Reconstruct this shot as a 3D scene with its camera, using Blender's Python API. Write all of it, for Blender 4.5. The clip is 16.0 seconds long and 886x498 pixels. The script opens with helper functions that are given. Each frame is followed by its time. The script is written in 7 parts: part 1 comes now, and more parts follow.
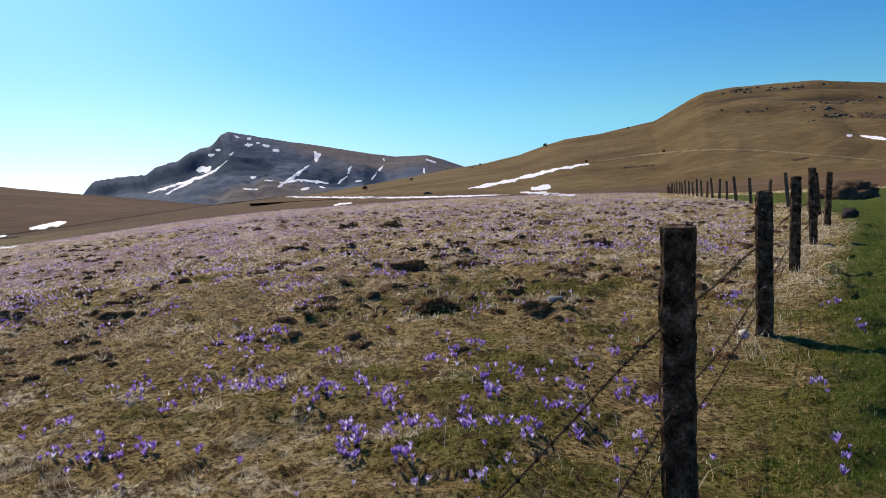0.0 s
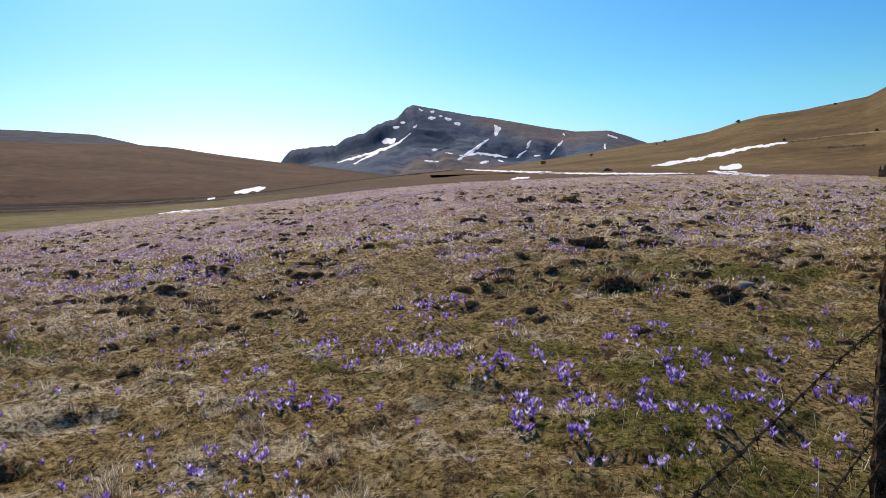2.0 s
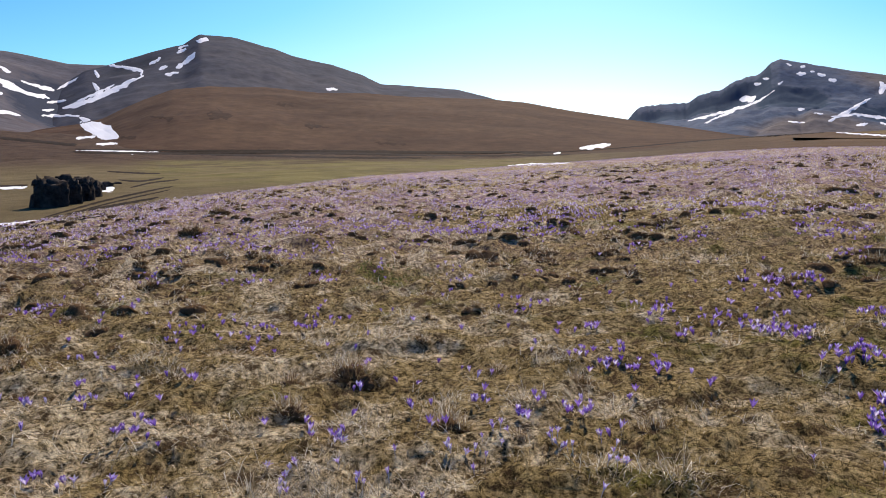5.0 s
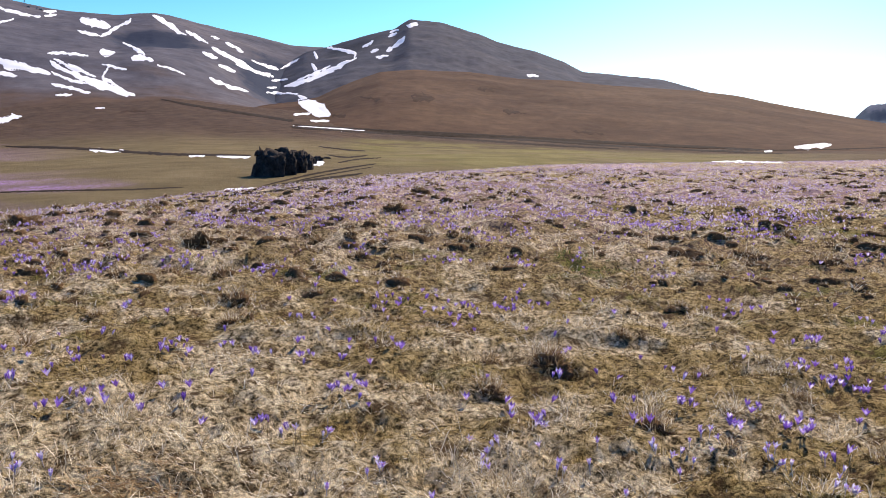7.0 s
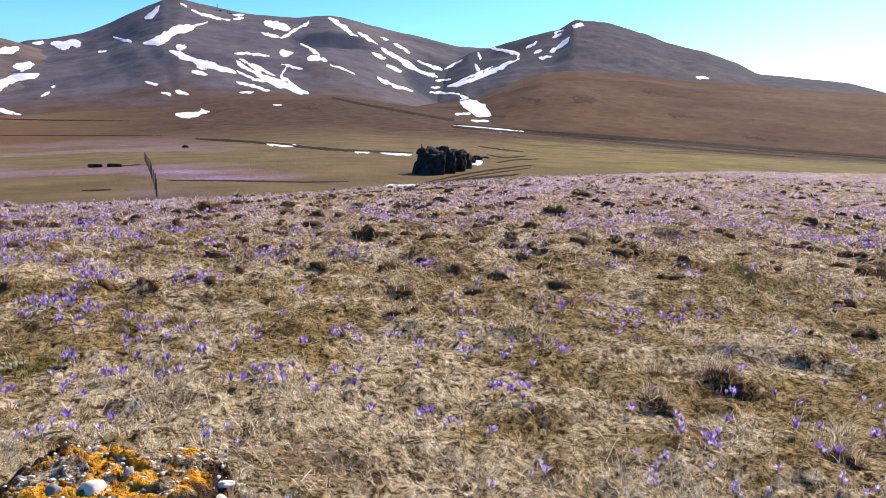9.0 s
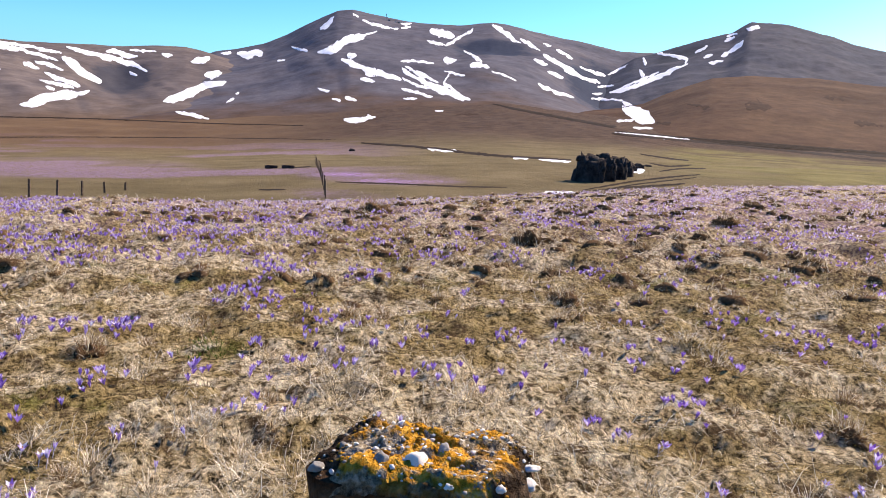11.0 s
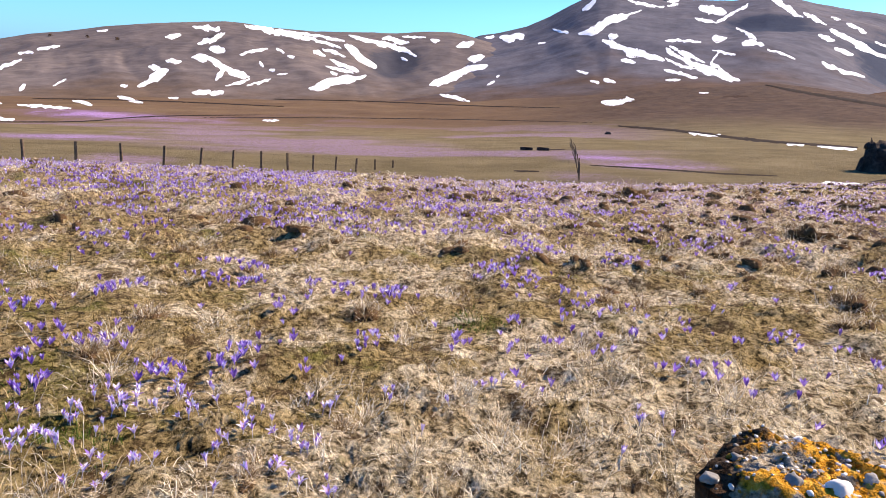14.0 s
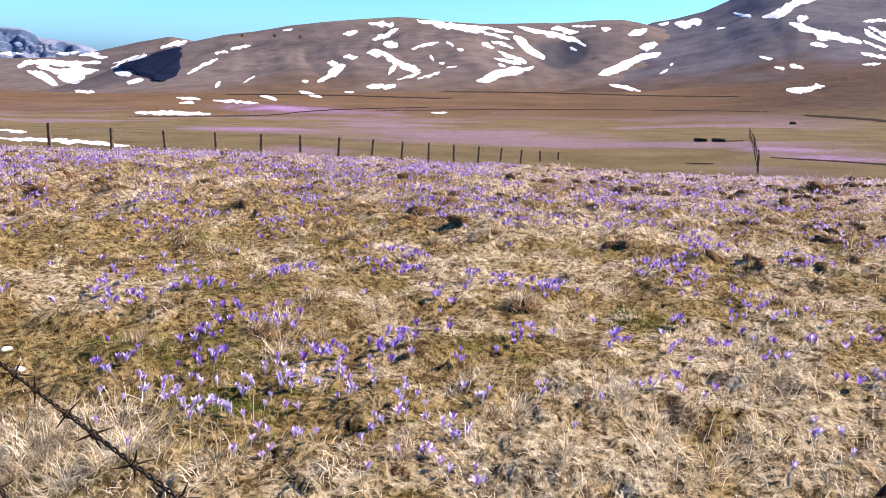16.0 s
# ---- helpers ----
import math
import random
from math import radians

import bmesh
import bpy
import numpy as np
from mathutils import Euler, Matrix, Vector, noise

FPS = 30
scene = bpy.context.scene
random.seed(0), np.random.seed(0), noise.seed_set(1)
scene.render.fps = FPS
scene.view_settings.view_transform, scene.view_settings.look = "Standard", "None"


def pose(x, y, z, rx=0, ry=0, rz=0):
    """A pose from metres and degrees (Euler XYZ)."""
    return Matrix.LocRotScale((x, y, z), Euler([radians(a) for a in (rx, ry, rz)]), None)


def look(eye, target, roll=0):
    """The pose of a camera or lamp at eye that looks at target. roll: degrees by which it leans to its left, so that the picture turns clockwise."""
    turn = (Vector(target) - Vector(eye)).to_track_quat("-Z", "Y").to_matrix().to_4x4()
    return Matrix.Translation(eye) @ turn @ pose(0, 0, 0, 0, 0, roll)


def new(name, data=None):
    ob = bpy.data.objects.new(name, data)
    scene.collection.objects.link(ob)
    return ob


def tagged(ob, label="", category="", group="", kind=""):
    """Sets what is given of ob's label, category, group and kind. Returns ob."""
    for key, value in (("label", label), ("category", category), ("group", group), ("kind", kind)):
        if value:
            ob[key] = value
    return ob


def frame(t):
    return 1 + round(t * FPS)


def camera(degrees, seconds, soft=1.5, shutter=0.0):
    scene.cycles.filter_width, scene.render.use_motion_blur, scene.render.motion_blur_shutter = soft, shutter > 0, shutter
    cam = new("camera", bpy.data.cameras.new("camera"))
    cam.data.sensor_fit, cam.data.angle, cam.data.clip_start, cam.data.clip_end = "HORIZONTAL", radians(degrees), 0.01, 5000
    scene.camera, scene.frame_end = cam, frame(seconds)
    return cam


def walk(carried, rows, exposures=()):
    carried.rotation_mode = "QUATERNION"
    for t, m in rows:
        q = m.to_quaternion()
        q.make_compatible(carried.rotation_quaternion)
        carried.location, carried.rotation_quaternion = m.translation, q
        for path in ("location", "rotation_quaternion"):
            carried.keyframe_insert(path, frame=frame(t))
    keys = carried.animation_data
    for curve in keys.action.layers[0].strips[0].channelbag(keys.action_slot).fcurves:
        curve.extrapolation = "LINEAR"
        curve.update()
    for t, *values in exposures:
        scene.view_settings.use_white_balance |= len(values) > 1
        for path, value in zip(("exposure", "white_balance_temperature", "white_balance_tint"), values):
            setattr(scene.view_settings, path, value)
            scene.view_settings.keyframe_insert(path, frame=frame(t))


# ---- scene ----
# Plan: origin under the first eye, y ahead, x to the right; bearings are degrees to the left of y.
EYE = 1.35
cam = camera(60.3, 16.0, soft=0.5)
PATH = [
    (0.0, -0.000, -0.000, 1.350, 86.20, 3.99, -0.26),
    (0.5, -0.019, 0.002, 1.345, 85.83, 3.62, 2.64),
    (1.0, -0.034, 0.011, 1.339, 85.54, 3.19, 5.79),
    (1.5, -0.042, 0.028, 1.336, 85.29, 2.73, 9.26),
    (2.0, -0.050, 0.050, 1.334, 85.04, 2.32, 13.00),
    (2.5, -0.062, 0.070, 1.333, 84.73, 2.01, 16.89),
    (3.0, -0.073, 0.079, 1.335, 84.32, 1.71, 20.88),
    (3.5, -0.071, 0.077, 1.337, 83.92, 1.27, 25.09),
    (4.0, -0.063, 0.074, 1.336, 83.48, 0.89, 29.53),
    (4.5, -0.059, 0.071, 1.336, 82.94, 0.45, 33.88),
    (4.7, -0.060, 0.068, 1.336, 82.71, 0.35, 35.71),
    (6.8, -0.154, -0.018, 1.323, 81.23, -2.34, 51.51),
    (7.0, -0.163, -0.024, 1.321, 81.15, -2.51, 52.84),
    (7.5, -0.183, -0.038, 1.318, 81.00, -2.84, 55.97),
    (8.0, -0.202, -0.053, 1.313, 80.88, -3.19, 58.96),
    (8.2, -0.209, -0.059, 1.312, 80.82, -3.36, 60.13),
    (10.3, -0.241, -0.142, 1.303, 80.40, -3.90, 72.11),
    (10.5, -0.244, -0.150, 1.301, 80.40, -4.02, 73.36),
    (11.0, -0.253, -0.172, 1.296, 80.23, -4.06, 76.41),
    (11.5, -0.262, -0.192, 1.293, 79.92, -4.14, 79.47),
    (12.0, -0.268, -0.206, 1.292, 79.52, -4.12, 82.56),
    (12.5, -0.275, -0.220, 1.289, 79.07, -4.15, 85.70),
    (13.0, -0.281, -0.239, 1.285, 78.61, -4.21, 88.78),
    (13.5, -0.288, -0.255, 1.282, 78.16, -4.29, 91.88),
    (14.0, -0.299, -0.244, 1.281, 77.65, -3.80, 95.26),
    (14.5, -0.311, -0.226, 1.280, 77.15, -3.12, 98.57),
    (15.0, -0.320, -0.217, 1.279, 76.69, -2.79, 101.68),
    (15.5, -0.324, -0.219, 1.279, 76.43, -2.65, 104.63),
    (16.0, -0.326, -0.224, 1.278, 76.34, -2.60, 107.51),
]
EXPOSURES = [(0.0, 0.05, 7350, 13), (3.0, 0.1, 7350, 14), (4.7, 0.16, 7350, 16), (7.0, 0.6, 7400, 18), (8.2, 0.65, 7450, 19), (10.3, 0.8, 7500, 20),
             (13.0, 0.93, 7550, 21), (16.0, 1.07, 7600, 22)]
walk(cam, [(t, pose(x, y, z, rx, ry, rz)) for t, x, y, z, rx, ry, rz in PATH], EXPOSURES)

# ---- light ----
SUN_BEARING, SUN_HEIGHT = 30.0, 38.0
world = bpy.data.worlds.new("sky")
scene.world = world
world.use_nodes = True
wn = world.node_tree.nodes
sky = wn.new("ShaderNodeTexSky")
sky.sky_type = "NISHITA"
sky.sun_disc = False
sky.sun_elevation = radians(SUN_HEIGHT)
sky.sun_rotation = radians(-SUN_BEARING)
sky.altitude = 1500
sky.air_density = 1.0
sky.dust_density = 2.9
sky.ozone_density = 1.0
tone = wn.new("ShaderNodeMix")
tone.data_type, tone.blend_type = "RGBA", "MULTIPLY"
tone.inputs[0].default_value = 1.0
# the clear air deepens upwards from the hazy horizon
where, parts, depth, clear = wn.new("ShaderNodeTexCoord"), wn.new("ShaderNodeSeparateXYZ"), wn.new("ShaderNodeMapRange"), wn.new("ShaderNodeMix")
clear.data_type = "RGBA"
depth.inputs["From Min"].default_value, depth.inputs["From Max"].default_value = 0.1, 0.32
clear.inputs[6].default_value, clear.inputs[7].default_value = (0.39, 0.91, 1.15, 1), (0.31, 0.9, 1.3, 1)
world.node_tree.links.new(where.outputs["Generated"], parts.inputs[0])
world.node_tree.links.new(parts.outputs[2], depth.inputs["Value"])
world.node_tree.links.new(depth.outputs[0], clear.inputs[0])
world.node_tree.links.new(clear.outputs[2], tone.inputs[7])
deep = wn.new("ShaderNodeHueSaturation")
deep.inputs["Saturation"].default_value = 1.5
split, join, lift, most = wn.new("ShaderNodeSeparateColor"), wn.new("ShaderNodeCombineColor"), wn.new("ShaderNodeMath"), wn.new("ShaderNodeMath")
lift.operation, most.operation = "MULTIPLY", "MAXIMUM"
lift.inputs[1].default_value = 1.12
world.node_tree.links.new(sky.outputs[0], split.inputs[0])
world.node_tree.links.new(split.outputs[1], lift.inputs[0])
world.node_tree.links.new(lift.outputs[0], most.inputs[0])
world.node_tree.links.new(split.outputs[2], most.inputs[1])
for k, source in enumerate((split.outputs[0], split.outputs[1], most.outputs[0])):
    world.node_tree.links.new(source, join.inputs[k])
world.node_tree.links.new(join.outputs[0], deep.inputs["Color"])
world.node_tree.links.new(deep.outputs[0], tone.inputs[6])
# thick bright haze low under the sun: there the sky loses its blue
glare = wn.new("ShaderNodeRGBToBW")
pale = wn.new("ShaderNodeMapRange")
pale.inputs["From Min"].default_value, pale.inputs["From Max"].default_value, pale.inputs["To Max"].default_value = 8.0, 15.0, 0.65
veil = wn.new("ShaderNodeMix")
veil.data_type = "RGBA"
world.node_tree.links.new(sky.outputs[0], glare.inputs[0])
world.node_tree.links.new(glare.outputs[0], pale.inputs["Value"])
world.node_tree.links.new(pale.outputs[0], veil.inputs[0])
world.node_tree.links.new(tone.outputs[2], veil.inputs[6])
world.node_tree.links.new(sky.outputs[0], veil.inputs[7])
world.node_tree.links.new(veil.outputs[2], wn["Background"].inputs[0])
wn["Background"].inputs[1].default_value = 0.105
sun_data = bpy.data.lights.new("sun", "SUN")
sun_data.energy, sun_data.angle, sun_data.color = 5.0, radians(0.53), (1.0, 0.93, 0.82)
sun = new("sun", sun_data)
sun_way = Vector((-math.sin(radians(SUN_BEARING)) * math.cos(radians(SUN_HEIGHT)),
                  math.cos(radians(SUN_BEARING)) * math.cos(radians(SUN_HEIGHT)), math.sin(radians(SUN_HEIGHT))))
sun.matrix_world = look(sun_way * 50, (0, 0, 0))


# ---- materials ----
def material(name, rough=0.9):
    m = bpy.data.materials.new(name)
    m.use_nodes = True
    b = m.node_tree.nodes["Principled BSDF"]
    b.inputs["Roughness"].default_value = rough
    b.inputs["Specular IOR Level"].default_value = 0.03 if rough > 0.65 else 0.3
    return m, m.node_tree.nodes, m.node_tree.links, b


def ramp(nodes, links, source, stops):
    r = nodes.new("ShaderNodeValToRGB")
    e = r.color_ramp.elements
    while len(e) < len(stops):
        e.new(0.5)
    for k, (p, c) in enumerate(stops):
        e[k].position = p
        e[k].color = (*c, 1) if len(c) == 3 else (c[0], c[0], c[0], 1)
    links.new(source, r.inputs[0])
    return r.outputs[0]


def noise_tex(nodes, links, scale, detail=6, rough=0.6, vector=None, stretch=None):
    n = nodes.new("ShaderNodeTexNoise")
    n.inputs["Scale"].default_value, n.inputs["Detail"].default_value, n.inputs["Roughness"].default_value = scale, detail, rough
    g = nodes.new("ShaderNodeNewGeometry")
    src = vector or g.outputs["Position"]
    if stretch:
        mp = nodes.new("ShaderNodeMapping")
        mp.inputs["Scale"].default_value = stretch
        links.new(src, mp.inputs[0])
        src = mp.outputs[0]
    links.new(src, n.inputs["Vector"])
    return n.outputs["Fac"]


def mix(nodes, links, fac, a, b, mode="MIX"):
    m = nodes.new("ShaderNodeMix")
    m.data_type, m.blend_type = "RGBA", mode
    for sock, v in ((m.inputs[0], fac), (m.inputs[6], a), (m.inputs[7], b)):
        if isinstance(v, bpy.types.NodeSocket):
            links.new(v, sock)
        elif isinstance(v, tuple):
            sock.default_value = (*v, 1)
        else:
            sock.default_value = v
    return m.outputs[2]


def attribute(nodes, name):
    a = nodes.new("ShaderNodeAttribute")
    a.attribute_name = name
    return a.outputs["Fac"]


def bump(nodes, links, bsdf, height, strength, distance):
    b = nodes.new("ShaderNodeBump")
    b.inputs["Strength"].default_value, b.inputs["Distance"].default_value = strength, distance
    links.new(height, b.inputs["Height"])
    links.new(b.outputs[0], bsdf.inputs["Normal"])


def math_node(nodes, links, op, a, b):
    m = nodes.new("ShaderNodeMath")
    m.operation = op
    for sock, v in ((m.inputs[0], a), (m.inputs[1], b)):
        if isinstance(v, bpy.types.NodeSocket):
            links.new(v, sock)
        else:
            sock.default_value = v
    return m.outputs[0]


def ground_material():
    m, n, l, b = material("meadow", 0.95)
    big = noise_tex(n, l, 4.0, 6, 0.7)
    mid = noise_tex(n, l, 12.0, 6, 0.75)
    fine = noise_tex(n, l, 55.0, 4, 0.7)
    straw = ramp(n, l, mid, [(0.34, (0.2, 0.145, 0.07)), (0.47, (0.56, 0.43, 0.245)), (0.62, (0.86, 0.74, 0.52))])
    moss = ramp(n, l, mid, [(0.33, (0.095, 0.062, 0.022)), (0.48, (0.34, 0.24, 0.095)), (0.64, (0.58, 0.435, 0.215))])
    dryness = math_node(n, l, "ADD", attribute(n, "dry"), math_node(n, l, "MULTIPLY", math_node(n, l, "SUBTRACT", big, 0.5), 0.5))
    green_mask = ramp(n, l, dryness, [(0.48, (0.95,)), (0.59, (0.0,))])
    field = mix(n, l, green_mask, straw, moss)
    sward = ramp(n, l, math_node(n, l, "ADD", noise_tex(n, l, 1.3, 6, 0.7), math_node(n, l, "MULTIPLY", attribute(n, "moss"), 0.06)), [(0.57, (0.0,)), (0.66, (0.75,))])
    field = mix(n, l, sward, field, ramp(n, l, fine, [(0.3, (0.08, 0.09, 0.012)), (0.7, (0.22, 0.215, 0.04))]))
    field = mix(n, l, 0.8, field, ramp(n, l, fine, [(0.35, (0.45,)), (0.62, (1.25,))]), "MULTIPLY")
    # Dark crevices in the turf, their shade put into the colour by noise.
    gap_shade = ramp(n, l, noise_tex(n, l, 24.0, 9, 0.8), [(0.42, (0.1,)), (0.51, (1.25,))])
    field = mix(n, l, 0.85, field, gap_shade, "MULTIPLY")
    # Brown dead turf and the dark of shaded hollows, painted in random patches.
    thatch_shade = ramp(n, l, noise_tex(n, l, 5.0, 9, 0.78), [(0.4, (0.95,)), (0.47, (0.0,))])
    field = mix(n, l, thatch_shade, field, ramp(n, l, fine, [(0.35, (0.05, 0.028, 0.014)), (0.65, (0.19, 0.12, 0.058))]))
    lawn = mix(n, l, ramp(n, l, mid, [(0.4, (0.0,)), (0.65, (0.7,))]), (0.06, 0.105, 0.016), (0.2, 0.18, 0.06))
    field = mix(n, l, attribute(n, "lawn"), field, lawn)
    far = noise_tex(n, l, 0.018, 8, 0.6)
    far2 = noise_tex(n, l, 0.15, 8, 0.65)
    brown = ramp(n, l, far, [(0.3, (0.105, 0.064, 0.038)), (0.55, (0.14, 0.088, 0.05)), (0.75, (0.18, 0.12, 0.066))])
    olive = ramp(n, l, far2, [(0.3, (0.13, 0.1, 0.05)), (0.7, (0.188, 0.144, 0.078))])
    brown = mix(n, l, attribute(n, "heath"), brown, ramp(n, l, far2, [(0.3, (0.04, 0.026, 0.02)), (0.7, (0.095, 0.062, 0.044))]))
    valley = mix(n, l, attribute(n, "pasture"), brown, olive)
    valley = mix(n, l, attribute(n, "verge"), valley, ramp(n, l, far2, [(0.3, (0.125, 0.108, 0.038)), (0.7, (0.22, 0.182, 0.075))]))
    valley = mix(n, l, 0.3, valley, ramp(n, l, far2, [(0.3, (0.65,)), (0.7, (1.2,))]), "MULTIPLY")
    col = mix(n, l, attribute(n, "field"), valley, field)
    speck = ramp(n, l, noise_tex(n, l, 2.2, 8, 0.8), [(0.4, (0.0,)), (0.56, (1.0,))])
    bl = math_node(n, l, "MULTIPLY", attribute(n, "bloom"), speck)
    col = mix(n, l, bl, col, (0.42, 0.25, 0.52))
    l.new(col, b.inputs["Base Color"])
    bump(n, l, b, noise_tex(n, l, 18.0, 9, 0.8), 1.0, 0.1)
    return m


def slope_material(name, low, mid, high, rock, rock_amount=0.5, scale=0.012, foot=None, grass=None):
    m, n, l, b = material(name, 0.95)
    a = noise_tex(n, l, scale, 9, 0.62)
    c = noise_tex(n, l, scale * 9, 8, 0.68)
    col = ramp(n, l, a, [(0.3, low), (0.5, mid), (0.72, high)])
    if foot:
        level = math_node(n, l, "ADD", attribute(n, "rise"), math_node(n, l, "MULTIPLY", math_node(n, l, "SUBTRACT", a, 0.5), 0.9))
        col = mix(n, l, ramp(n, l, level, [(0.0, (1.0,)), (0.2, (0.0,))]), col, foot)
    if grass:
        spread = math_node(n, l, "ADD", attribute(n, "grass"), math_node(n, l, "MULTIPLY", math_node(n, l, "SUBTRACT", a, 0.5), 0.8))
        col = mix(n, l, ramp(n, l, spread, [(0.3, (0.0,)), (0.7, (1.0,))]), col, grass)
    col = mix(n, l, 0.6, col, ramp(n, l, c, [(0.3, (0.45,)), (0.7, (1.4,))]), "MULTIPLY")
    steep = math_node(n, l, "ADD", attribute(n, "steep"), math_node(n, l, "MULTIPLY", math_node(n, l, "SUBTRACT", c, 0.5), 0.9))
    col = mix(n, l, ramp(n, l, steep, [(0.45, (0.0,)), (0.7, (rock_amount,))]), col, rock)
    l.new(col, b.inputs["Base Color"])
    bump(n, l, b, c, 0.2, 0.035 / scale)
    return m


def plain_material(name, lo, hi, scale, rough=0.9, bump_scale=None, bump_by=0.003, strength=0.6, metal=0.0):
    m, n, l, b = material(name, rough)
    l.new(ramp(n, l, noise_tex(n, l, scale, 7, 0.65), [(0.3, lo), (0.7, hi)]), b.inputs["Base Color"])
    b.inputs["Metallic"].default_value = metal
    bump(n, l, b, noise_tex(n, l, bump_scale or scale * 4, 6, 0.7), strength, bump_by)
    return m


def concrete_material():
    """Old concrete: brown cement washed out round its pebbles, black in the pits."""
    m, n, l, b = material("weathered concrete", 0.95)
    coarse, fine = noise_tex(n, l, 13.0, 6, 0.65), noise_tex(n, l, 70.0, 6, 0.7)
    col = ramp(n, l, coarse, [(0.36, (0.024, 0.013, 0.008)), (0.52, (0.12, 0.072, 0.043)), (0.7, (0.3, 0.205, 0.14))])
    col = mix(n, l, 0.85, col, ramp(n, l, fine, [(0.36, (0.25,)), (0.6, (1.35,))]), "MULTIPLY")
    v = n.new("ShaderNodeTexVoronoi")
    v.inputs["Scale"].default_value = 62.0
    g = n.new("ShaderNodeNewGeometry")
    l.new(g.outputs["Position"], v.inputs["Vector"])
    spots = ramp(n, l, math_node(n, l, "ADD", v.outputs["Distance"], math_node(n, l, "MULTIPLY", coarse, 0.9)), [(0.44, (0.9,)), (0.54, (0.0,))])
    col = mix(n, l, spots, col, (0.4, 0.34, 0.27))
    l.new(col, b.inputs["Base Color"])
    bump(n, l, b, math_node(n, l, "ADD", fine, math_node(n, l, "MULTIPLY", spots, 0.4)), 1.0, 0.014)
    return m


def island_material(name, stops, rough=0.8, translucent=0.0, patchy=0.0):
    m, n, l, b = material(name, rough)
    g = n.new("ShaderNodeNewGeometry")
    col = ramp(n, l, g.outputs["Random Per Island"], stops)
    if patchy:
        col = mix(n, l, patchy, col, ramp(n, l, noise_tex(n, l, 13.0, 5, 0.7), [(0.4, (0.3,)), (0.53, (1.2,))]), "MULTIPLY")
    l.new(col, b.inputs["Base Color"])
    if translucent:
        t = n.new("ShaderNodeBsdfTranslucent")
        s = n.new("ShaderNodeMixShader")
        s.inputs[0].default_value = translucent
        l.new(col, t.inputs[0])
        l.new(b.outputs[0], s.inputs[1])
        l.new(t.outputs[0], s.inputs[2])
        l.new(s.outputs[0], n["Material Output"].inputs[0])
    return m


MEADOW = ground_material()
SNOW = plain_material("old snow", (0.78, 0.79, 0.82), (0.9, 0.9, 0.9), 0.3, 0.7, 1.0, 0.05)
HEATHER = plain_material("dark heather", (0.03, 0.016, 0.01), (0.066, 0.036, 0.022), 0.3, 0.95)
EARTH = plain_material("dark earth track", (0.016, 0.011, 0.008), (0.045, 0.03, 0.021), 0.4, 0.95)
HILL = slope_material("brown grass hill", (0.095, 0.061, 0.027), (0.148, 0.1, 0.045), (0.205, 0.145, 0.07), (0.05, 0.04, 0.033), 0.7, 0.014)
BROWN = slope_material("dry heath hill", (0.056, 0.029, 0.018), (0.088, 0.049, 0.03), (0.122, 0.072, 0.042), (0.04, 0.029, 0.026), 0.7, 0.012)
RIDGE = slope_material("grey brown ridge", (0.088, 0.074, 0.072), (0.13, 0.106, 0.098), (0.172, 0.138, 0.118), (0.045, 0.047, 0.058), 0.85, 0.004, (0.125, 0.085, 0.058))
# Both fells have the blue of distant haze mixed into their colours.
FELL = slope_material("grey brown fell with haze", (0.07, 0.072, 0.09), (0.108, 0.103, 0.119), (0.15, 0.134, 0.138), (0.028, 0.039, 0.064), 0.9, 0.004, (0.1, 0.064, 0.045))
GREYFELL = slope_material("fell tinted blue by haze", (0.042, 0.05, 0.07), (0.062, 0.067, 0.086), (0.094, 0.09, 0.1), (0.034, 0.04, 0.052), 0.8, 0.004)
# Blue in the crag colours paints its backlit shade and the haze.
CRAG = slope_material("crag tinted blue by haze", (0.052, 0.085, 0.132), (0.085, 0.116, 0.168), (0.13, 0.145, 0.18), (0.022, 0.052, 0.09), 0.95, 0.005, None, (0.15, 0.13, 0.125))
# Paler, bluer copy of the crag: the haze is in the base colour.
CLIFF = slope_material("far cliff with haze tint", (0.12, 0.165, 0.25), (0.17, 0.21, 0.3), (0.24, 0.26, 0.32), (0.055, 0.095, 0.165), 0.95, 0.005, None, (0.2, 0.19, 0.2))
CONCRETE = concrete_material()
PEBBLE = plain_material("pale pebble", (0.5, 0.46, 0.4), (0.8, 0.77, 0.7), 30.0, 0.7, 120.0, 0.001)
GREY_PEBBLE = plain_material("grey pebble", (0.12, 0.115, 0.11), (0.34, 0.32, 0.29), 30.0, 0.8, 120.0, 0.001)
LICHEN = plain_material("orange lichen", (0.2, 0.11, 0.02), (0.5, 0.24, 0.03), 60.0, 0.95, 200.0, 0.004, 0.9)
RUST = plain_material("rusty wire", (0.03, 0.02, 0.015), (0.09, 0.06, 0.04), 80.0, 0.7, 300.0, 0.0005, 0.5, 0.5)
ROCK = plain_material("dark basalt", (0.01, 0.009, 0.009), (0.09, 0.075, 0.065), 1.4, 0.95, 5.0, 0.15, 0.9)
STONE = plain_material("field stone", (0.12, 0.11, 0.1), (0.36, 0.34, 0.3), 14.0, 0.9)
BRUSH = plain_material("bare brushwood", (0.05, 0.031, 0.019), (0.15, 0.098, 0.06), 3.0, 0.95, 12.0, 0.05)
POST = plain_material("old fence post", (0.06, 0.041, 0.028), (0.21, 0.15, 0.105), 9.0, 0.95, 60.0, 0.004, 0.8)
METAL = plain_material("grey metal", (0.2, 0.2, 0.2), (0.35, 0.35, 0.35), 2.0, 0.5, 5.0, 0.01, 0.2, 0.6)
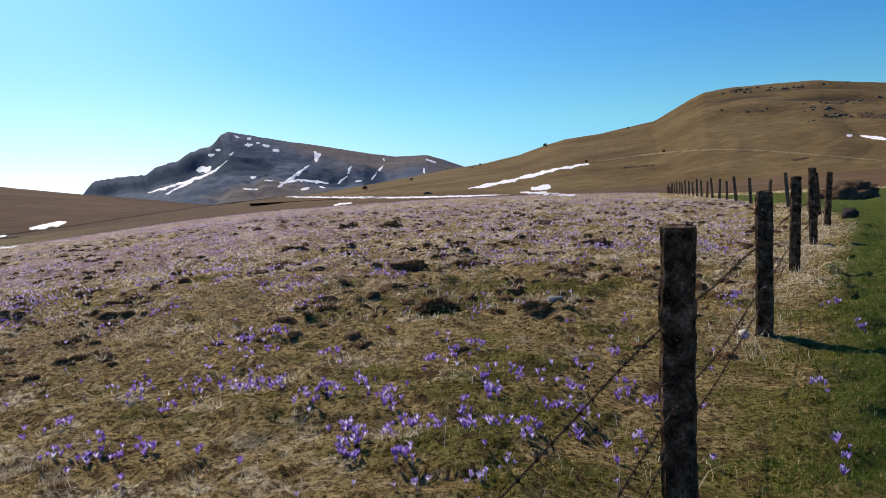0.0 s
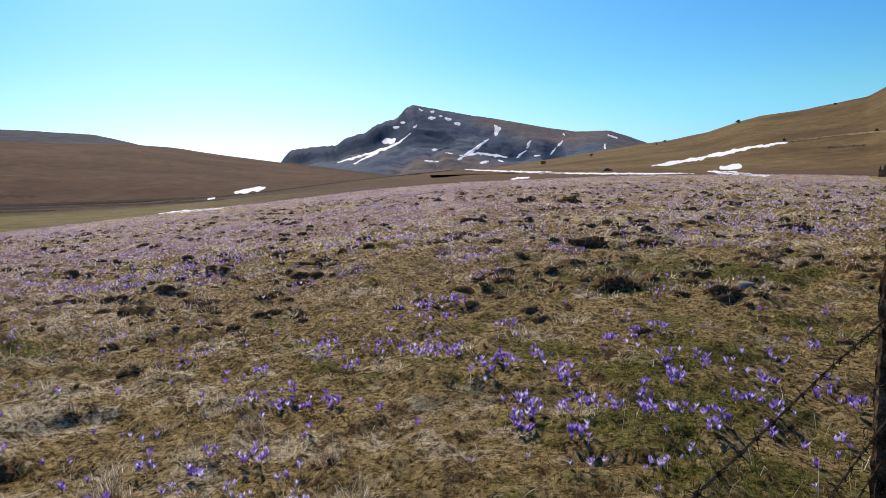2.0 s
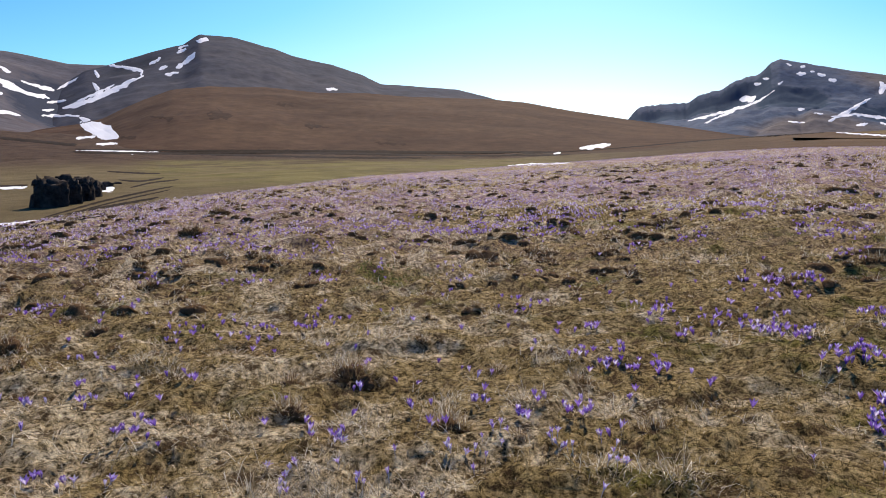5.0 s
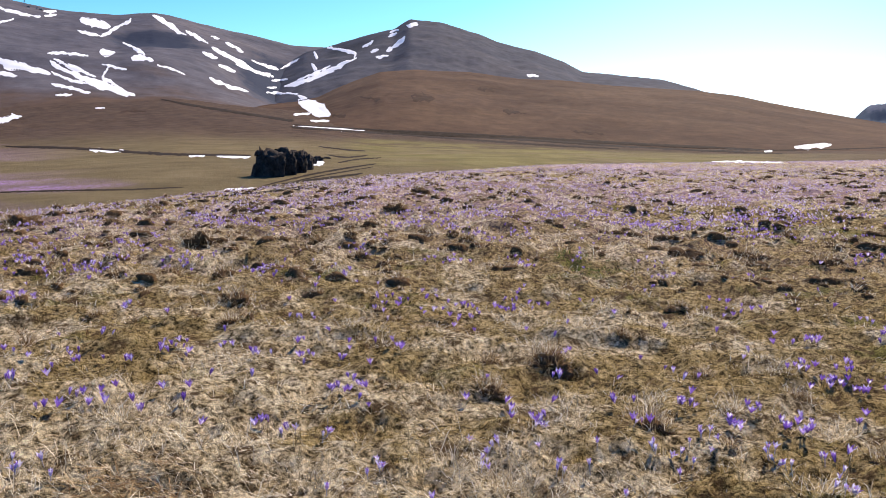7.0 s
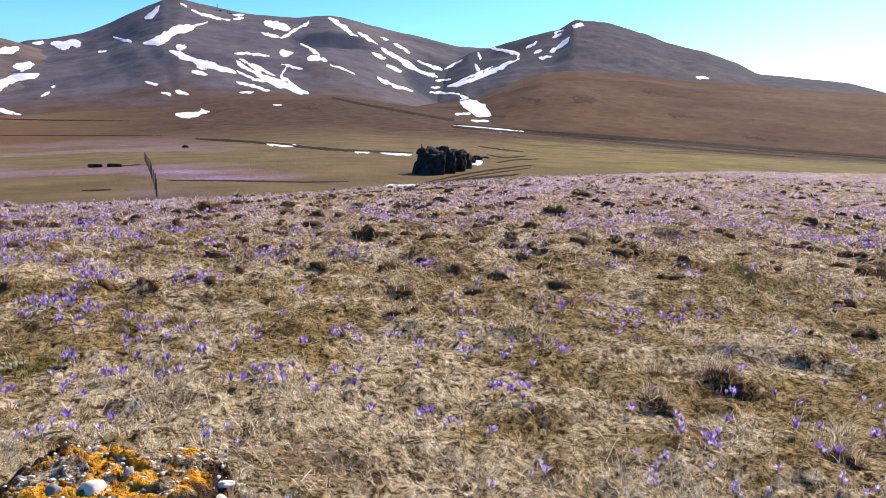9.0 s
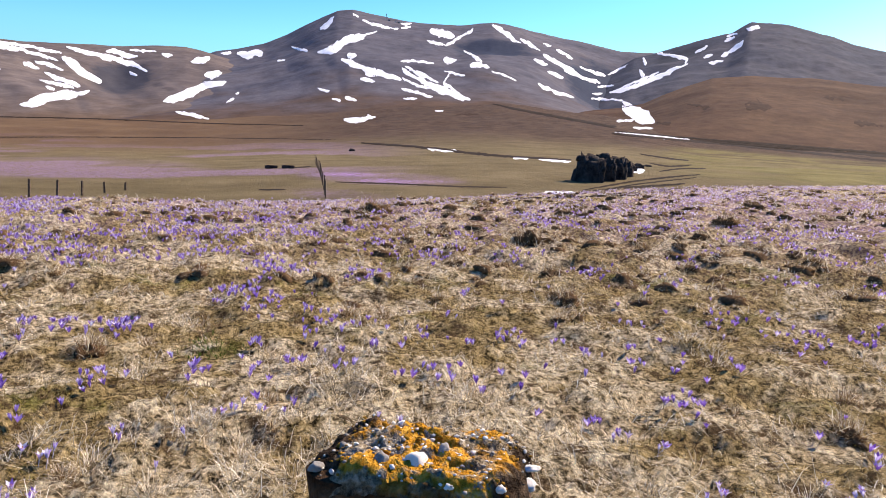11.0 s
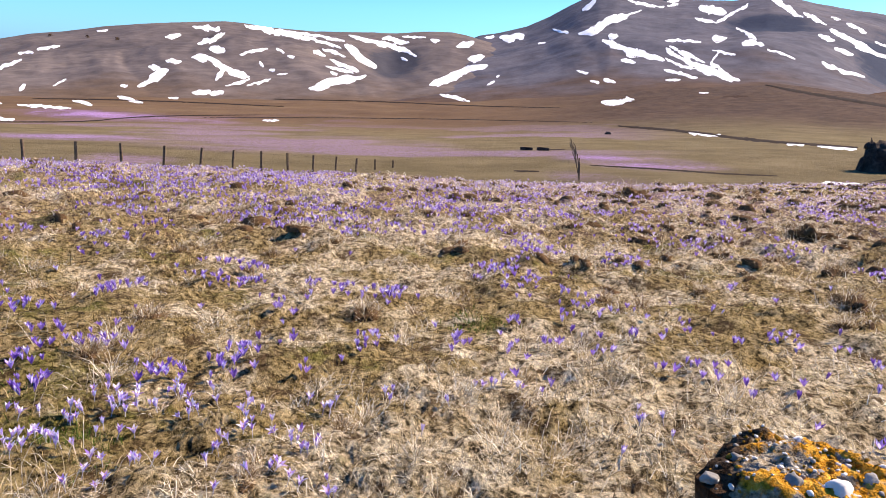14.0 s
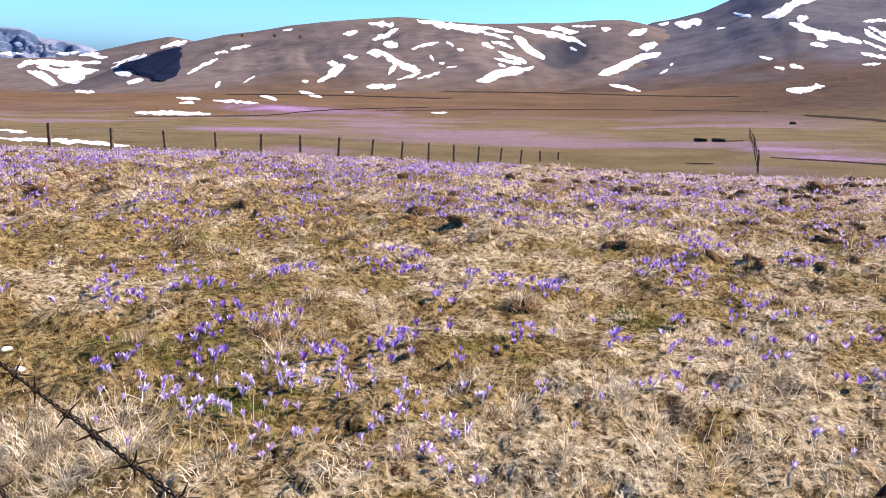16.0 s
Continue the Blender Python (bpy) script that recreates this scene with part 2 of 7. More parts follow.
GLASS = plain_material("dark glass", (0.02, 0.02, 0.025), (0.03, 0.03, 0.035), 2.0, 0.1)
CARPAINT = plain_material("dark car paint", (0.03, 0.035, 0.04), (0.05, 0.055, 0.06), 2.0, 0.3)
TYRE = plain_material("tyre rubber", (0.015, 0.015, 0.015), (0.03, 0.03, 0.03), 4.0, 0.9)
STRAW = island_material("dry grass blades", [(0.0, (0.2, 0.14, 0.065)), (0.25, (0.5, 0.38, 0.21)), (0.55, (0.78, 0.66, 0.46)), (1.0, (0.95, 0.9, 0.76))], 0.65, 0.4, 0.85)
TURF = island_material("mossy turf blades", [(0.0, (0.1, 0.073, 0.022)), (0.4, (0.27, 0.197, 0.07)), (0.75, (0.46, 0.345, 0.16)), (1.0, (0.64, 0.51, 0.28))], 0.75, 0.3, 0.85)
DARKTUFT = island_material("brown tussock blades", [(0.0, (0.12, 0.064, 0.03)), (0.5, (0.27, 0.165, 0.08)), (0.8, (0.44, 0.3, 0.155)), (1.0, (0.66, 0.51, 0.31))], 0.8, 0.2)
LAWN = island_material("fresh green grass blades", [(0.0, (0.035, 0.075, 0.01)), (0.7, (0.085, 0.16, 0.022)), (1.0, (0.24, 0.22, 0.08))], 0.7, 0.3)
PETAL = island_material("violet petals", [(0.0, (0.15, 0.062, 0.37)), (0.42, (0.31, 0.17, 0.6)), (0.74, (0.55, 0.41, 0.81)), (1.0, (0.95, 0.91, 0.98))], 0.5, 0.45)
PALE_PETAL = island_material("pale lilac petals", [(0.0, (0.23, 0.125, 0.37)), (0.35, (0.44, 0.325, 0.55)), (0.7, (0.66, 0.56, 0.71)), (1.0, (0.9, 0.86, 0.91))], 0.5, 0.45)
STEM = plain_material("pale crocus tube", (0.45, 0.42, 0.5), (0.65, 0.62, 0.66), 40.0, 0.6)
STIGMA = plain_material("orange stigma", (0.6, 0.2, 0.02), (0.75, 0.32, 0.03), 90.0, 0.6)


# ---- shape of the land ----
def hashed(ix, iy, seed):
    h = (ix.astype(np.int64) * 374761393 + iy.astype(np.int64) * 668265263 + seed * 974634777) & 0x7FFFFFFF
    h = ((h ^ (h >> 13)) * 1274126177) & 0x7FFFFFFF
    return ((h ^ (h >> 16)) & 0xFFFF) / 65535.0


def vnoise(x, y, seed=0):
    """Smooth value noise, 0 to 1."""
    ix, iy = np.floor(x), np.floor(y)
    fx, fy = x - ix, y - iy
    fx, fy = fx * fx * (3 - 2 * fx), fy * fy * (3 - 2 * fy)
    a, b = hashed(ix, iy, seed), hashed(ix + 1, iy, seed)
    c, d = hashed(ix, iy + 1, seed), hashed(ix + 1, iy + 1, seed)
    return (a * (1 - fx) + b * fx) * (1 - fy) + (c * (1 - fx) + d * fx) * fy


def fbm(x, y, octaves=5, seed=0, gain=0.5):
    out, amp, total = 0.0, 1.0, 0.0
    for k in range(octaves):
        out = out + amp * vnoise(x * 2 ** k + 17.3 * k, y * 2 ** k - 9.1 * k, seed + k)
        total += amp
        amp *= gain
    return out / total


def smooth(a, b, x):
    t = np.clip((x - a) / (b - a), 0, 1)
    return t * t * (3 - 2 * t)


def curve(knots, at):
    """A smooth curve through (bearing, value) knots, read at the bearings given."""
    k = np.array(sorted(knots))
    fine = np.linspace(k[0, 0], k[-1, 0], 1200)
    v = np.interp(fine, k[:, 0], k[:, 1])
    w = max(3, int(0.35 / (fine[1] - fine[0])))
    pad = np.pad(v, w, mode="edge")
    v = np.convolve(pad, np.ones(w) / w, mode="same")[w:-w]
    return np.interp(at, fine, v)


def wide_curve(knots, at, width):
    k = np.array(sorted(knots))
    fine = np.linspace(-180, 180, 1441)
    v = np.interp(fine, k[:, 0], k[:, 1])
    w = int(width / 0.25)
    v = np.convolve(np.pad(v, w, mode="edge"), np.ones(w) / w, mode="same")[w:-w]
    return np.interp(at, fine, v)


# rim of the flower field and foot of the mountains, as heights in degrees seen from the eye
RIM = [(-180, -3), (-60, -2), (-27, -1.1), (-21, -1.1), (-13, -0.5), (-1, -0.05), (12, -0.05), (19.5, -0.4), (24.4, -0.85), (33, -1.4),
       (45, -2.25), (52, -3.1), (60, -4.0), (69, -5.3), (79, -6.45), (88, -7.0), (95, -7.35), (107, -7.4), (123, -7.05), (137, -6.8), (150, -5), (180, -3)]
FOOT = [(-180, -0.3), (-60, -0.2), (-17, -0.1), (-9, -0.2), (1, 0.3), (7.5, 0.7), (12, 0.85), (19, 0.35), (27, -0.3), (37, -0.65), (48, -0.5), (57, -0.3), (63, 0.8),
        (66, 1.0), (72, 1.3), (78, 0.7), (83, 0.0), (93, -1.3), (100, -1.7), (108, -2.1), (123, -2.75), (137, -3.1), (150, -1.5), (180, -0.3)]
FOOT_FAR = [(-180, 500), (-20, 330), (10, 420), (22, 480), (30, 380), (55, 380), (64, 600), (72, 700), (100, 760), (140, 850), (180, 500)]


def bearing(x, y):
    return np.degrees(np.arctan2(-x, y))


def fence_side(x, y):
    """How far a place lies to the path's side of the old fence."""
    fx = np.interp(y, [-60, -3.4, -0.08, 3.1, 6.4, 10.0, 13.3, 17.4, 26, 37, 57, 82, 130], [-28, -2.25, -0.65, 0.9, 2.67, 4.6, 6.5, 8.8, 12.3, 14.4, 19.1, 25, 36])
    return x - fx


def land(x, y, rough=True):
    """Height of the ground sheet."""
    x, y = np.asarray(x, float), np.asarray(y, float)
    r, b = np.maximum(np.hypot(x, y), 1e-3), bearing(x, y)
    rim, foot, far = (np.tan(np.radians(wide_curve(RIM, b, 5))), wide_curve(FOOT, b, 4), wide_curve(FOOT_FAR, b, 8))
    rc = np.clip(2 * EYE / np.maximum(-rim, 0.001), 12, 90)
    near = (rim + 2 * EYE / rc) * r - EYE * (r / rc) ** 2
    u = np.log(np.maximum(r, rc) / rc) / np.log(far / rc)
    el = np.degrees(np.arctan(rim)) + (foot - np.degrees(np.arctan(rim))) * np.where(u < 1, u, 1) - np.maximum(u - 1, 0) * 2.5
    el = el - (0.8 + 0.9 * smooth(78, 92, b)) * np.exp(-((u - 0.16) / 0.1) ** 2) * (u > 0)
    beyond = EYE + r * np.tan(np.radians(el))
    z = np.where(r < rc, near, beyond)
    if rough:
        line = fence_side(x, y)
        fade = smooth(0.3, 1.5, r) * (0.3 + 0.7 * smooth(0.15, 0.7, np.abs(line)))
        z = z - 0.025 * smooth(0.5, 2, r) - 0.07 * np.exp(-((r - 5.5) / 3.0) ** 2) * smooth(-5, -14, b) * smooth(-60, -40, b)
        calm = 0.8 + 0.2 * smooth(5, 13, r)
        lumps = np.maximum(fbm(x * 1.9, y * 1.9, 4, 5) - 0.5, 0) * 0.24 * calm
        knob = np.maximum(vnoise(x * 4.6 + 0.6 * vnoise(x * 2, y * 2, 4), y * 4.6, 14) - 0.5, 0) * vnoise(x * 0.9, y * 0.9, 15)
        lumps = lumps + knob * 0.2 * calm * (1 - 0.45 * smooth(7, 18, r))
        z = z + fade * (fbm(x * 0.35, y * 0.35, 3, 1) - 0.5) * 0.16 * np.minimum(1, 25 / r)
        z = z + fade * lumps * np.clip(r / 6, 0.35, 1.0) * (r < rc * 1.2)
        z = z + fade * (fbm(x * 4.2, y * 4.2, 4, 9) - 0.5) * 0.07 * calm
        turf = fbm(x * 3.4, y * 3.4, 5, 27, 0.62)
        z = z + fade * (smooth(0.44, 0.48, turf) * 0.032 + smooth(0.57, 0.6, turf) * 0.036 - 0.03) * (r < rc * 1.1) * (0.75 + 0.5 * smooth(5, 11, r))
        z = z + smooth(30, 300, r) * (fbm(x / 45, y / 45, 5, 3) - 0.5) * np.minimum(r * 0.012, 5)
    return z, rc, u, b, r


def mesh(name, verts, faces, mat, attributes=(), shade=True):
    """A mesh from arrays: faces is one array of quads or triangles, or a list of such arrays."""
    faces = faces if isinstance(faces, list) else [faces]
    faces = [np.asarray(f, np.int32) for f in faces if len(f)]
    me = bpy.data.meshes.new(name)
    me.vertices.add(len(verts))
    me.vertices.foreach_set("co", np.asarray(verts, np.float32).ravel())
    loops = np.concatenate([f.ravel() for f in faces])
    sizes = np.concatenate([np.full(len(f), f.shape[1], np.int32) for f in faces])
    me.loops.add(len(loops))
    me.loops.foreach_set("vertex_index", loops)
    me.polygons.add(len(sizes))
    me.polygons.foreach_set("loop_start", np.concatenate([[0], np.cumsum(sizes)[:-1]]).astype(np.int32))
    me.polygons.foreach_set("loop_total", sizes)
    for key, values in attributes:
        at = me.attributes.new(key, "FLOAT", "POINT")
        at.data.foreach_set("value", np.asarray(values, np.float32))
    me.polygons.foreach_set("use_smooth", np.full(len(sizes), shade))
    me.materials.append(mat)
    me.update(calc_edges=True)
    return me


def grid_faces(rows, cols):
    i = np.arange(rows * cols).reshape(rows, cols)
    return np.stack([i[:-1, :-1], i[:-1, 1:], i[1:, 1:], i[1:, :-1]], -1).reshape(-1, 4)


# ground: one sheet out to the horizon
az = np.concatenate([np.arange(-180, -48, 3.0), np.arange(-48, 146, 0.4), np.arange(146, 181, 2.0)])
az[-1] = 180.0
rad = np.concatenate([[0.02, 0.3], 0.6 * 1.011 ** np.arange(0, 350), 0.6 * 1.011 ** 349 * 1.035 ** np.arange(1, 180)])
rad = rad[rad < 4700]
A, R = np.meshgrid(np.radians(az), rad)
X, Y = -np.sin(A) * R, np.cos(A) * R
Z, RC, U, B, RR = land(X, Y)
# fresh green patches in the field: place and width
GREENS = ((-2.95, -2.45, 0.4), (-2.6, -1.65, 0.26), (-4.64, -0.34, 0.22), (0.2, 4.0, 0.5), (0.3, 3.3, 0.4), (0.1, 8.3, 0.7), (1.1, 9.0, 0.9), (0.45, 5.3, 0.4), (-5.6, 6.0, 0.5), (2.15, 4.4, 0.6), (1.75, 3.4, 0.6), (1.3, 3.6, 0.5), (2.9, 5.4, 0.6), (3.6, 6.9, 0.8), (1.4, 6.2, 0.5))


def greenness(x, y):
    return np.max([np.exp(-((x - cx) ** 2 + (y - cy) ** 2) / wide ** 2) for cx, cy, wide in GREENS], axis=0)


def dryness(x, y):
    """How bleached the grass is, 0.3 to 0.8: straw in ragged patches, moss between them."""
    r, b = np.hypot(x, y), bearing(x, y)
    d = 0.5 + 1.25 * (0.3 * fbm(x * 1.1, y * 1.1, 3, 61) + 0.4 * fbm(x * 2.6 + 4, y * 2.6, 3, 62) + 0.3 * fbm(x * 6.5, y * 6.5 + 2, 3, 64) - 0.5)
    d = d - 0.1 * smooth(50, 25, b) * smooth(14, 8, r) + 0.09 * (1 - smooth(2.5, 5.5, r)) * smooth(28, 44, b) * smooth(106, 96, b)
    d = d - 0.17 * greenness(x, y) + 0.05 * np.exp(-((x + 2.3) ** 2 + (y - 2.2) ** 2) / 0.4)
    return d - 0.045 * smooth(102, 116, b) * smooth(2.4, 3.4, r) + 0.02 * smooth(60, 90, b)


patch = fbm(X * 0.16, Y * 0.16, 3, 21)
field = 1 - smooth(1.0, 1.12, RR / RC)
side = fence_side(X, Y)
lawn = smooth(0.3, 0.9, side) * (RR < 60) * smooth(2.2, 4, Y)
pasture = (1 - smooth(0.5, 0.76, U)) * smooth(15, 36, B)
lilac = np.where(field > 0.5, smooth(5, 20, RR) * smooth(0.36, 0.55, patch) * smooth(-12, 20, B) * 0.38, smooth(0.52, 0.6, fbm(X / 26, Y / 26, 4, 44)) * np.maximum(pasture, 0.6 * np.exp(-((U - 0.72) / 0.07) ** 2) * smooth(98, 106, B)) * smooth(76, 88, B) * 0.75)
lilac = np.where(field > 0.5, lilac, lilac * 0.5)
EL = np.degrees(np.arctan2(Z - EYE, RR))


verge = smooth(62, 57, B) * smooth(24, 30, B) * smooth(-3.2, -2.2, EL) * smooth(-0.75, -1.1, EL) * (0.3 + 0.7 * smooth(0.38, 0.58, fbm(X / 14, Y / 14, 4, 87))) * (field < 0.5)


def meadow_bloom(b, el, wide, high, amount):
    """A far drift of crocuses in the pasture, by its bearing and height seen from the path."""
    edge = np.exp(-(((B - b) / wide) ** 2 + ((EL - el) / high) ** 2) ** 2)
    return edge * amount * (0.35 + smooth(0.35, 0.6, fbm(X / 9, Y / 9, 4, 67))) * (field < 0.5)


for spot in ((81.9, -4.85, 4.2, 0.36, 0.8), (78.0, -4.6, 3.0, 0.3, 0.6), (119.1, -3.7, 4.5, 0.22, 0.8), (114.0, -3.85, 4.0, 0.16, 0.4), (120.3, -5.25, 6.0, 0.2, 0.55), (108.3, -5.3, 9.0, 0.55, 0.26),
             (100.0, -4.95, 6.5, 0.55, 0.26), (84.0, -6.2, 4.0, 0.3, 0.35)):
    lilac = np.maximum(lilac, meadow_bloom(*spot))
lilac = lilac * (side < 0.2)
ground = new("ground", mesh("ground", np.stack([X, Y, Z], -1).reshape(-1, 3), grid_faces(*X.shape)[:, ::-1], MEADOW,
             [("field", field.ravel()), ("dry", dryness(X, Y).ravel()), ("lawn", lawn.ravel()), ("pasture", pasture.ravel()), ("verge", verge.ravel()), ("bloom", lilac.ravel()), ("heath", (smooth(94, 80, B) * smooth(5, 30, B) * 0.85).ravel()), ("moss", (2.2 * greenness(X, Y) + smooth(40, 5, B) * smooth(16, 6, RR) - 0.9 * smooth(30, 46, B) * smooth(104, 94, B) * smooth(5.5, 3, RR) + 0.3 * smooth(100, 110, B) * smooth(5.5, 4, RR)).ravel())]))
tagged(ground, "dry alpine meadow falling to a wide brown valley", "ground", kind="structure")
SURFACES = [ground]


def mountain(name, label, ridge, foot, near, far, mat, relief, seed, gully=1.0, crag=(), bulge=1.15, step=0.15, rows=66, grass=(), jag=0.0):
    """A mountain between its foot at near metres and its ridge at far metres; ridge and foot are (bearing, height in degrees) knots."""
    lo, hi = min(k[0] for k in ridge), max(k[0] for k in ridge)
    b = np.arange(lo, hi + step / 2, step)
    s = np.concatenate([np.linspace(0, 1, rows), np.linspace(1.04, 1.6, 14)])
    Bg, S = np.meshgrid(b, s)
    top, base = curve(ridge, Bg), np.interp(Bg, [k[0] for k in sorted(foot)], [k[1] for k in sorted(foot)])
    top = top + jag * (fbm(Bg * 2.6, Bg * 0 + 0.5, 4, seed + 4) - 0.5) * smooth(14, 17, Bg)
    r = near + (far - near) * S
    ztop, zbase = EYE + far * np.tan(np.radians(top)), EYE + near * np.tan(np.radians(base))
    body = np.minimum(S, 1.0)
    z = zbase + (ztop - zbase) * body ** bulge - np.maximum(S - 1, 0) * (far - near) * 0.35
    x, y = -np.sin(np.radians(Bg)) * r, np.cos(np.radians(Bg)) * r
    size = far - near
    warp = (fbm(x / size * 2.2, y / size * 2.2, 3, seed + 5) - 0.5) * 5
    ribs = np.abs(fbm(Bg * 0.22 + warp * 0.35 + seed, S * 0.9 + warp * 0.2, 4, seed + 2) - 0.5) * 2
    lumps = fbm(x / size * 5, y / size * 5, 6, seed) - 0.5
    env = np.clip(body * 4, 0, 1) * np.clip((1 - body) * 3.2, 0, 1)
    height = np.maximum(ztop - zbase, 20)
    z = z + env * relief * height * ((ribs - 0.35) * 0.5 * gully + lumps * 0.8)
    z = z + (fbm(x / size * 38, y / size * 38, 3, seed + 8) - 0.5) * height * 0.012 * np.clip(body * 4, 0, 1)
    steep = np.zeros_like(z)
    for cb, cs, wb, ws, drop in crag:
        blot = np.exp(-((Bg - cb) / wb) ** 2 - ((S - cs) / ws) ** 2) * np.clip((1 - S) * 8, 0, 1)
        z = z - blot * drop
        steep = steep + blot
    green = np.zeros_like(z)
    for cb, cs, wb, ws in grass:
        green = np.maximum(green, np.exp(-((Bg - cb) / wb) ** 2 - ((S - cs) / ws) ** 2))
    gx, gs = np.gradient(z, axis=1), np.gradient(z, axis=0)
    steep = steep + np.clip(np.hypot(gx / (r * radians(step)), gs / np.maximum(np.abs(np.gradient(r, axis=0)), 1)) - 0.25, 0, 1) * 0.8
    ob = new(name, mesh(name, np.stack([x, y, z], -1).reshape(-1, 3), grid_faces(*x.shape)[:, ::-1], mat, [("steep", np.clip(steep, 0, 1).ravel()), ("rise", np.clip(S, 0, 1).ravel()), ("grass", green.ravel())]))
    tagged(ob, label, name.split("_")[-1])
    SURFACES.append(ob)
    return ob


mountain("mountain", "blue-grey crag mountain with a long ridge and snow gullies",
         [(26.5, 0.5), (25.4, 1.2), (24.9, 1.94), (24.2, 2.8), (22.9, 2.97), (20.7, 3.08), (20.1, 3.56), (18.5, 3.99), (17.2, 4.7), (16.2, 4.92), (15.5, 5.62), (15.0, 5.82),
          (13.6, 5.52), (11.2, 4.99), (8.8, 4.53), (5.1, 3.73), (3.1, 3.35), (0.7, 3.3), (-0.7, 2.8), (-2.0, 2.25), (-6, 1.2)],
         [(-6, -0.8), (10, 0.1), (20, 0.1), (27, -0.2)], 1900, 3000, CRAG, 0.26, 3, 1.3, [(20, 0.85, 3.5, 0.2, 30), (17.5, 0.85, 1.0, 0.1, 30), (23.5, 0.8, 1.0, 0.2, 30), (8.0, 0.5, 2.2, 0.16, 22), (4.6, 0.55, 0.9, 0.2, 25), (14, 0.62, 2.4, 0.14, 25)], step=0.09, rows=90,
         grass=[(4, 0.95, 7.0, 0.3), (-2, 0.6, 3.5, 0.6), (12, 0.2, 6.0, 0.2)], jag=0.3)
mountain("hill", "brown grass hill with a flat rocky top",
         [(14, 0.75), (9, 1.0), (5.7, 1.34), (1.5, 1.81), (-2.0, 2.24), (-3.6, 2.37), (-6.2, 2.81), (-8.1, 3.37), (-9.6, 3.7), (-12.0, 3.88), (-14.1, 4.18), (-16.0, 4.45), (-17.2, 5.05),
          (-18.4, 5.68), (-19.4, 6.1), (-21.4, 6.24), (-24.3, 6.16), (-26.7, 6.05), (-30.5, 5.4), (-40, 4.5), (-60, 2.5), (-75, 0.2)],
         [(-75, -0.8), (-20, -0.7), (-9, -0.6), (0, 0.0), (8, 0.5), (14, 0.6)], 330, 900, HILL, 0.1, 11, 0.7,
         [(-25, 0.9, 6, 0.03, 5), (-27, 0.72, 4, 0.03, 4), (-22, 0.8, 3, 0.03, 3)], 1.1)
mountain("heath_hill", "smooth brown heath hill in front of the fell",
         [(74, -0.3), (70, 0.35), (67.5, 0.9), (65.5, 1.3), (63.5, 1.6), (62, 2.0), (60.8, 2.65), (59.4, 3.3), (57.6, 4.0), (55, 4.3), (53.3, 4.25), (51.1, 4.3), (47.5, 3.95), (44.1, 3.95), (41.5, 3.73), (34.9, 3.5),
          (32.3, 3.24), (29.0, 2.63), (24.9, 1.96), (20.8, 1.36), (17.7, 0.85), (13, 0.2)],
         [(13, 0.3), (20, 0.0), (27, -0.5), (37, -0.85), (48, -0.7), (57, -0.5), (63, -0.6), (70, -1.0), (74, -1.6)], 390, 900, BROWN, 0.11, 23, 0.8, (), 0.9)
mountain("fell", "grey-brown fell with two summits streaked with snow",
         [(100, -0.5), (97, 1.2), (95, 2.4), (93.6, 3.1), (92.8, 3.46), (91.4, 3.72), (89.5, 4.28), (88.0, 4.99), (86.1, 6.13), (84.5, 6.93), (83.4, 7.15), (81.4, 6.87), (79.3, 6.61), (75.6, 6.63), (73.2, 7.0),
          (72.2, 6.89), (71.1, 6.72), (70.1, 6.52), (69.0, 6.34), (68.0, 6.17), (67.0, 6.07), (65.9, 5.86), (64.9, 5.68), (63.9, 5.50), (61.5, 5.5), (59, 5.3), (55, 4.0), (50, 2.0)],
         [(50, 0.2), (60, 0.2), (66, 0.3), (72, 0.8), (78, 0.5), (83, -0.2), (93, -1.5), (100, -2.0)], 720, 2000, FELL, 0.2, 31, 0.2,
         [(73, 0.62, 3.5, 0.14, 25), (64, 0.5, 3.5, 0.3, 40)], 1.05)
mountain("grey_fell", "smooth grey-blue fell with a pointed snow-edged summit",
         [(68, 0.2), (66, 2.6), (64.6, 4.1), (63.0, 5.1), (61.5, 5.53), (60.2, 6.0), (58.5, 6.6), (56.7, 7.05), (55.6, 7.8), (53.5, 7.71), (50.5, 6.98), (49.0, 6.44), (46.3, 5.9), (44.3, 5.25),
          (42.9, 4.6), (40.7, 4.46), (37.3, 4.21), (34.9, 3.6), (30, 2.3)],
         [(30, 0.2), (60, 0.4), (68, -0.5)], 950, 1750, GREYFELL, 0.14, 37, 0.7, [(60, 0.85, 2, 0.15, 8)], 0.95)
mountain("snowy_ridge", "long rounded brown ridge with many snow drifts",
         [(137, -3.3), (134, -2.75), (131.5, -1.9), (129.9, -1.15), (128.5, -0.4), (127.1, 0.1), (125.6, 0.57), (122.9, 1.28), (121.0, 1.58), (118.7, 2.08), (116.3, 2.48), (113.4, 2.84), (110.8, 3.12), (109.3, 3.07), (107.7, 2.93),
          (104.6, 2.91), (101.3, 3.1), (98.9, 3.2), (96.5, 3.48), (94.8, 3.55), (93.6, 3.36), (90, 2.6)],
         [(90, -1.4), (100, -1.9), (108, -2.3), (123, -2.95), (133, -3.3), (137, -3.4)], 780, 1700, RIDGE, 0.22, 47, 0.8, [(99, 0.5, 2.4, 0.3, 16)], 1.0)
